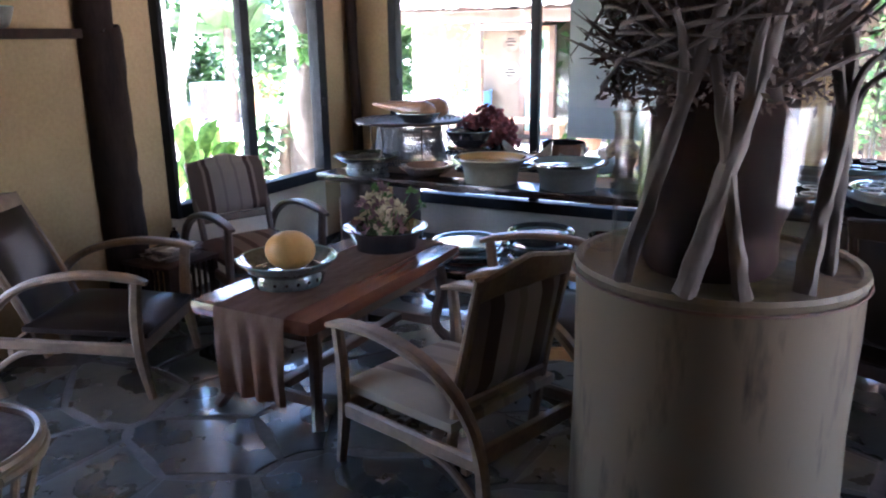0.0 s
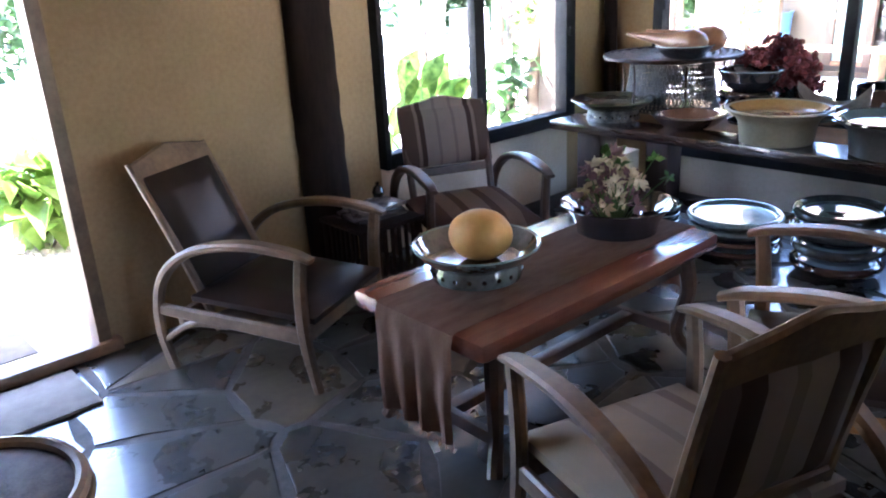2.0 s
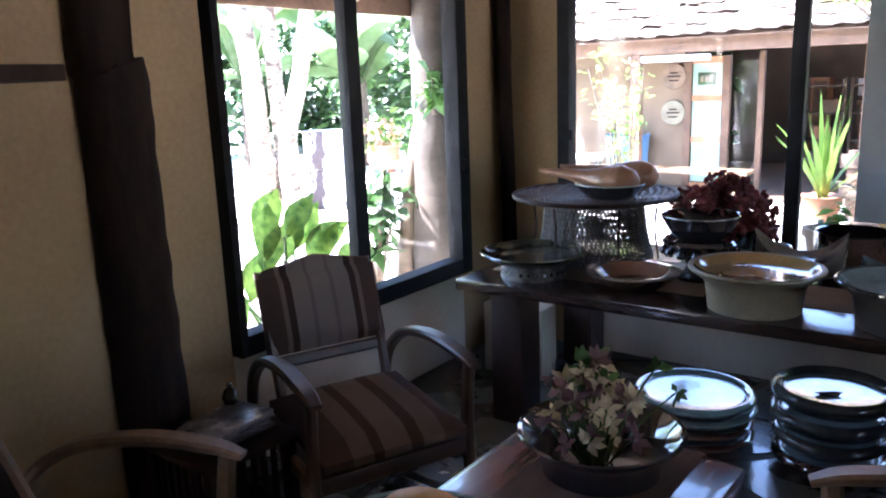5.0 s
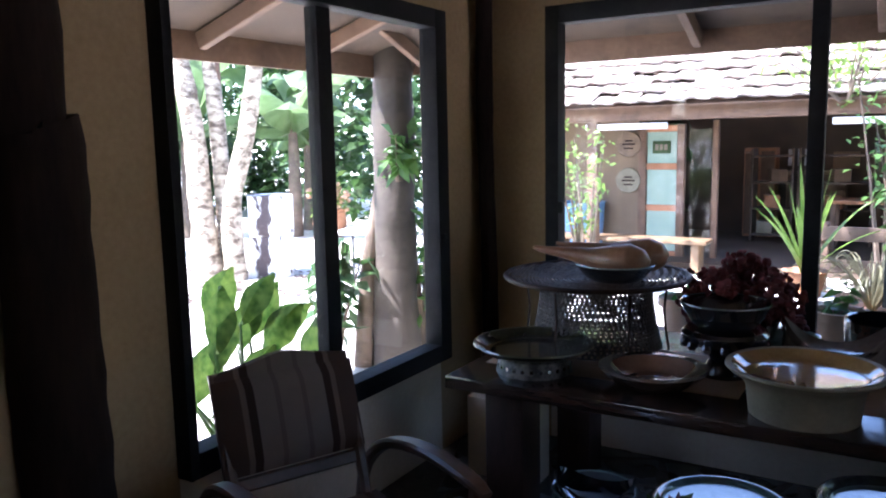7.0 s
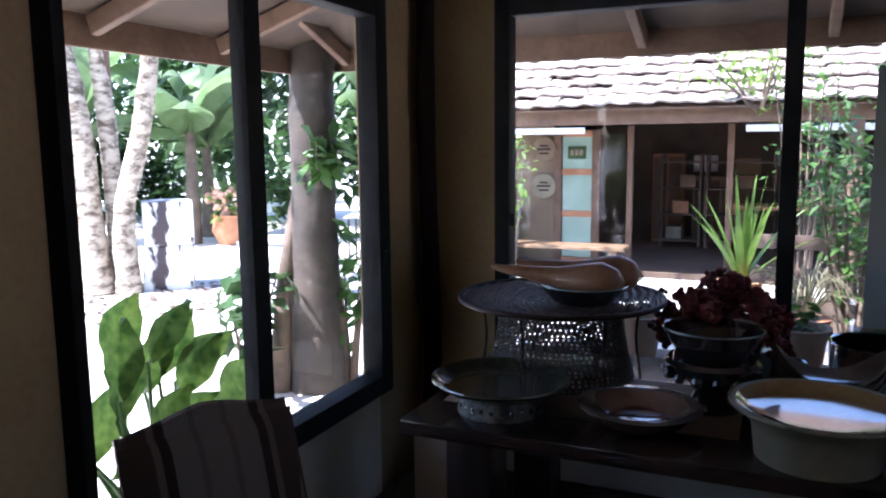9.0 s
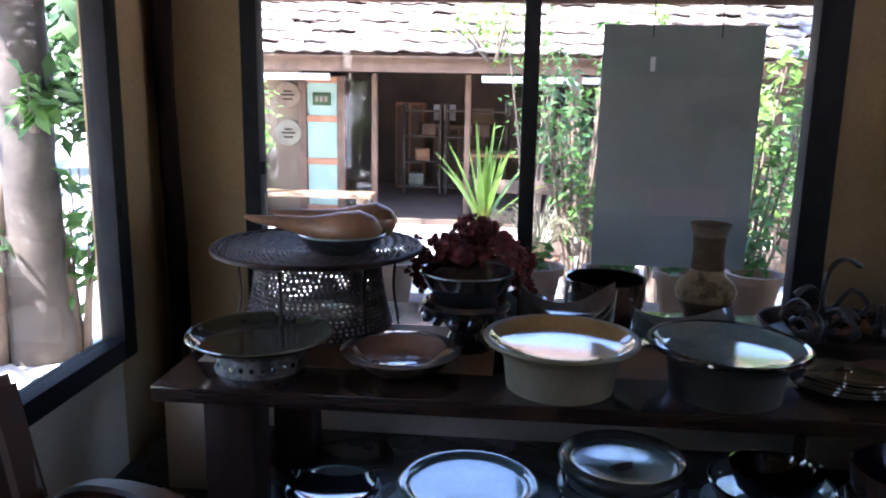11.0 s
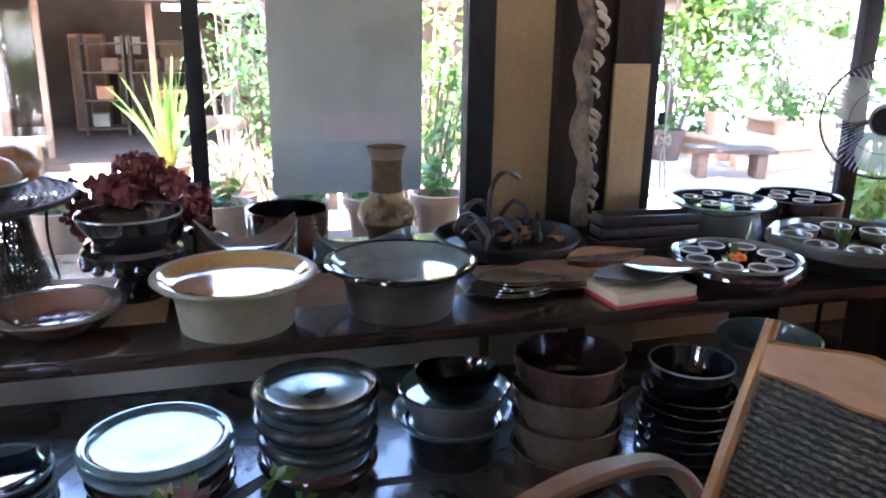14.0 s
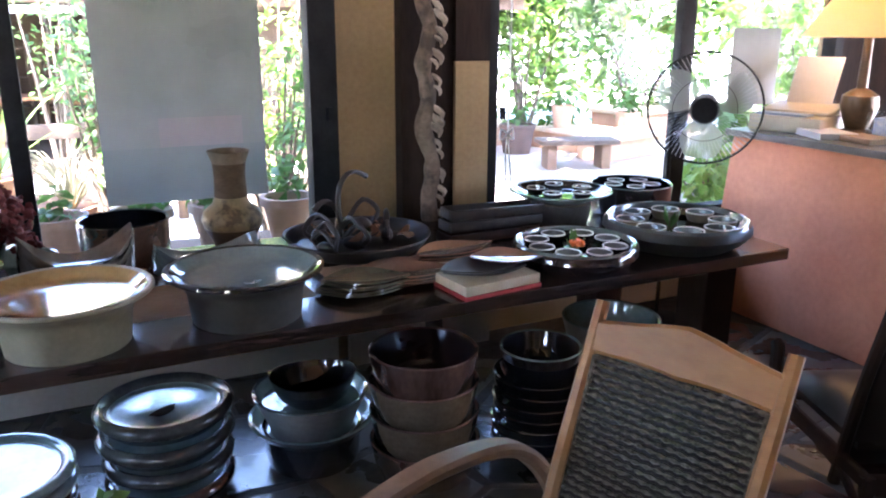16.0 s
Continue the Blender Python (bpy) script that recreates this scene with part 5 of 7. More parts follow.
# ---- pillar between the windows, with a twisted climbing branch ----
wall("wall_pier", [(-0.265, 0.01, 5.52, 5.599, 0, TOP), (0.01, 0.195, 5.50, 5.599, 1.46, TOP)], POST, "dark timber boards on the wall pier")
wall("wall_under_pier", [(-0.575, 0.21, 5.472, 5.498, 0, 0.64)], PLASTER_PALE, "pale plastered panel below the timber pier")
wall("wall_pier_plaster", [(0.011, 0.195, 5.50, 5.599, 0, 1.459)], PLASTER, "pale plastered block on the wall pier")
VINE = material("pale_bark_branch", (0.035, 0.023, 0.015), (0.16, 0.118, 0.082), 9, 0.8, bump=0.6, fine=40, contrast=(0.38, 0.62))
VINE_EDGE = material("bleached_bark_ridge", (0.13, 0.10, 0.075), (0.38, 0.31, 0.24), 14, 0.75, bump=0.4, fine=60)
VX = ((0.0, -0.13), (0.6, -0.15), (0.8, -0.165), (1.0, -0.15), (1.15, -0.19), (1.3, -0.165), (1.45, -0.19), (1.62, -0.155), (1.75, -0.19), (2.0, -0.14), (2.4, -0.175), (2.75, -0.15))
bm = bmesh.new()
tube(bm, [(x, 5.435 + 0.008 * math.sin(5 * z), z) for z, x in VX], [0.044, 0.040, 0.038, 0.036, 0.040, 0.034, 0.039, 0.033, 0.038, 0.034, 0.036, 0.032], seg=16, n=8, rough=0.3)
vb = thing("twisted_branch", "twisted pale branch with curling bark knobs on the pier", "branch")
part("stem", bm, VINE, vb)
rnd = random.Random(17)
for k in range(34):
    z = 0.74 + k * 0.058 + rnd.uniform(-0.024, 0.024)
    xx = np.interp(z, [v[0] for v in VX], [v[1] for v in VX]) + 0.034
    w = rnd.uniform(0.7, 1.5)
    bm = bmesh.new()
    tube(bm, [(xx - 0.012, 5.412, z + 0.02 * w), (xx + 0.006, 5.402, z + 0.008), (xx + 0.024 * w, 5.404, z - 0.012 * w), (xx + 0.022 * w, 5.41, z - 0.034 * w)], [0.006, 0.012 * w, 0.010 * w, 0.003], seg=7, n=3, rough=0.5)
    part("knob", bm, VINE_EDGE, vb)

# hanging sheet at the window
SHEET = material("backlit_paper", (0.225, 0.24, 0.22), (0.365, 0.365, 0.34), 1.1, 0.3, bump=0.03, fine=5, contrast=(0.3, 0.65))
for sm in (SHEET,):
    n, l = sm.node_tree.nodes, sm.node_tree.links
    tl, mx = n.new("ShaderNodeBsdfTranslucent"), n.new("ShaderNodeMixShader")
    l.new(n["Principled BSDF"].inputs["Base Color"].links[0].from_socket, tl.inputs[0])
    mx.inputs[0].default_value = 0.62
    l.new(n["Principled BSDF"].outputs[0], mx.inputs[1])
    l.new(tl.outputs[0], mx.inputs[2])
    l.new(mx.outputs[0], n["Material Output"].inputs[0])
PRINT_PINK = SHEET.copy()
PRINT_PINK.name = "pink_printed_paper"
PRINT_PINK.node_tree.nodes["Color Ramp"].color_ramp.elements[0].color = (0.27, 0.245, 0.233, 1)
PRINT_PINK.node_tree.nodes["Color Ramp"].color_ramp.elements[1].color = (0.42, 0.375, 0.36, 1)
PRINT_TEAL = SHEET.copy()
PRINT_TEAL.name = "teal_printed_paper"
PRINT_TEAL.node_tree.nodes["Color Ramp"].color_ramp.elements[0].color = (0.20, 0.225, 0.212, 1)
PRINT_TEAL.node_tree.nodes["Color Ramp"].color_ramp.elements[1].color = (0.335, 0.35, 0.335, 1)
po = thing("poster", "pale translucent printed poster hung against the window", "poster")
for x0_, x1_, z0_, z1_, mat_ in ((-1.585, -0.925, 1.72, 1.93, PRINT_TEAL), (-1.585, -0.925, 1.25, 1.72, SHEET), (-1.585, -1.36, 1.13, 1.25, SHEET), (-1.36, -1.02, 1.13, 1.25, PRINT_PINK), (-1.02, -0.925, 1.13, 1.25, SHEET), (-1.585, -0.925, 0.90, 1.13, PRINT_TEAL)):
    part("sheet", block(x0_, x1_, 5.500, 5.502, z0_, z1_), mat_, po)
for xx in (-1.38, -1.1):
    part("hanger", block(xx - 0.002, xx + 0.002, 5.499, 5.503, 1.88, 2.24), FRAME, po)
part("tape", block(-1.385, -1.365, 5.496, 5.4995, 1.74, 1.80), WHITEPAINT, po)

# ---- fan, counter and what stands on it ----
CHROME = material("grey_chromed_wire", (0.30, 0.30, 0.31), (0.45, 0.45, 0.46), 12, 0.35, metal=0.7, bump=0)
fan = thing("pedestal_fan", "black wire pedestal fan with clear blades", "fan", pose(1.30, 5.17, 0, 0, 0, 0))
part("base", lathe([(0, 0), (0.19, 0), (0.19, 0.02), (0.05, 0.045), (0, 0.05)], 32, m=pose(-0.11, 0.11, 0)), FRAME, fan)
bm = bmesh.new()
tube(bm, [(-0.11, 0.11, 0.04), (-0.11, 0.11, 0.6), (-0.11, 0.11, 1.05), (-0.06, 0.11, 1.17), (0.05, 0.06, 1.21)], 0.012, seg=10)
part("pole", bm, FRAME, fan)
head = pose(0, 0, 1.215, 90, 0, -44)
R_ = 0.288
cage = None
for rr, zz in ((R_, 0.0), (R_ * 0.985, 0.02), (R_ * 0.55, 0.085), (R_ * 0.985, -0.02)):
    bm = bmesh.new()
    tube(bm, [(rr * math.cos(2 * math.pi * i / 64), rr * math.sin(2 * math.pi * i / 64), zz) for i in range(65)], 0.005 if rr == R_ else 0.0016, seg=5, n=1)
    bmesh.ops.transform(bm, matrix=head, verts=bm.verts)
    ring = part("cage" if cage is None else "ring", bm, FRAME, cage or fan)
    cage = cage or ring
for i in range(72):
    a = 2 * math.pi * i / 72
    for sg in (1, -1):
        bm = bmesh.new()
        tube(bm, [(0.06 * math.cos(a), 0.06 * math.sin(a), 0.105 * sg), (R_ * 0.6 * math.cos(a + 0.1), R_ * 0.6 * math.sin(a + 0.1), 0.08 * sg), (R_ * math.cos(a + 0.15), R_ * math.sin(a + 0.15), 0.0)], 0.0011, seg=3, n=3)
        bmesh.ops.transform(bm, matrix=head, verts=bm.verts)
        part("wire", bm, CHROME, cage)
CLEARBLADE = glass_pane("clear_blade", (0.72, 0.77, 0.76), 0.2)
n, l = CLEARBLADE.node_tree.nodes, CLEARBLADE.node_tree.links
df, mx = n.new("ShaderNodeBsdfDiffuse"), n.new("ShaderNodeMixShader")
df.inputs[0].default_value = (0.62, 0.66, 0.64, 1)
mx.inputs[0].default_value = 0.5
l.new(n["Material Output"].inputs[0].links[0].from_socket, mx.inputs[1])
l.new(df.outputs[0], mx.inputs[2])
l.new(mx.outputs[0], n["Material Output"].inputs[0])
for k in range(3):
    bm = bmesh.new()
    a0 = 2 * math.pi * k / 3 + 0.5
    g = []
    for i in range(9):
        r = 0.05 + 0.21 * i / 8
        wd = 1.35 * math.sin(math.pi * (0.25 + 0.6 * i / 8))
        g.append([bm.verts.new((r * math.cos(a0 + wd * (j / 6 - 0.5)), r * math.sin(a0 + wd * (j / 6 - 0.5)), 0.05 * (j / 6 - 0.5))) for j in range(7)])
    for i in range(8):
        for j in range(6):
            bm.faces.new([g[i][j], g[i + 1][j], g[i + 1][j + 1], g[i][j + 1]])
    bmesh.ops.transform(bm, matrix=head, verts=bm.verts)
    part("blade", bm, CLEARBLADE, fan, "clear plastic blade")
bm = lathe([(0, 0.115), (0.062, 0.11), (0.074, 0.09), (0.07, -0.12), (0.05, -0.2), (0, -0.21)], 24)
bmesh.ops.transform(bm, matrix=head, verts=bm.verts)
part("hub", bm, FRAME, fan, "black motor hub")

co = thing("counter", "orange plastered counter with a slate top", "counter")
bm = block(1.82, 2.40, 2.9, 5.45, 0, 1.015, bevel=0.02)
for v in bm.verts:
    if v.co.x < 2:
        v.co.x -= 0.10 * (1 - v.co.z / 1.015)
part("front", bm, ORANGEPLASTER, co)
part("counter_top", block(1.785, 2.44, 2.87, 5.48, 1.015, 1.055, bevel=0.008), COUNTERTOP, co)
CZ = 1.056
lamp = thing("table_lamp", "lit table lamp with a cream shade on the counter", "lamp", pose(2.25, 4.98, CZ) @ Matrix.Diagonal((1.15, 1.15, 1.0, 1)))
part("base", lathe([(0, 0), (0.07, 0), (0.075, 0.015), (0.05, 0.03), (0.07, 0.09), (0.085, 0.15), (0.08, 0.21), (0.05, 0.235), (0.025, 0.25), (0.02, 0.52), (0, 0.53)], 32), material("brass_lamp_base", (0.05, 0.028, 0.012), (0.11, 0.06, 0.028), 8, 0.35, metal=0.3), lamp)
SHADE = material("cream_lampshade", (0.72, 0.60, 0.42), (0.80, 0.70, 0.52), 6, 0.9, bump=0.05)
n, l = SHADE.node_tree.nodes, SHADE.node_tree.links
tl, mx = n.new("ShaderNodeBsdfTranslucent"), n.new("ShaderNodeMixShader")
tl.inputs[0].default_value = (0.85, 0.65, 0.38, 1)
mx.inputs[0].default_value = 0.5
l.new(n["Principled BSDF"].outputs[0], mx.inputs[1])
l.new(tl.outputs[0], mx.inputs[2])
l.new(mx.outputs[0], n["Material Output"].inputs[0])
part("shade", lathe([(0.29, 0.52), (0.292, 0.525), (0.13, 0.80), (0.127, 0.80), (0.288, 0.522), (0.29, 0.52)], 40), SHADE, lamp)
BULB = bpy.data.materials.new("lamp_bulb")
BULB.use_nodes = True
BULB.node_tree.nodes["Principled BSDF"].inputs["Emission Color"].default_value = (1, 0.68, 0.34, 1)
BULB.node_tree.nodes["Principled BSDF"].inputs["Emission Strength"].default_value = 4.5
part("bulb", lathe([(0, 0.53), (0.02, 0.54), (0.035, 0.60), (0.025, 0.64), (0, 0.65)], 16), BULB, lamp, "glowing warm bulb")
IVORY = material("ivory_plastic", (0.42, 0.37, 0.27), (0.54, 0.48, 0.37), 6, 0.45, bump=0.03)
PAPERW = material("white_paper", (0.50, 0.49, 0.50), (0.60, 0.59, 0.59), 4, 0.8, bump=0.02)
fx = thing("fax_machine", "ivory fax machine holding a paper sheet", "fax machine", pose(2.09, 5.24, CZ, 0, 0, -74) @ Matrix.Scale(1.2, 4))
bm = bmesh.new()
box(bm, -0.17, 0.17, -0.15, 0.15, 0, 0.075, bevel=0.012)
part("body", bm, IVORY, fx)
bm = block(-0.165, 0.165, -0.04, 0.14, 0.0755, 0.125, bevel=0.015)
for v in bm.verts:
    if v.co.y < 0.02:
        v.co.z = 0.0755 + (v.co.z - 0.0755) * 0.4
fax_cover = part("cover", bm, IVORY, fx)
part("keypad", block(-0.14, 0.10, -0.138, -0.055, 0.0755, 0.086, bevel=0.003), material("blue_grey_keys", (0.22, 0.30, 0.40), (0.34, 0.42, 0.52), 12, 0.5), fx, "blue-grey keypad")
part("paper_sheet", block(-0.11, 0.11, -0.001, 0.001, 0, 0.24, m=pose(0, 0.10, 0.115, -22)), PAPERW, fax_cover, "white paper sheet")
solo("paper_stack", block(-0.15, 0.15, -0.1, 0.1, 0, 0.035, bevel=0.002), PAPERW, "stack of white papers on the counter", "papers", pose(1.985, 4.97, CZ, 0, 0, 66))
solo("paper_stack", block(-0.12, 0.12, -0.09, 0.09, 0, 0.03, bevel=0.002), PAPER, "stack of brown envelopes on the counter", "papers", pose(2.0, 4.74, CZ, 0, 0, 80))
pb = thing("plastic_box", "clear plastic box of leaflets on the counter", "box", pose(2.26, 4.70, CZ, 0, 0, 5))
part("walls", block(-0.12, 0.12, -0.15, 0.15, 0, 0.14, bevel=0.008), GLASSJAR, pb)
part("leaflets", block(-0.1, 0.1, -0.12, 0.12, 0.008, 0.11, bevel=0.004), material("coloured_leaflets", (0.18, 0.25, 0.5), (0.7, 0.66, 0.6), 14, 0.6), pb)
solo("notice", block(-0.19, 0.19, -0.003, 0.003, 0, 0.44), SHEET, "translucent notice sheet taped to the window", "notice", pose(1.99, 5.505, 1.18))

# doormat, and a rattan table put in place of an armchair's curved arm
solo("doormat", block(-3.50, -3.115, 0.86, 1.54, 0.0005, 0.014, bevel=0.004), material("beige_coir_mat", (0.13, 0.11, 0.082), (0.20, 0.172, 0.132), 12, 0.95, fine=200, bump=0.5), "beige doormat lying inside the doorway", "doormat")
rs = thing("rattan_table", "round rattan table standing in for a curved armchair arm", "side table", pose(-1.78, 0.86, 0))
for zz, rr in ((0.60, 0.245), (0.57, 0.25), (0.05, 0.2)):
    bm = bmesh.new()
    tube(bm, [(rr * math.cos(2 * math.pi * i / 40), rr * math.sin(2 * math.pi * i / 40), zz) for i in range(41)], 0.017, seg=8, n=1, rough=0.1)
    part("hoop", bm, TEAK, rs)
part("tabletop", lathe([(0, 0.57), (0.235, 0.57), (0.24, 0.585), (0.22, 0.60), (0, 0.602)], 36), WICKER, rs)
for i in range(8):
    a = math.pi * i / 4
    bm = bmesh.new()
    tube(bm, [(0.215 * math.cos(a), 0.215 * math.sin(a), 0.0), (0.17 * math.cos(a), 0.17 * math.sin(a), 0.3), (0.24 * math.cos(a), 0.24 * math.sin(a), 0.575)], 0.013, seg=7)
    part("leg", bm, TEAK, rs)
dish("bowl", "clear glazed bowl standing on the wall shelf", "bowl", -3.48, 2.32, 1.716, 0.11, 0.10, 0.06, GREYSTONE, CELADON, 0.6, 0.008)

# ---- outside ----
GZ = -0.15
GROUND = material("pale_sandy_paving", (0.48, 0.45, 0.40), (0.64, 0.61, 0.55), 0.6, 0.9, bump=0.2, fine=12)
# Bark mottling, its contrast raised to paint sunlit blotches into the pale tone.
BARK = material("pale_mottled_sunlit_bark", (0.10, 0.072, 0.048), (0.46, 0.39, 0.29), 6, 0.9, bump=0.7, fine=28, stretch=(1, 1, 2.2), contrast=(0.4, 0.56))
BARKD = material("brown_bark", (0.07, 0.05, 0.035), (0.17, 0.125, 0.09), 7, 0.9, bump=0.5, fine=35)
PALMBARK = material("grey_brown_palm_bark", (0.026, 0.020, 0.015), (0.075, 0.059, 0.045), 4, 0.9, bump=0.5, fine=30, stretch=(1, 1, 1.6))
DRYGRASS = leaf_material("pale_dry_grass", (0.20, 0.19, 0.11), (0.36, 0.34, 0.22))
LEAF_A = leaf_material("mid_green_leaf", (0.04, 0.10, 0.02), (0.10, 0.20, 0.045))
LEAF_B = leaf_material("yellow_green_leaf", (0.10, 0.19, 0.03), (0.22, 0.33, 0.07))
LEAF_C = leaf_material("dark_green_leaf", (0.022, 0.055, 0.016), (0.06, 0.12, 0.035))
LEAF_V = leaf_material("variegated_leaf", (0.035, 0.10, 0.015), (0.20, 0.30, 0.07), 0.5, 22)
BANANA = leaf_material("banana_leaf", (0.08, 0.14, 0.05), (0.19, 0.27, 0.13), 0.55, 3)
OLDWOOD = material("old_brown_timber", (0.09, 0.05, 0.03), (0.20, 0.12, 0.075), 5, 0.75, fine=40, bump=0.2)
ROOFTILE = material("sun_bleached_roof_tile", (0.13, 0.095, 0.075), (0.50, 0.43, 0.38), 7, 0.85, bump=0.3, vary=0.3, contrast=(0.36, 0.6))
YELLOWWALL = material("yellow_ochre_render", (0.13, 0.09, 0.055), (0.22, 0.155, 0.095), 2, 0.85, bump=0.1)
# Dark timber brown; the shade inside the house and eaves is put into it.
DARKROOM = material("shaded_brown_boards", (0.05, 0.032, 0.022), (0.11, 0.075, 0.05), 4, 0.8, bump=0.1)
GREENGLASS = material("frosted_green_glass", (0.17, 0.27, 0.21), (0.29, 0.40, 0.33), 3, 0.25, bump=0.02)
CONCRETE = material("weathered_concrete", (0.30, 0.28, 0.25), (0.46, 0.44, 0.40), 4, 0.9, bump=0.2)
BLUEP = material("blue_plastic", (0.10, 0.24, 0.42), (0.16, 0.32, 0.52), 5, 0.4)

bm = bmesh.new()
R0 = 300
hx0, hx1, hy0, hy1 = X0 - TH, X1 + TH, Y0 - TH, Y1 + TH
for a, b, c, d in ((-R0, R0, hy1, R0), (-R0, R0, -R0, hy0), (-R0, hx0, hy0, hy1), (hx1, R0, hy0, hy1)):
    bm.faces.new([bm.verts.new(p) for p in ((a, c, GZ), (b, c, GZ), (b, d, GZ), (a, d, GZ))])
bmesh.ops.remove_doubles(bm, verts=bm.verts, dist=0.001)
solo("ground", bm, GROUND, "pale sunlit sandy paving of the courtyard", "ground", kind="structure", smooth=False)
solo("doorstep", block(-4.75, X0 - TH, 0.3, 2.1, GZ, -0.02, bevel=0.01), CONCRETE, "pale concrete step outside the doorway", "step", kind="structure")

rnd = random.Random(55)
vs_, fs_ = [], []
for k in range(2200):
    c, r = Vector((rnd.uniform(-6.4, -4.8), rnd.uniform(-1.2, 3.0), GZ + 0.01)), rnd.uniform(0.018, 0.045)
    o = len(vs_)
    vs_ += [tuple(c + Vector((r * math.cos(q) * rnd.uniform(0.7, 1.1), r * math.sin(q) * rnd.uniform(0.7, 1.1), 0))) for q in (0, 1.26, 2.51, 3.77, 5.03)] + [tuple(c + Vector((0, 0, r * 0.6)))]
    fs_ += [[o + q, o + (q + 1) % 5, o + 5] for q in range(5)]
me = bpy.data.meshes.new("gravel")
me.from_pydata(vs_, [], fs_)
me.materials.append(CONCRETE)
tagged(new("gravel", me), "grey gravel strip beside the doorstep", "gravel", kind="stuff")
solo("doormat", block(-4.35, -3.85, 0.86, 1.5, -0.0195, -0.006, bevel=0.004), bpy.data.materials["beige_coir_mat"], "grey doormat lying on the doorstep outside", "doormat")
# the house's own eaves: sheet, rafters, fascia
ev = thing("eaves_roof", "timber eaves with rafters round the house", "roof")
ev["kind"] = "structure"


def slab(p, q, r, s_, t):
    bm = bmesh.new()
    v = [bm.verts.new(a) for a in (p, q, r, s_)]
    w = [bm.verts.new((a[0], a[1], a[2] + t)) for a in (p, q, r, s_)]
    bm.faces.new(v[::-1]), bm.faces.new(w)
    for i in range(4):
        bm.faces.new([v[i], v[(i + 1) % 4], w[(i + 1) % 4], w[i]])
    return bm


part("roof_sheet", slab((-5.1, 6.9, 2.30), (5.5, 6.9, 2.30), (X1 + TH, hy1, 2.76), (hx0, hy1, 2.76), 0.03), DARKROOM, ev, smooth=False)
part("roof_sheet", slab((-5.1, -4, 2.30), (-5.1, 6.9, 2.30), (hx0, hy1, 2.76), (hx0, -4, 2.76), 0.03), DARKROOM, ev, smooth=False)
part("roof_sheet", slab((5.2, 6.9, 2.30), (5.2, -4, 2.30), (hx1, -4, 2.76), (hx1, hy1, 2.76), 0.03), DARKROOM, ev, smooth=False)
part("roof_sheet", slab((-5.1, -4.2, 2.30), (-5.1, -4.0, 2.30), (5.2, -4.0, 2.5), (5.2, -4.2, 2.30), 0.03), OLDWOOD, ev, smooth=False)
part("roof_sheet", slab((hx0, -4.1, 2.5), (hx1, -4.1, 2.5), (hx1, hy0, 2.80), (hx0, hy0, 2.80), 0.03), OLDWOOD, ev, smooth=False)
part("roof_sheet", slab((hx0, hy0, 2.89), (hx1, hy0, 2.89), (hx1, hy1, 2.89), (hx0, hy1, 2.89), 0.05), OLDWOOD, ev, smooth=False)
for k in range(9):
    xx = -4.75 + k * 1.02
    bm = bmesh.new()
    bar(bm, [(xx, hy1, 2.70), (xx, 6.86, 2.245)], 0.055, 0.10, n=2, side=(1, 0, 0), bevel=0.1)
    part("rafter", bm, OLDWOOD, ev)
for k in range(7):
    yy = 0.2 + k * 0.95
    bm = bmesh.new()
    bar(bm, [(hx0, yy, 2.70), (-5.06, yy, 2.245)], 0.055, 0.10, n=2, bevel=0.1)
    part("rafter", bm, OLDWOOD, ev)
part("fascia", block(-5.1, 5.5, 6.88, 6.905, 2.16, 2.325, bevel=0.004), OLDWOOD, ev)
part("fascia", block(-5.115, -5.09, -4, 6.9, 2.14, 2.325, bevel=0.004), OLDWOOD, ev)

# ---- the house across the yard ----
hs = thing("house", "low timber house with a bleached tiled roof", "house")
part("wall", block(-7.0, -4.98, 13.0, 13.15, GZ, 2.6), YELLOWWALL, hs, smooth=False)
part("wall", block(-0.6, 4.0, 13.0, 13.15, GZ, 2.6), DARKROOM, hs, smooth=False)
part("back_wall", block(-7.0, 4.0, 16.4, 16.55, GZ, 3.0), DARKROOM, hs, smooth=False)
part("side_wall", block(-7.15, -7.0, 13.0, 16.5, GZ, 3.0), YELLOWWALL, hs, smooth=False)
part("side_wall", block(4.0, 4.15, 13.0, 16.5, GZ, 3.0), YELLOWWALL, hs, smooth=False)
# Slab takes the dark board brown to stand for the room's shade.
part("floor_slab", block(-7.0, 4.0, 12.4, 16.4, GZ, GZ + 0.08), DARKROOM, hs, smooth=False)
part("eaves_beam", block(-7.3, 4.3, 11.78, 11.9, 1.86, 2.06, bevel=0.01), OLDWOOD, hs)
for xx in (-6.9, -5.25, -1.2, 2.6):
    part("post", block(xx - 0.07, xx + 0.07, 11.78, 11.92, GZ, 1.86, bevel=0.01), OLDWOOD, hs)
part("roof", slab((-7.4, 11.55, 2.02), (4.4, 11.55, 2.02), (4.4, 17.0, 5.0), (-7.4, 17.0, 5.0), 0.02), OLDWOOD, hs, smooth=False)
# roof tiles: one shared mesh
ts, cs = 0.30, 0.29
bm = bmesh.new()
n_ = 8
for lay in (0, 1):
    for k, (yy, zz) in enumerate(((0, 0.062), (cs * 1.15, 0.012))):
        for i in range(n_ + 1):
            bm.verts.new((ts * (i / n_ - 0.5), yy, zz + 0.010 * math.sin(2 * math.pi * i / n_) - lay * 0.024))
bm.verts.ensure_lookup_table()
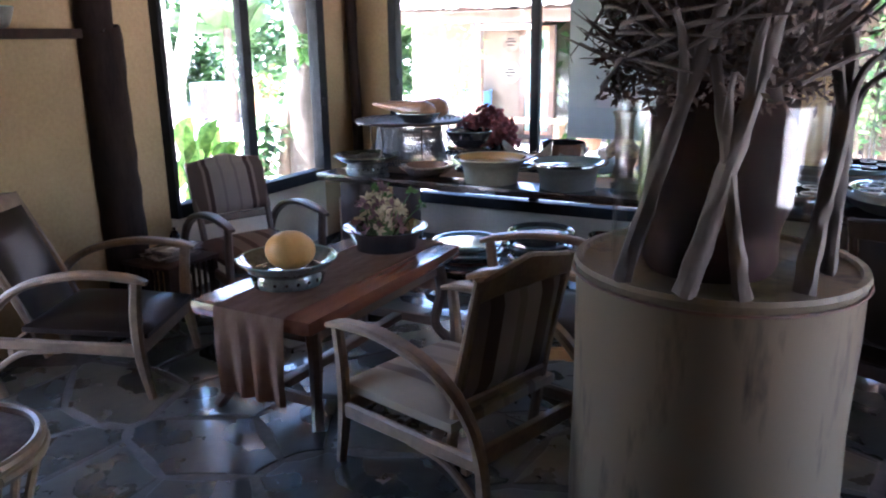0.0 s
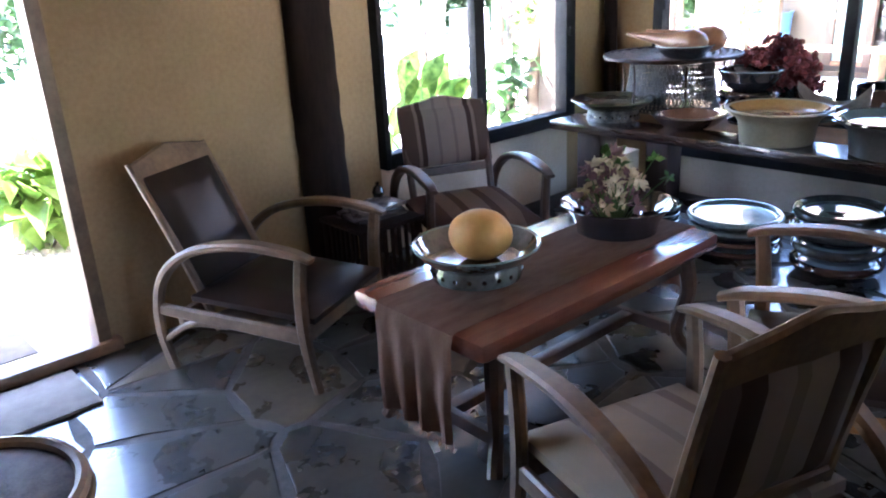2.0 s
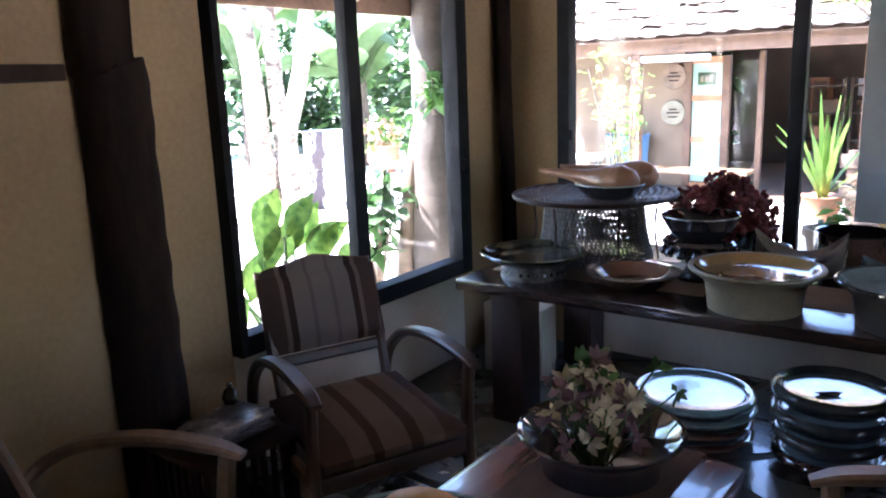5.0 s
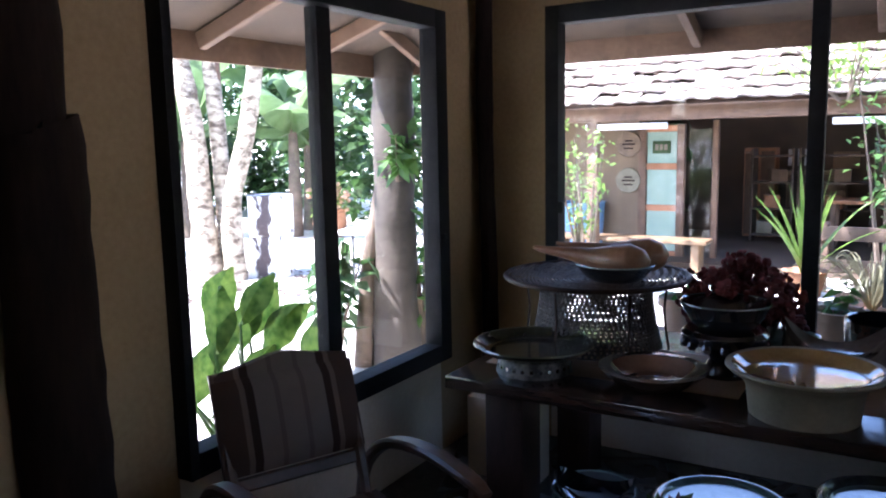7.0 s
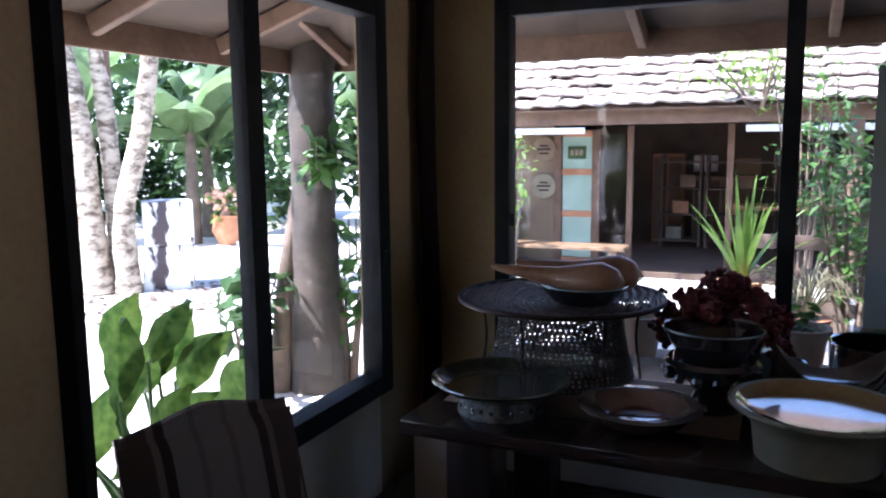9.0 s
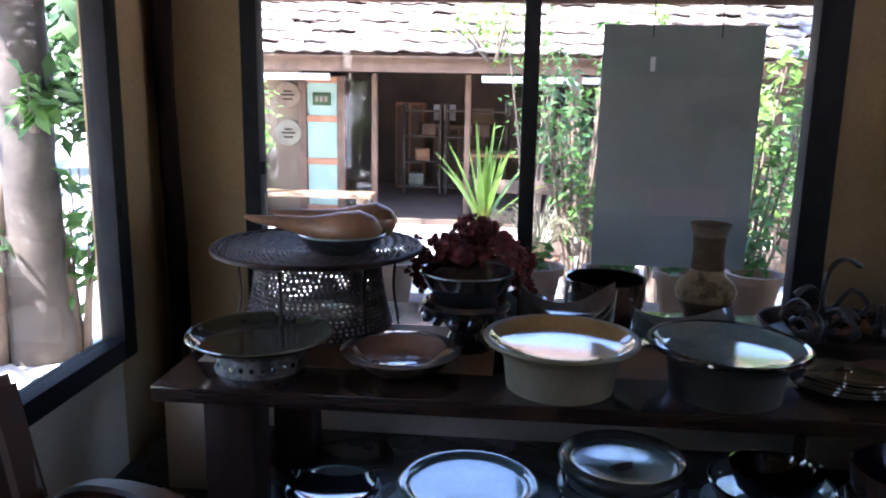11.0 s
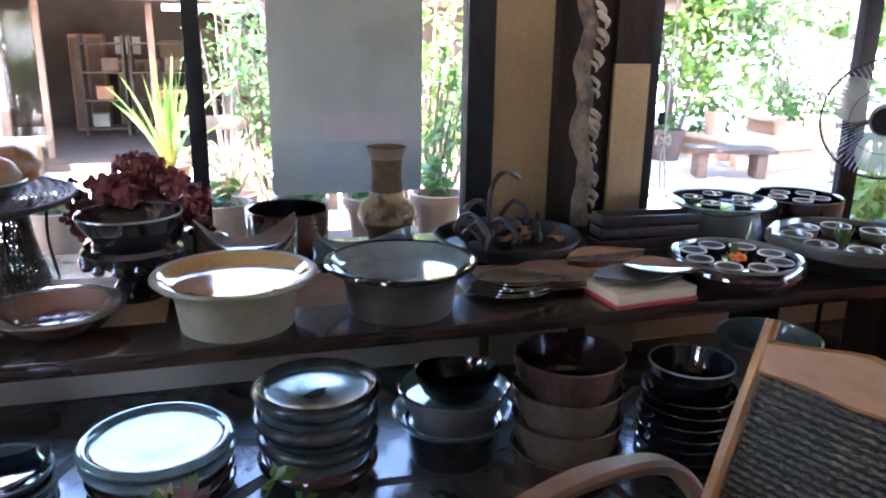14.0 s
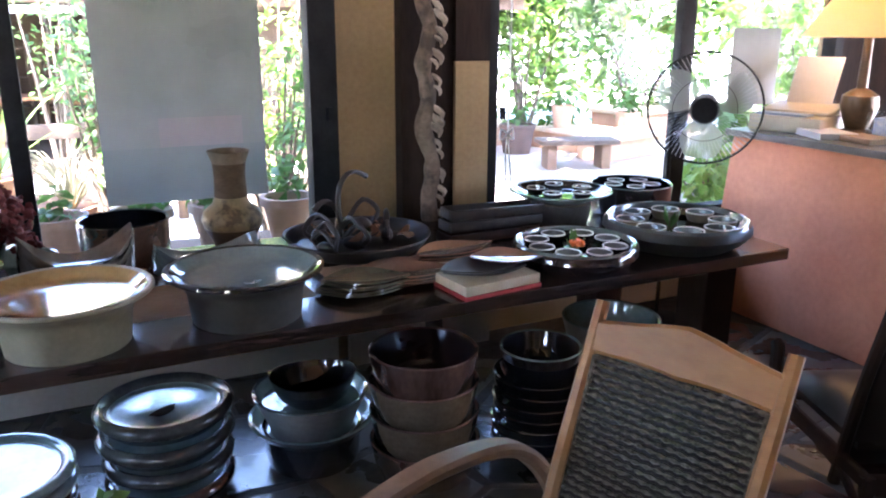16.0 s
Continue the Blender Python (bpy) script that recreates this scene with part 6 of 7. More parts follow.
for i in range(n_):
    a, b, c, d = i, i + 1, n_ + 2 + i, n_ + 1 + i
    o = 2 * (n_ + 1)
    bm.faces.new([bm.verts[q] for q in (a, b, c, d)])
    bm.faces.new([bm.verts[q + o] for q in (d, c, b, a)])
    bm.faces.new([bm.verts[q] for q in (b, a, a + o, b + o)])
tile = bpy.data.meshes.new("roof_tile")
bm.to_mesh(tile)
bm.free()
tile.materials.append(ROOFTILE)
slope = math.atan2(2.98, 5.45)
rnd = random.Random(2)
for r in range(10):
    for c in range(30):
        ob = new("roof_tile", tile)
        ob.parent = hs
        d = r * cs
        ob.matrix_local = pose(-6.5 + c * ts + 0.02 * (r % 3), 11.5 + d * math.cos(slope), 2.05 + d * math.sin(slope) + rnd.uniform(-0.012, 0.012), math.degrees(slope) + rnd.uniform(-3, 3), rnd.uniform(-2, 2), rnd.uniform(-3, 3))
# door with three frosted panes
leaf_ = part("door_frame", block(-4.97, -4.86, 12.95, 13.05, GZ, 1.82, bevel=0.01), OLDWOOD, hs)
part("door_frame", block(-4.42, -4.31, 12.95, 13.05, GZ, 1.82, bevel=0.01), OLDWOOD, hs)
for z0, z1 in ((1.27, 1.72), (0.66, 1.18), (0.0, 0.58)):
    part("door_pane", block(-4.85, -4.43, 12.985, 13.0, z0, z1), GREENGLASS, leaf_, "frosted greenish pane")
for zz in (1.72, 1.18, 0.58, -0.1):
    part("door_rail", block(-4.86, -4.42, 12.965, 13.03, zz, zz + 0.09, bevel=0.006), TERRA, leaf_)
part("side_pane", block(-4.25, -3.95, 13.0, 13.02, GZ, 1.75), GLASS, hs)
part("panel_post", block(-3.93, -3.85, 12.96, 13.04, GZ, 1.86, bevel=0.008), OLDWOOD, hs)
part("panel_post", block(-2.62, -2.54, 12.96, 13.04, GZ, 1.86, bevel=0.008), OLDWOOD, hs)
for k, zz in enumerate((1.55, 1.02)):
    rsn = thing("round_sign", "pale round sign hung on the house wall", "sign", pose(-5.12, 12.96, zz, 90, 0, 0))
    part("disc", lathe([(0, 0.02), (0.18, 0.02), (0.185, 0.01), (0.18, 0), (0, 0)], 32), CREAM if k else TEAK, rsn)
    for q, (bx, by, bw) in enumerate(((0, 0.05, 0.12), (0, 0, 0.2), (0, -0.06, 0.14))):
        part("mark", block(bx - bw / 2, bx + bw / 2, by - 0.012, by + 0.012, 0.0202, 0.023), DARKWOOD, rsn)
sg = thing("small_sign", "small green sign with white letters on the door", "sign", pose(-4.64, 12.96, 1.5))
part("board", block(-0.13, 0.13, 0, 0.015, -0.09, 0.09, bevel=0.003), LEAF_C, sg)
for q in range(3):
    part("mark", block(-0.09 + 0.065 * q, -0.045 + 0.065 * q, -0.004, -0.001, -0.04, 0.04), CREAM, sg)
for x0, x1 in ((-5.35, -4.25), (-2.35, -0.4)):
    tl_ = thing("strip_light", "white fluorescent strip light under the eaves", "strip light", pose(0, 11.83, 1.80))
    part("tube", block(x0, x1, -0.03, 0.03, -0.05, 0.03, bevel=0.012), WHITEPAINT, tl_)
    part("bracket", block((x0 + x1) / 2 - 0.02, (x0 + x1) / 2 + 0.02, -0.01, 0.01, 0.03, 0.06), OLDWOOD, tl_)
bench = thing("bench", "long pale timber bench before the house", "bench", pose(-4.85, 12.1, GZ))
part("seat", block(-1.1, 1.1, -0.2, 0.2, 0.40, 0.45, bevel=0.01), TEAK, bench)
for xx in (-0.95, 0.95):
    part("leg", block(xx - 0.05, xx + 0.05, -0.16, 0.16, 0, 0.40, bevel=0.008), TEAK, bench)
solo("tub", lathe([(0, 0), (0.28, 0), (0.33, 0.85), (0.345, 0.86), (0.32, 0.86), (0.27, 0.03), (0, 0.03)], 28), BLUEP, "blue plastic tub beside the house door", "tub", pose(-5.75, 12.75, GZ))
# shelves in the shaded room
for k, (xx, ww, zz) in enumerate(((-3.45, 0.6, 0.9), (-2.55, 1.0, 0.5), (-1.4, 0.9, 1.1))):
    cb = thing("open_shelf", "brown wooden shelves with stacked goods in shade", "shelf", pose(xx, 15.2, GZ + 0.08))
    for q in range(4):
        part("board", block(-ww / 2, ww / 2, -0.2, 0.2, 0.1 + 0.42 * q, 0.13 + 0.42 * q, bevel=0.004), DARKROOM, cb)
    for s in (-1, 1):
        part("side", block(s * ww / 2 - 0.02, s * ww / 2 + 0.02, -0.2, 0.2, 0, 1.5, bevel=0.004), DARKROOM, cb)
    for q in range(3):
        solo("storage_box", block(-0.12, 0.12, -0.12, 0.12, 0, 0.2, bevel=0.006), (CREAM, TERRA, OLDWOOD)[q], "box of goods on the shaded shelves", "box", pose(xx - 0.1 + 0.08 * q, 15.2, GZ + 0.08 + 0.131 + 0.42 * q, 0, 0, 10 * q), "boxes on shelves")
tbl = thing("work_table", "brown timber table inside the shaded house", "table", pose(-1.9, 14.6, GZ + 0.08))
part("tabletop", block(-0.7, 0.7, -0.35, 0.35, 0.70, 0.75, bevel=0.008), TERRA, tbl)
for sx in (-0.6, 0.6):
    for sy in (-0.28, 0.28):
        part("leg", block(sx - 0.04, sx + 0.04, sy - 0.04, sy + 0.04, 0, 0.70, bevel=0.006), OLDWOOD, tbl)


# ---- planting ----
def leaf_quad(bm, c, u, n, L, W, droop=0.0):
    """A pointed leaf of two bent halves from c along u, facing n."""
    s = u.cross(n).normalized()
    mid = c + u * L * 0.5 - Vector((0, 0, droop * L * 0.2))
    tip = c + u * L - Vector((0, 0, droop * L))
    a, b, t, l, r = bm.verts.new(c), bm.verts.new(mid), bm.verts.new(tip), bm.verts.new(mid + s * W + n * W * 0.3), bm.verts.new(mid - s * W + n * W * 0.3)
    bm.faces.new([a, b, l]), bm.faces.new([b, t, l]), bm.faces.new([a, r, b]), bm.faces.new([b, r, t])


def scatter(bm, rnd, centres, n, size):
    for _ in range(n):
        c, r = rnd.choice(centres)
        p = Vector(c) + Vector((rnd.gauss(0, 1), rnd.gauss(0, 1), rnd.gauss(0, 1))).normalized() * r * rnd.uniform(0.35, 1.05)
        u = Vector((rnd.gauss(0, 1), rnd.gauss(0, 1), rnd.gauss(-0.1, 0.6))).normalized()
        nn = (Vector((rnd.gauss(0, 0.6), rnd.gauss(0, 0.6), 1)))
        nn = (nn - u * nn.dot(u)).normalized()
        L = size * rnd.uniform(0.6, 1.4)
        leaf_quad(bm, p, u, nn, L, L * 0.24, 0.15)


def bush(name, label, x, y, z0, w, h, n, size, mat, seed, stems=6, cat="shrub", group=""):
    rnd = random.Random(seed)
    b = thing(name, label, cat, pose(x, y, z0), group)
    bm, bl = bmesh.new(), bmesh.new()
    centres = []
    for k in range(stems):
        a, r = rnd.uniform(0, 6.28), w * rnd.uniform(0.25, 0.95)
        top = (r * math.cos(a), r * math.sin(a), h * rnd.uniform(0.55, 1.0))
        tube(bm, [(0.08 * w * math.cos(a), 0.08 * w * math.sin(a), 0), (top[0] * 0.5, top[1] * 0.4, top[2] * 0.5), top], [0.02 + h * 0.006, 0.014, 0.005], seg=5, n=3, rough=0.2)
        for f in (0.35, 0.6, 0.8, 1.0):
            centres.append(((top[0] * f, top[1] * f, top[2] * (0.25 + 0.75 * f)), w * rnd.uniform(0.2, 0.42)))
    scatter(bl, rnd, centres, n, size)
    part("branches", bm, BARKD, b)
    part("leaves", bl, mat, b)
    return b


def tree(label, x, y, pts, rads, crown, seed, mat=LEAF_A, bark=BARK, n=900, size=0.22):
    rnd = random.Random(seed)
    t = thing("tree", label, "tree", pose(x, y, GZ))
    bm = bmesh.new()
    tube(bm, pts, rads, seg=14, n=8, rough=0.18)
    part("trunk", bm, bark, t)
    if crown:
        bm, bl, cen = bmesh.new(), bmesh.new(), []
        top = Vector(pts[-1])
        for k in range(8):
            a = 0.785 * k + rnd.uniform(-0.3, 0.3)
            e = top + Vector((crown * math.cos(a), crown * math.sin(a), rnd.uniform(0.2, 1.2)))
            tube(bm, [top - Vector((0, 0, 0.3)), (top + e) / 2 + Vector((0, 0, 0.3)), e], [rads[-1] * 0.6, rads[-1] * 0.35, 0.02], seg=6, n=3)
            cen += [(tuple(e), crown * 0.45), (tuple((top + e) / 2 + Vector((0, 0, 0.4))), crown * 0.4)]
        scatter(bl, rnd, cen, n, size)
        part("limbs", bm, bark, t)
        part("crown", bl, mat, t)
    return t


tree("pale mottled tree trunk in the courtyard", -9.58, 8.93, [(0, 0, 0), (-0.12, 0.0, 1.0), (-0.2, 0.0, 2.2), (-0.55, 0.0, 3.6), (-0.8, 0, 5)], [0.19, 0.16, 0.14, 0.12, 0.1], 1.6, 31, n=110)
tree("slim forked tree trunk in the courtyard", -9.46, 9.2, [(0, 0, 0), (-0.12, 0.05, 0.9), (-0.25, 0.1, 2.2), (-0.4, 0.1, 3.6), (-0.5, 0, 5)], [0.15, 0.12, 0.11, 0.1, 0.08], 1.6, 32, n=110)
tree("leaning pale tree trunk in the courtyard", -9.28, 9.09, [(0, 0, 0), (0.0, 0.0, 1.0), (0.28, 0.1, 2.1), (0.5, 0.15, 3.4), (0.8, 0, 5)], [0.16, 0.125, 0.115, 0.1, 0.08], 1.6, 33, n=110)
solo("timber_post", lathe([(0, 0), (0.09, 0), (0.085, 3.0), (0, 3.0)], 12), OLDWOOD, "weathered timber post among the tree trunks", "post", pose(-9.75, 9.35, GZ))
tree("grey ringed palm trunk outside the window", -5.02, 6.78, [(0, 0, 0), (0, 0, 0.9), (0.02, 0, 2.2), (0, 0, 4.2), (0.05, 0, 5.5)], [0.2, 0.17, 0.16, 0.15, 0.14], 2.2, 34, LEAF_C, PALMBARK)
tree("slim dark leaning trunk outside the window", -5.25, 6.62, [(0, 0, 0), (0.06, 0.05, 0.9), (0.28, 0.2, 2.1), (0.7, 0.3, 3.6), (0.9, 0.3, 4.6)], [0.08, 0.06, 0.055, 0.05, 0.04], 1.2, 35, LEAF_C, BARKD, 300)
tree("shade tree standing beside the courtyard", -16.0, 8.0, [(0, 0, 0), (0.1, 0, 1.5), (0, 0.1, 3.2), (0.1, 0, 4.5)], [0.24, 0.2, 0.16, 0.14], 2.6, 36, LEAF_B, BARK, 1300, 0.3)

# Crown stays out of view; it is added to keep sun off the terrace.
tree("leaning tree with an added unseen crown shading the terrace", 5.85, 10.2, [(0, 0, 0), (-0.15, -0.1, 1.5), (-0.6, -0.45, 3.2), (-1.7, -1.2, 4.8), (-2.9, -2.0, 5.6)], [0.14, 0.11, 0.1, 0.09, 0.07], 3.0, 37, LEAF_C, BARK, 3600, 0.42)

# broad-leaved pot plant under the west window
dp = thing("dumb_cane", "broad-leaved variegated plant growing outside the window", "plant", pose(-4.05, 4.2, GZ))
rnd = random.Random(8)
bm, leaves = bmesh.new(), []
spec = [(-0.26, 0.92, 0.34, 75), (-0.14, 0.98, 0.36, 60), (0.02, 0.85, 0.34, 78), (0.12, 0.80, 0.36, 50), (0.26, 0.72, 0.38, 28), (0.28, 0.60, 0.36, 12), (-0.12, 0.70, 0.30, 50), (0.05, 0.66, 0.30, 40), (-0.25, 0.62, 0.3, 30), (0.15, 0.55, 0.3, 15), (-0.05, 1.0, 0.3, 66), (-0.32, 0.78, 0.3, 100), (-0.30, 0.70, 0.34, 62), (-0.2, 0.82, 0.32, 80), (0.08, 0.9, 0.34, 58), (0.2, 0.84, 0.33, 42), (-0.38, 0.6, 0.3, 110), (-0.1, 0.52, 0.3, 25)]
for k, (dy, z, L, ang) in enumerate(spec):
    base = Vector((rnd.uniform(-0.08, 0.08), dy * 0.25, 0.15))
    z += 0.01
    L *= 1.2
    root = Vector((rnd.uniform(-0.12, 0.1), dy, z))
    tube(bm, [base, (base + root) / 2 + Vector((0, 0, 0.08)), root], [0.014, 0.011, 0.006], seg=6, n=3)
    u = Vector((rnd.uniform(-0.25, 0.25), math.cos(radians(ang)), math.sin(radians(ang)))).normalized()
    nn = Vector((1, 0, 0.35))
    nn = (nn - u * nn.dot(u)).normalized()
    s = u.cross(nn)
    lb = bmesh.new()
    g = []
    for i in range(11):
        t = i / 10
        w = 0.072 * L / 0.34 * math.sin(math.pi * t ** 0.78) ** 1.3 + 0.002
        c = root + u * L * t - Vector((0, 0, 0.10 * t * t * L / 0.34))
        g.append([lb.verts.new(c + s * w * q + nn * (0.028 * abs(q) + 0.004 * math.sin(i * 2.2) * abs(q))) for q in (-1, -0.5, 0, 0.5, 1)])
    for i in range(10):
        for j in range(4):
            lb.faces.new([g[i][j], g[i + 1][j], g[i + 1][j + 1], g[i][j + 1]])
    part("leaf", lb, LEAF_V, dp)
part("stalks", bm, LEAF_A, dp)
part("pot", lathe([(0, 0), (0.16, 0), (0.2, 0.24), (0.215, 0.25), (0.19, 0.25), (0.17, 0.2), (0, 0.2)], 28), TERRA, dp)

# painted blocks, clay pot, metal tables
PAINTED = material("painted_pale_block", (0.05, 0.035, 0.035), (0.66, 0.66, 0.62), 3.0, 0.7, bump=0.05, fine=9, stretch=(1, 1, 0.5), contrast=(0.475, 0.505))
for k, zz in enumerate((0, 0.56)):
    solo("painted_block", block(-0.3, 0.3, -0.3, 0.3, 0, 0.555, bevel=0.012), PAINTED, "pale block painted with dark figures" if k else "lower pale block painted with dark strokes", "block", pose(-9.15, 9.66, GZ + zz, 0, 0, 40 + 6 * k), "painted blocks")
SALMON_BLOOM = material("pale_orange_blooms", (0.50, 0.24, 0.14), (0.70, 0.45, 0.32), 12, 0.7)
fp = thing("flower_pot", "orange clay pot with flowering plant", "flower pot", pose(-11.2, 13.4, GZ))
part("pot", lathe([(0, 0), (0.22, 0), (0.34, 0.25), (0.3, 0.5), (0.33, 0.55), (0.28, 0.55), (0.26, 0.4), (0, 0.4)], 28), TERRA, fp)
bl = bmesh.new()
scatter(bl, random.Random(5), [((0, 0, 0.8), 0.4)], 120, 0.2)
part("leaves", bl, LEAF_B, fp)
bl = bmesh.new()
clump(bl, random.Random(6), 0, 0, 0.74, 0.42, 60, 0.06)
part("blooms", bl, SALMON_BLOOM, fp, "pale orange blooms")
METAL = material("dark_painted_metal", (0.03, 0.03, 0.032), (0.07, 0.07, 0.07), 8, 0.5)
for tx, ty in ((-7.2, 9.6), (-7.6, 12.6), (-5.9, 10.9)):
    mt = thing("garden_table", "metal-legged garden table in the courtyard", "table", pose(tx, ty, GZ, 0, 0, 20), "garden tables")
    part("tabletop", block(-0.55, 0.55, -0.35, 0.35, 0.68, 0.71, bevel=0.006), CONCRETE, mt)
    for sx in (-0.48, 0.48):
        for sy in (-0.3, 0.3):
            part("leg", block(sx - 0.015, sx + 0.015, sy - 0.015, sy + 0.015, 0, 0.68), METAL, mt)

# banana plants
for k, (bx, by, s) in enumerate(((-12.4, 14.2, 1.0), (-11.9, 13.2, 1.15), (-13.8, 12.2, 1.1), (-9.2, 15.8, 1.0))):
    rnd = random.Random(60 + k)
    bp = thing("banana_plant", "tall banana plant with broad arching leaves", "banana plant", pose(bx, by, GZ), "banana plants")
    bm = bmesh.new()
    tube(bm, [(0, 0, 0), (0.03, 0, 1.0 * s), (0, 0.03, 1.9 * s)], [0.15, 0.12, 0.08], seg=10, n=4)
    part("stem", bm, BARKD, bp)
    for q in range(8):
        a = 0.785 * q + rnd.uniform(-0.3, 0.3)
        up, out = rnd.uniform(0.1, 1.7) * s, rnd.uniform(0.8, 1.7) * s
        lb, g = bmesh.new(), []
        for i in range(13):
            t = i / 12
            c = Vector((math.cos(a) * out * t, math.sin(a) * out * t, 1.8 * s + up * math.sin(math.pi * t * 0.75)))
            sd = Vector((-math.sin(a), math.cos(a), 0))
            w = 0.40 * s * math.sin(math.pi * min(t * 0.95 + 0.05, 1)) + 0.01
            g.append([lb.verts.new(c + sd * w * e - Vector((0, 0, abs(e) * w * 0.5 + rnd.uniform(0, 0.04)))) for e in (-1, -0.5, 0, 0.5, 1)])
        for i in range(12):
            for j in range(4):
                lb.faces.new([g[i][j], g[i + 1][j], g[i + 1][j + 1], g[i][j + 1]])
        part("leaf", lb, BANANA, bp)

# shrubs near the west window, round the palm
bush("shrub", "spiky dark shrub at the foot of a palm", -5.35, 6.35, GZ, 0.3, 1.2, 90, 0.2, LEAF_C, 71, 5)
bush("shrub", "low green shrub beside the palm trunk", -4.85, 6.95, GZ, 0.35, 1.5, 90, 0.16, LEAF_A, 72, 6)
for k, (bx, by) in enumerate(((-4.9, 0.2), (-5.6, 1.0), (-6.1, 2.2), (-5.4, -0.6), (-6.6, 1.2))):
    bush("shrub", "bright green leafy plant beside the doorway", bx, by, GZ, 0.45, 0.75, 240, 0.34, LEAF_B, 80 + k, 8, group="plants by the doorway")
bush("fern", "tuft of green fern growing on the palm trunk", -4.86, 6.62, 1.35, 0.16, 0.35, 60, 0.16, LEAF_A, 78, 4, "fern")
# pots on a bench under the north window
pbn = thing("bench", "low timber plant bench under the window", "bench", pose(-1.5, 6.25, GZ))
part("seat", block(-1.6, 1.3, -0.22, 0.22, 0.58, 0.63, bevel=0.008), OLDWOOD, pbn)
for xx in (-1.45, 0.0, 1.15):
    part("leg", block(xx - 0.05, xx + 0.05, -0.18, 0.18, 0, 0.58, bevel=0.006), OLDWOOD, pbn)
pots = []
for k, px in enumerate((-1.80, -1.40, -1.02, -0.64, -2.6)):
    pt = thing("flower_pot", "pale clay flower pot with a small plant", "flower pot", pose(px, 6.25, GZ + 0.631), "pots under the window")
    part("pot", lathe([(0, 0), (0.10, 0), (0.135, 0.19), (0.155, 0.195), (0.155, 0.24), (0.13, 0.24), (0.12, 0.19), (0, 0.19)], 24), material("pale_clay", (0.28, 0.19, 0.14), (0.42, 0.31, 0.245), 6, 0.85) if k == 0 else bpy.data.materials["pale_clay"], pt)
    bl = bmesh.new()
    scatter(bl, random.Random(40 + k), [((0, 0, 0.30), 0.12)], 26, 0.10)
    part("leaves", bl, LEAF_A, pt)
# spiky plant on a white jar
spk = thing("spiky_plant", "long-leaved spiky plant in a clay pot", "plant", pose(-2.16, 8.0, GZ))
part("stand", lathe([(0, 0), (0.24, 0), (0.27, 0.3), (0.2, 0.55), (0.21, 0.6), (0, 0.6)], 28), WHITEPAINT, spk)
part("pot", lathe([(0, 0.6), (0.11, 0.6), (0.15, 0.78), (0.165, 0.79), (0.14, 0.79), (0, 0.76)], 24), TERRA, spk)
rnd = random.Random(77)
bm = bmesh.new()
for k in range(22):
    a = rnd.uniform(0, 6.28)
    L, out = rnd.uniform(0.5, 0.92), rnd.uniform(0.08, 0.48)
    prev = None
    for i in range(8):
        t = i / 7
        c = Vector((math.cos(a) * out * t, math.sin(a) * out * t, 0.76 + L * (t - 0.30 * t * t * (out / 0.4))))
        sd = Vector((-math.sin(a), math.cos(a), 0)) * 0.036 * (1 - t) ** 0.6
        row = [bm.verts.new(c - sd), bm.verts.new(c + Vector((0, 0, -0.008))), bm.verts.new(c + sd)]
        if prev:
            for j in range(2):
                bm.faces.new([prev[j], prev[j + 1], row[j + 1], row[j]])
        prev = row
part("leaves", bm, LEAF_B, spk)
# pale arching grass beside the spiky plant
gr = thing("grass_tuft", "pale arching grass growing beside the spiky plant", "grass", pose(-1.72, 8.2, GZ))
rnd = random.Random(91)
part("pot", lathe([(0, 0), (0.12, 0), (0.17, 0.5), (0.18, 0.51), (0.15, 0.51), (0, 0.47)], 24), TERRA, gr)
bm = bmesh.new()
for k in range(80):
    a, L, out = rnd.uniform(0, 6.28), rnd.uniform(0.4, 0.75), rnd.uniform(0.25, 0.65)
    tube(bm, [(math.cos(a) * out * t, math.sin(a) * out * t, 0.46 + L * (1.9 * t - 1.5 * t * t)) for t in (0, 0.3, 0.6, 0.85, 1)], [0.005, 0.005, 0.004, 0.003, 0.001], seg=3, n=2)
part("blades", bm, DRYGRASS, gr)
# dark timber rail fence behind the pots
fence = thing("fence", "low dark timber rail fence behind the shrubs", "fence", pose(-0.9, 9.7, GZ))
for k in range(5):
    part("post", block(-1.3 + 0.72 * k - 0.045, -1.3 + 0.72 * k + 0.045, -0.045, 0.045, 0, 0.98, bevel=0.008), OLDWOOD, fence)
for zz in (0.22, 0.52, 0.82):
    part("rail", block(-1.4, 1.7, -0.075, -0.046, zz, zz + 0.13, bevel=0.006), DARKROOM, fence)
# climbing shrubs between the houses
for k, (bx, by, w, h, n, sz, mt) in enumerate(((-1.42, 8.1, 0.38, 2.3, 240, 0.12, LEAF_A), (-0.75, 8.3, 0.45, 2.4, 420, 0.12, LEAF_B), (-1.15, 9.2, 0.6, 2.2, 420, 0.13, LEAF_C), (-0.3, 8.0, 0.5, 2.3, 420, 0.12, LEAF_B), (-0.45, 7.3, 0.35, 1.7, 260, 0.11, LEAF_A),
                                               (-4.75, 10.3, 0.5, 2.0, 240, 0.12, LEAF_B), (0.5, 9.4, 0.7, 2.2, 420, 0.13, LEAF_A), (-1.7, 10.9, 0.6, 2.7, 240, 0.12, LEAF_A))):
    bush("shrub", "open leafy shrub with thin pale branches", bx, by, GZ, w, h, int(n * 1.25), sz * 0.8, mt, 100 + k, 9)
# twiggy growth hanging on the roof edge
bush("creeper", "leafy creeper straggling over the roof edge", -2.2, 11.6, 2.0, 0.9, 0.7, 280, 0.10, LEAF_B, 121, 12, "creeper")
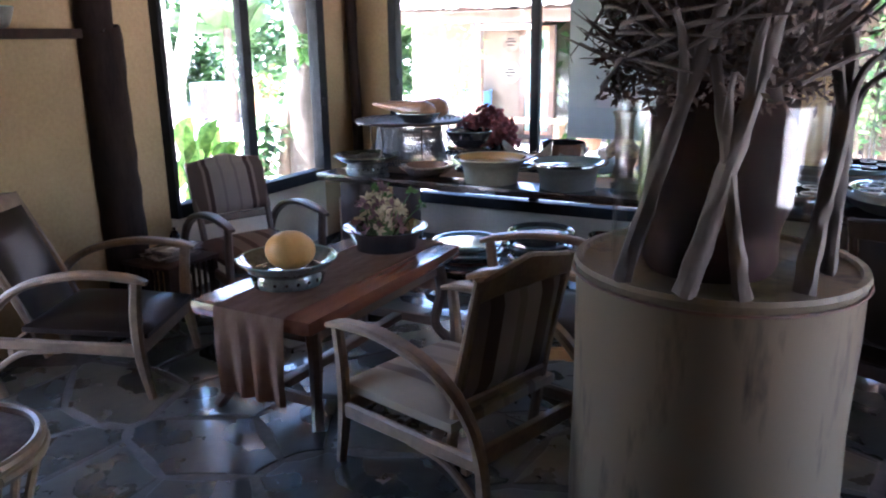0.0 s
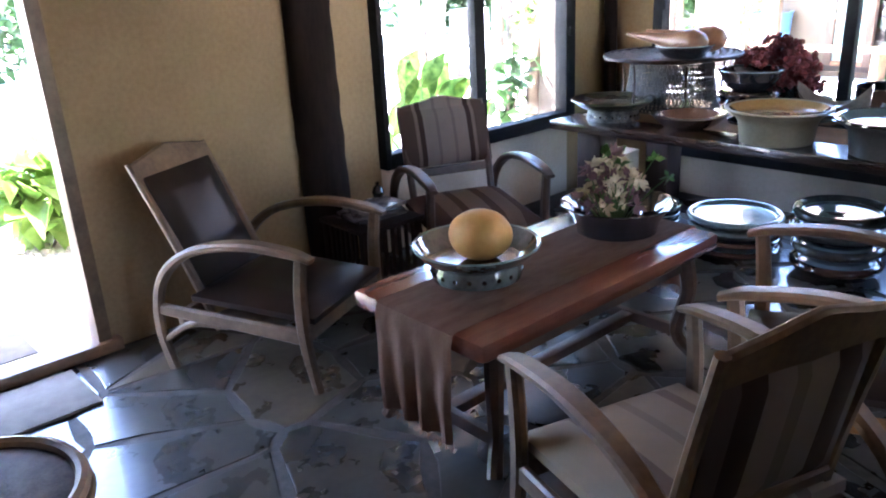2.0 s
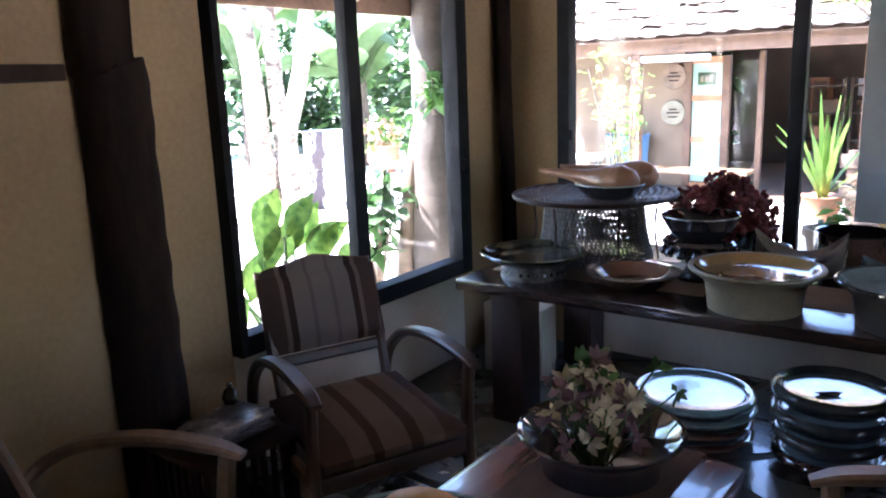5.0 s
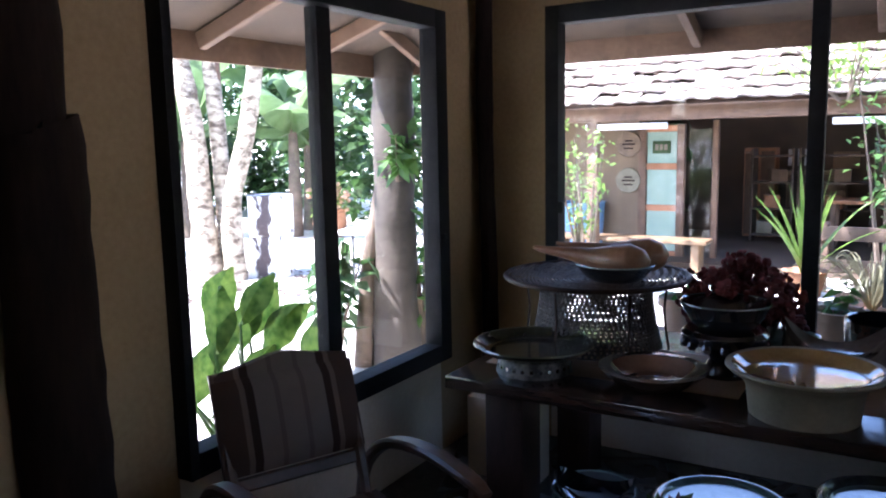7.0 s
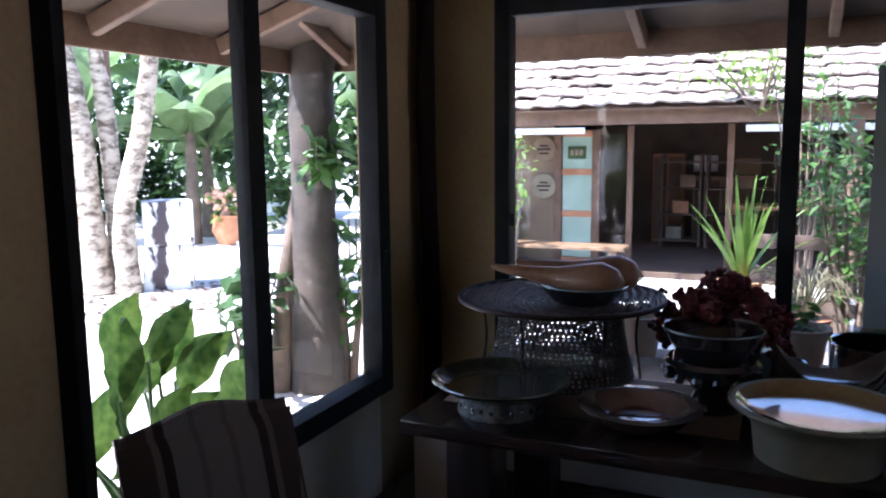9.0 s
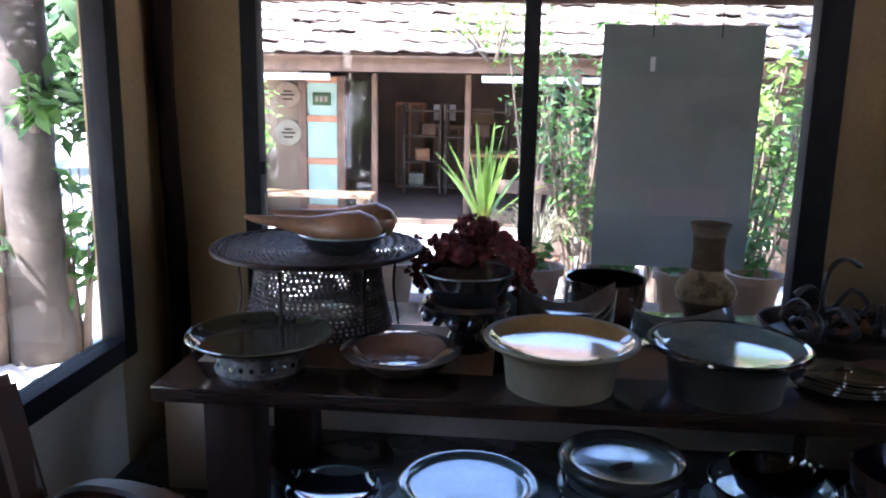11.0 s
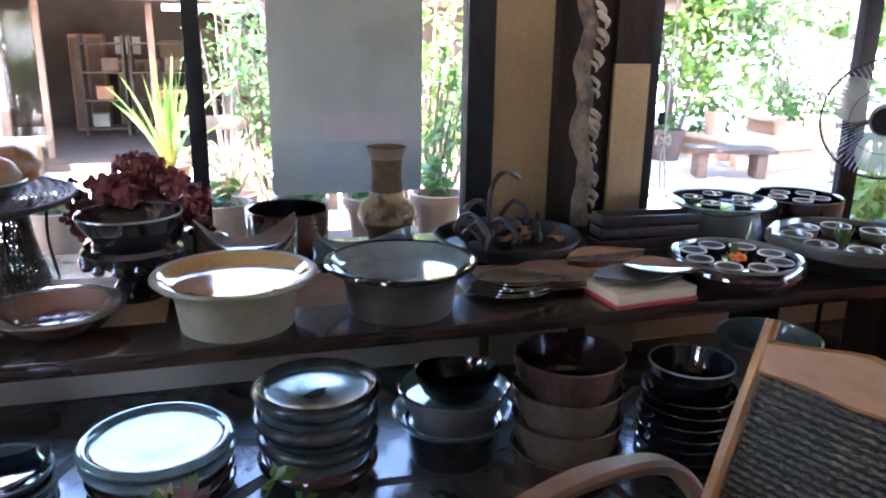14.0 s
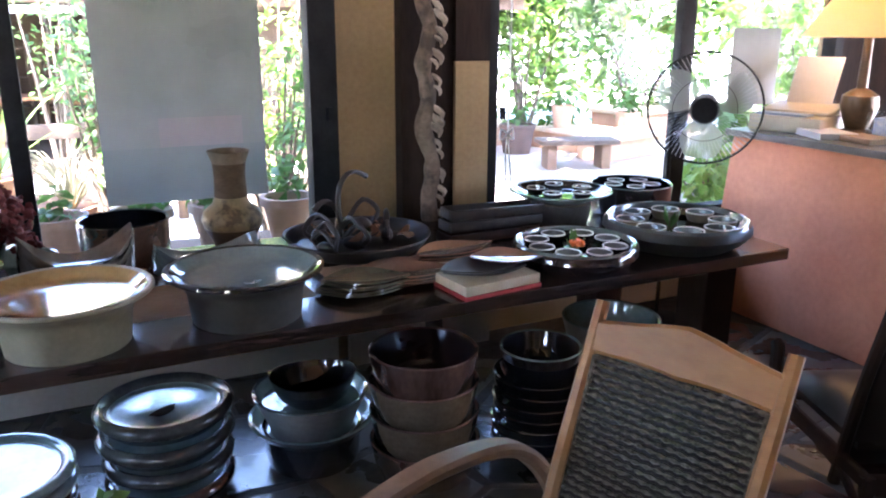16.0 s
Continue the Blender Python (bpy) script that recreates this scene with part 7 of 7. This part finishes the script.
# terrace, raised planters and shrubs towards the north-east
solo("terrace", block(1.6, 10.5, 6.6, 13.2, GZ, GZ + 0.006), material("pinkish_terrace_paving", (0.27, 0.21, 0.165), (0.38, 0.31, 0.255), 2, 0.85, bump=0.15, fine=20), "pinkish paved terrace beside the courtyard", "paving", kind="structure", smooth=False)
DARKCLAY = material("dark_brown_clay", (0.05, 0.028, 0.02), (0.12, 0.07, 0.05), 6, 0.7, bump=0.15)
CLAYBOX = material("pale_terracotta", (0.36, 0.19, 0.11), (0.50, 0.30, 0.19), 5, 0.85, bump=0.15)
CLAYTOP = material("sandy_ledge", (0.42, 0.30, 0.19), (0.55, 0.42, 0.29), 5, 0.85, bump=0.1)
for k, (px, py, w, d, h) in enumerate(((5.25, 12.0, 0.36, 0.5, 0.26), (5.38, 10.93, 0.55, 0.27, 0.28), (7.3, 12.6, 0.9, 0.45, 0.42), (4.1, 12.75, 0.5, 0.3, 0.3))):
    pl = thing("raised_planter", "terracotta-coloured raised planter box with a ledge", "planter", pose(px, py, GZ + 0.006, 0, 0, 15), "raised planters")
    part("box", block(-w, w, -d, d, 0, h, bevel=0.02), CLAYBOX, pl)
    part("ledge", block(-w - 0.07, w + 0.07, -d - 0.07, d + 0.07, h, h + 0.07, bevel=0.015), CLAYTOP, pl)
    if k != 1:
        bl = bmesh.new()
        scatter(bl, random.Random(140 + k), [((w * (q - 1) * 0.6, 0.15, h + 0.3), 0.32) for q in range(3)], 200, 0.14)
        part("leaves", bl, LEAF_B if k % 2 else LEAF_A, pl)
for px, py, z, R, h, mt, lb in ((5.0, 11.75, GZ + 0.337, 0.17, 0.34, CLAYBOX, "tall terracotta pot on the planter ledge"), (4.25, 11.8, GZ + 0.006, 0.27, 0.42, DARKCLAY, "squat dark brown pot beside the planters"), (6.35, 11.9, GZ + 0.006, 0.2, 0.5, CLAYBOX, "terracotta pot standing on the terrace")):
    fp = thing("flower_pot", lb, "flower pot", pose(px, py, z), "pots on the terrace")
    part("pot", lathe([(0, 0), (R * 0.72, 0), (R * 0.95, h * 0.88), (R, h * 0.9), (R, h), (R * 0.88, h), (R * 0.84, h * 0.9), (0, h * 0.88)], 24), mt, fp)
    bl = bmesh.new()
    scatter(bl, random.Random(int(px * 10)), [((0, 0, h + 0.15), 0.2)], 50, 0.13)
    part("leaves", bl, LEAF_A, fp)
for k, (bx, by, w, h, mt) in enumerate(((2.6, 12.8, 0.8, 2.2, LEAF_A), (4.0, 13.6, 1.0, 2.6, LEAF_B), (5.6, 13.8, 1.1, 2.9, LEAF_B), (7.4, 13.0, 1.2, 3.0, LEAF_A), (8.2, 11.0, 1.2, 3.0, LEAF_B), (6.8, 9.2, 0.9, 2.4, LEAF_B), (5.2, 7.6, 0.8, 2.2, LEAF_B), (6.0, 6.0, 0.9, 2.4, LEAF_A))):
    bush("shrub", "sunlit yellow-green shrub in the garden", bx, by, GZ, w, h, 520, 0.17, mt, 160 + k, 10, group="garden shrubs")

for k, (bx, by, w, h, mt) in enumerate(((3.35, 7.15, 0.45, 0.75, LEAF_B), (4.1, 7.5, 0.5, 0.95, LEAF_A), (4.9, 8.0, 0.55, 1.2, LEAF_B))):
    bush("shrub", "low leafy shrub under the counter window", bx, by, GZ, w, h, 330, 0.18, mt, 190 + k, 8, group="shrubs under the window")
gt = thing("garden_table", "low dark slab table on the terrace", "table", pose(4.3, 10.4, GZ + 0.006, 0, 0, -18))
part("tabletop", block(-0.52, 0.52, -0.22, 0.22, 0.32, 0.38, bevel=0.012), DARKROOM, gt)
for sx in (-0.36, 0.36):
    part("trestle", block(sx - 0.06, sx + 0.06, -0.16, 0.16, 0, 0.32, bevel=0.01), OLDWOOD, gt)
ROPE = material("white_cord", (0.55, 0.52, 0.46), (0.70, 0.67, 0.60), 60, 0.9, bump=0.2)
rope = thing("tied_cord", "white cord hanging tied in a bow outside the window", "cord", pose(0.455, 5.74, 0))
part("line", tube(bmesh.new(), [(0, 0, 2.3), (0.004, 0, 1.6), (0, 0, 1.06)], 0.005, seg=6), ROPE, rope)
for sx in (-1, 1):
    part("loop", tube(bmesh.new(), [(0, 0, 1.06), (0.035 * sx, 0.01, 1.085), (0.04 * sx, 0.01, 1.03), (0, 0, 1.055)], 0.005, seg=6), ROPE, rope)
    part("tail", tube(bmesh.new(), [(0, 0, 1.055), (0.012 * sx, 0, 0.94), (0.016 * sx + 0.012, 0, 0.80)], 0.004, seg=6), ROPE, rope)

# woodland round the garden
bl = bmesh.new()
rnd = random.Random(200)
cen = []
for k in range(150):
    a = rnd.uniform(0, 2 * math.pi)
    r = rnd.uniform(20, 27)
    cen.append(((math.cos(a) * r - 2, math.sin(a) * r + 6, rnd.uniform(0.2, 5.5)), rnd.uniform(1.3, 2.4)))
scatter(bl, rnd, cen, 9000, 0.75)
solo("woodland", bl, LEAF_C, "dense green woodland closing off the garden", "woodland", kind="stuff")
bl = bmesh.new()
cen = [((-17 + 0.26 * k + rnd.uniform(-0.4, 0.4), 17.2 + rnd.uniform(-0.8, 0.8), rnd.uniform(0.2, 4.2)), rnd.uniform(0.7, 1.2)) for k in range(46)] + [((-17.5 + rnd.uniform(-0.8, 0.8), 4 + 0.3 * k, rnd.uniform(0.2, 4.2)), rnd.uniform(0.8, 1.3)) for k in range(46)]
scatter(bl, rnd, cen, 15000, 0.36)
solo("hedge", bl, LEAF_C, "tall mixed green hedge behind the courtyard", "hedge", kind="stuff")

for nm_, mt_, sd_, lo_ in (("hedge", LEAF_B, 411, 0.2), ("hedge", LEAF_A, 412, 1.2)):
    bl = bmesh.new()
    rnd = random.Random(sd_)
    cen = [((1.5 + 10.5 * f + rnd.uniform(-0.5, 0.5), 15.2 - 4.6 * f * f + rnd.uniform(-0.6, 0.6), rnd.uniform(lo_, 4.6)), rnd.uniform(0.6, 1.1)) for f in [k / 59 for k in range(60)]]
    scatter(bl, rnd, cen, 9000, 0.26)
    solo(nm_, bl, mt_, "sunlit yellow-green hedge behind the terrace" if lo_ < 1 else "mid-green foliage rising behind the terrace", "hedge", kind="stuff")

# leaf litter round the tree trunks
bl = bmesh.new()
rnd = random.Random(320)
for k in range(420):
    a, r = rnd.uniform(0, 6.28), 1.5 * math.sqrt(rnd.random())
    u = Vector((rnd.gauss(0, 1), rnd.gauss(0, 1), 0)).normalized()
    leaf_quad(bl, Vector((-9.1 + r * math.cos(a), 8.9 + r * math.sin(a), GZ + 0.012)), u, Vector((0, 0, 1)), rnd.uniform(0.08, 0.17), 0.035)
solo("leaf_litter", bl, DRIED, "dry brown leaf litter round the tree trunks", "leaves", kind="stuff")

# fallen leaves on the old roof
bl = bmesh.new()
rnd = random.Random(310)
for k in range(900):
    xx, d = rnd.uniform(-6.2, 1.4), 3.2 * rnd.random() ** 1.3
    c = Vector((xx, 11.52 + d * math.cos(slope), 2.125 + d * math.sin(slope)))
    u = Vector((rnd.gauss(0, 1), rnd.gauss(0, 1) * math.cos(slope), 0)).normalized()
    leaf_quad(bl, c, u, Vector((0, -math.sin(slope), math.cos(slope))), rnd.uniform(0.05, 0.13), 0.022)
solo("fallen_leaves", bl, DRIED, "dry fallen leaves lying on the tiled roof", "leaves", kind="stuff")
# goods in the shaded house
for k, (xx, yy, zz, w, h, mt) in enumerate(((-3.75, 15.9, 0.0, 0.5, 1.5, TERRA), (-2.9, 16.1, 0.0, 0.9, 1.1, PAPER), (-1.6, 16.0, 0.0, 0.8, 1.6, OLDWOOD), (-0.9, 14.2, 0.0, 0.5, 0.9, TEAK))):
    cb = thing("cupboard", "shadowed wooden cupboard inside the house", "cupboard", pose(xx, yy, GZ + 0.08), "cupboards in the house")
    part("body", block(-w / 2, w / 2, -0.2, 0.2, 0, h, bevel=0.01), mt, cb)
    for q in range(2):
        part("door", block(-w / 2 + 0.02 + q * w / 2, -0.02 + q * w / 2, -0.215, -0.201, 0.05, h - 0.05, bevel=0.004), OLDWOOD, cb)
for k, (xx, zz) in enumerate(((-3.2, 1.25), (-1.9, 1.35), (-2.5, 1.2))):
    solo("framed_notice", block(-0.2, 0.2, 0, 0.02, -0.14, 0.14, bevel=0.004), (PAPERW, GREENGLASS, PAPER)[k], "pale notice on the shaded rear wall", "notice", pose(xx, 16.375, zz))

# ---- slate floor, stone by stone ----
def crazy_paving(name, x0, x1, y0, y1, size, mat, parent, gap=0.016, seed=3, joined=False):
    allv, allf = [], []
    rnd = random.Random(seed)
    nx, ny = int((x1 - x0) / size), int((y1 - y0) / size)
    sx, sy = (x1 - x0) / nx, (y1 - y0) / ny
    seeds = {(i, j): Vector((x0 + (i + 0.5 + rnd.uniform(-0.49, 0.49)) * sx, y0 + (j + 0.5 + rnd.uniform(-0.49, 0.49)) * sy)) for i in range(-1, nx + 1) for j in range(-1, ny + 1)}
    for key in [k for k in seeds if 0 <= k[0] < nx and 0 <= k[1] < ny and rnd.random() < 0.34]:
        del seeds[key]
    for i in range(nx):
        for j in range(ny):
            if (i, j) not in seeds:
                continue
            c = seeds[i, j]
            poly = [c + Vector(p) for p in ((-3 * sx, -3 * sy), (3 * sx, -3 * sy), (3 * sx, 3 * sy), (-3 * sx, 3 * sy))]
            for di in range(-4, 5):
                for dj in range(-4, 5):
                    o = seeds.get((i + di, j + dj))
                    if o is None or (di == 0 and dj == 0):
                        continue
                    nrm = (o - c).normalized()
                    lim = (o - c).length / 2 - gap / 2
                    out = []
                    for a, b in zip(poly, poly[1:] + poly[:1]):
                        da, db = (a - c).dot(nrm) - lim, (b - c).dot(nrm) - lim
                        if da <= 0:
                            out.append(a)
                        if (da < 0) != (db < 0):
                            out.append(a + (b - a) * (da / (da - db)))
                    poly = out
                    if len(poly) < 3:
                        break
                if len(poly) < 3:
                    break
            poly = [Vector((min(max(p.x, x0), x1), min(max(p.y, y0), y1))) for p in poly]
            clean = [p for k, p in enumerate(poly) if (p - poly[k - 1]).length > 0.012]
            if len(clean) < 3:
                continue
            wavy = []
            for k, p in enumerate(clean):
                q = clean[(k + 1) % len(clean)]
                side = Vector((-(q - p).y, (q - p).x))
                wavy.append(p + (c - p) * 0.03)
                if (q - p).length > 0.1:
                    for f in (0.3, 0.65):
                        w = p + (q - p) * f
                        wavy.append(w + (c - w).normalized() * 0.018 * (1 + noise.noise((w.x * 7, w.y * 7, 0))))
            clean = wavy
            n = len(clean)
            lift = rnd.uniform(-0.002, 0.0)
            vs = [(p.x - c.x, p.y - c.y, -0.02) for p in clean] + [(p.x - c.x, p.y - c.y, lift - 0.0015) for p in clean] + [((p.x - c.x) * 0.982, (p.y - c.y) * 0.982, lift) for p in clean] + [(0, 0, lift)]
            fs = [[k, (k + 1) % n, n + (k + 1) % n, n + k] for k in range(n)] + [[n + k, n + (k + 1) % n, 2 * n + (k + 1) % n, 2 * n + k] for k in range(n)] + [[2 * n + k, 2 * n + (k + 1) % n, 3 * n] for k in range(n)]
            if joined:
                o = len(allv)
                allv += [(x + c.x, y + c.y, z) for x, y, z in vs]
                allf += [[o + k for k in f] for f in fs]
                continue
            me = bpy.data.meshes.new(name)
            me.from_pydata(vs, [], fs)
            me.materials.append(mat)
            ob = new(name, me)
            ob.parent = parent
            ob.location = (c.x, c.y, 0)
    if joined:
        me = bpy.data.meshes.new(name)
        me.from_pydata(allv, [], allf)
        me.materials.append(mat)
        tagged(new(name, me), kind="stuff").parent = parent


floor = solo("floor", block(X0, X1, Y0, Y1, -0.2, -0.005), GROUT, "grey slate crazy paving with pale joints", "floor", kind="structure", smooth=False)
crazy_paving("slate_stone", X0, 2.4, 0.6, Y1, 0.40, SLATE, floor)
crazy_paving("paving_rest", X0, X1, Y0, 0.6, 0.40, SLATE, floor, seed=5, joined=True)
crazy_paving("paving_rest", 2.4, X1, 0.6, Y1, 0.40, SLATE, floor, seed=6, joined=True)
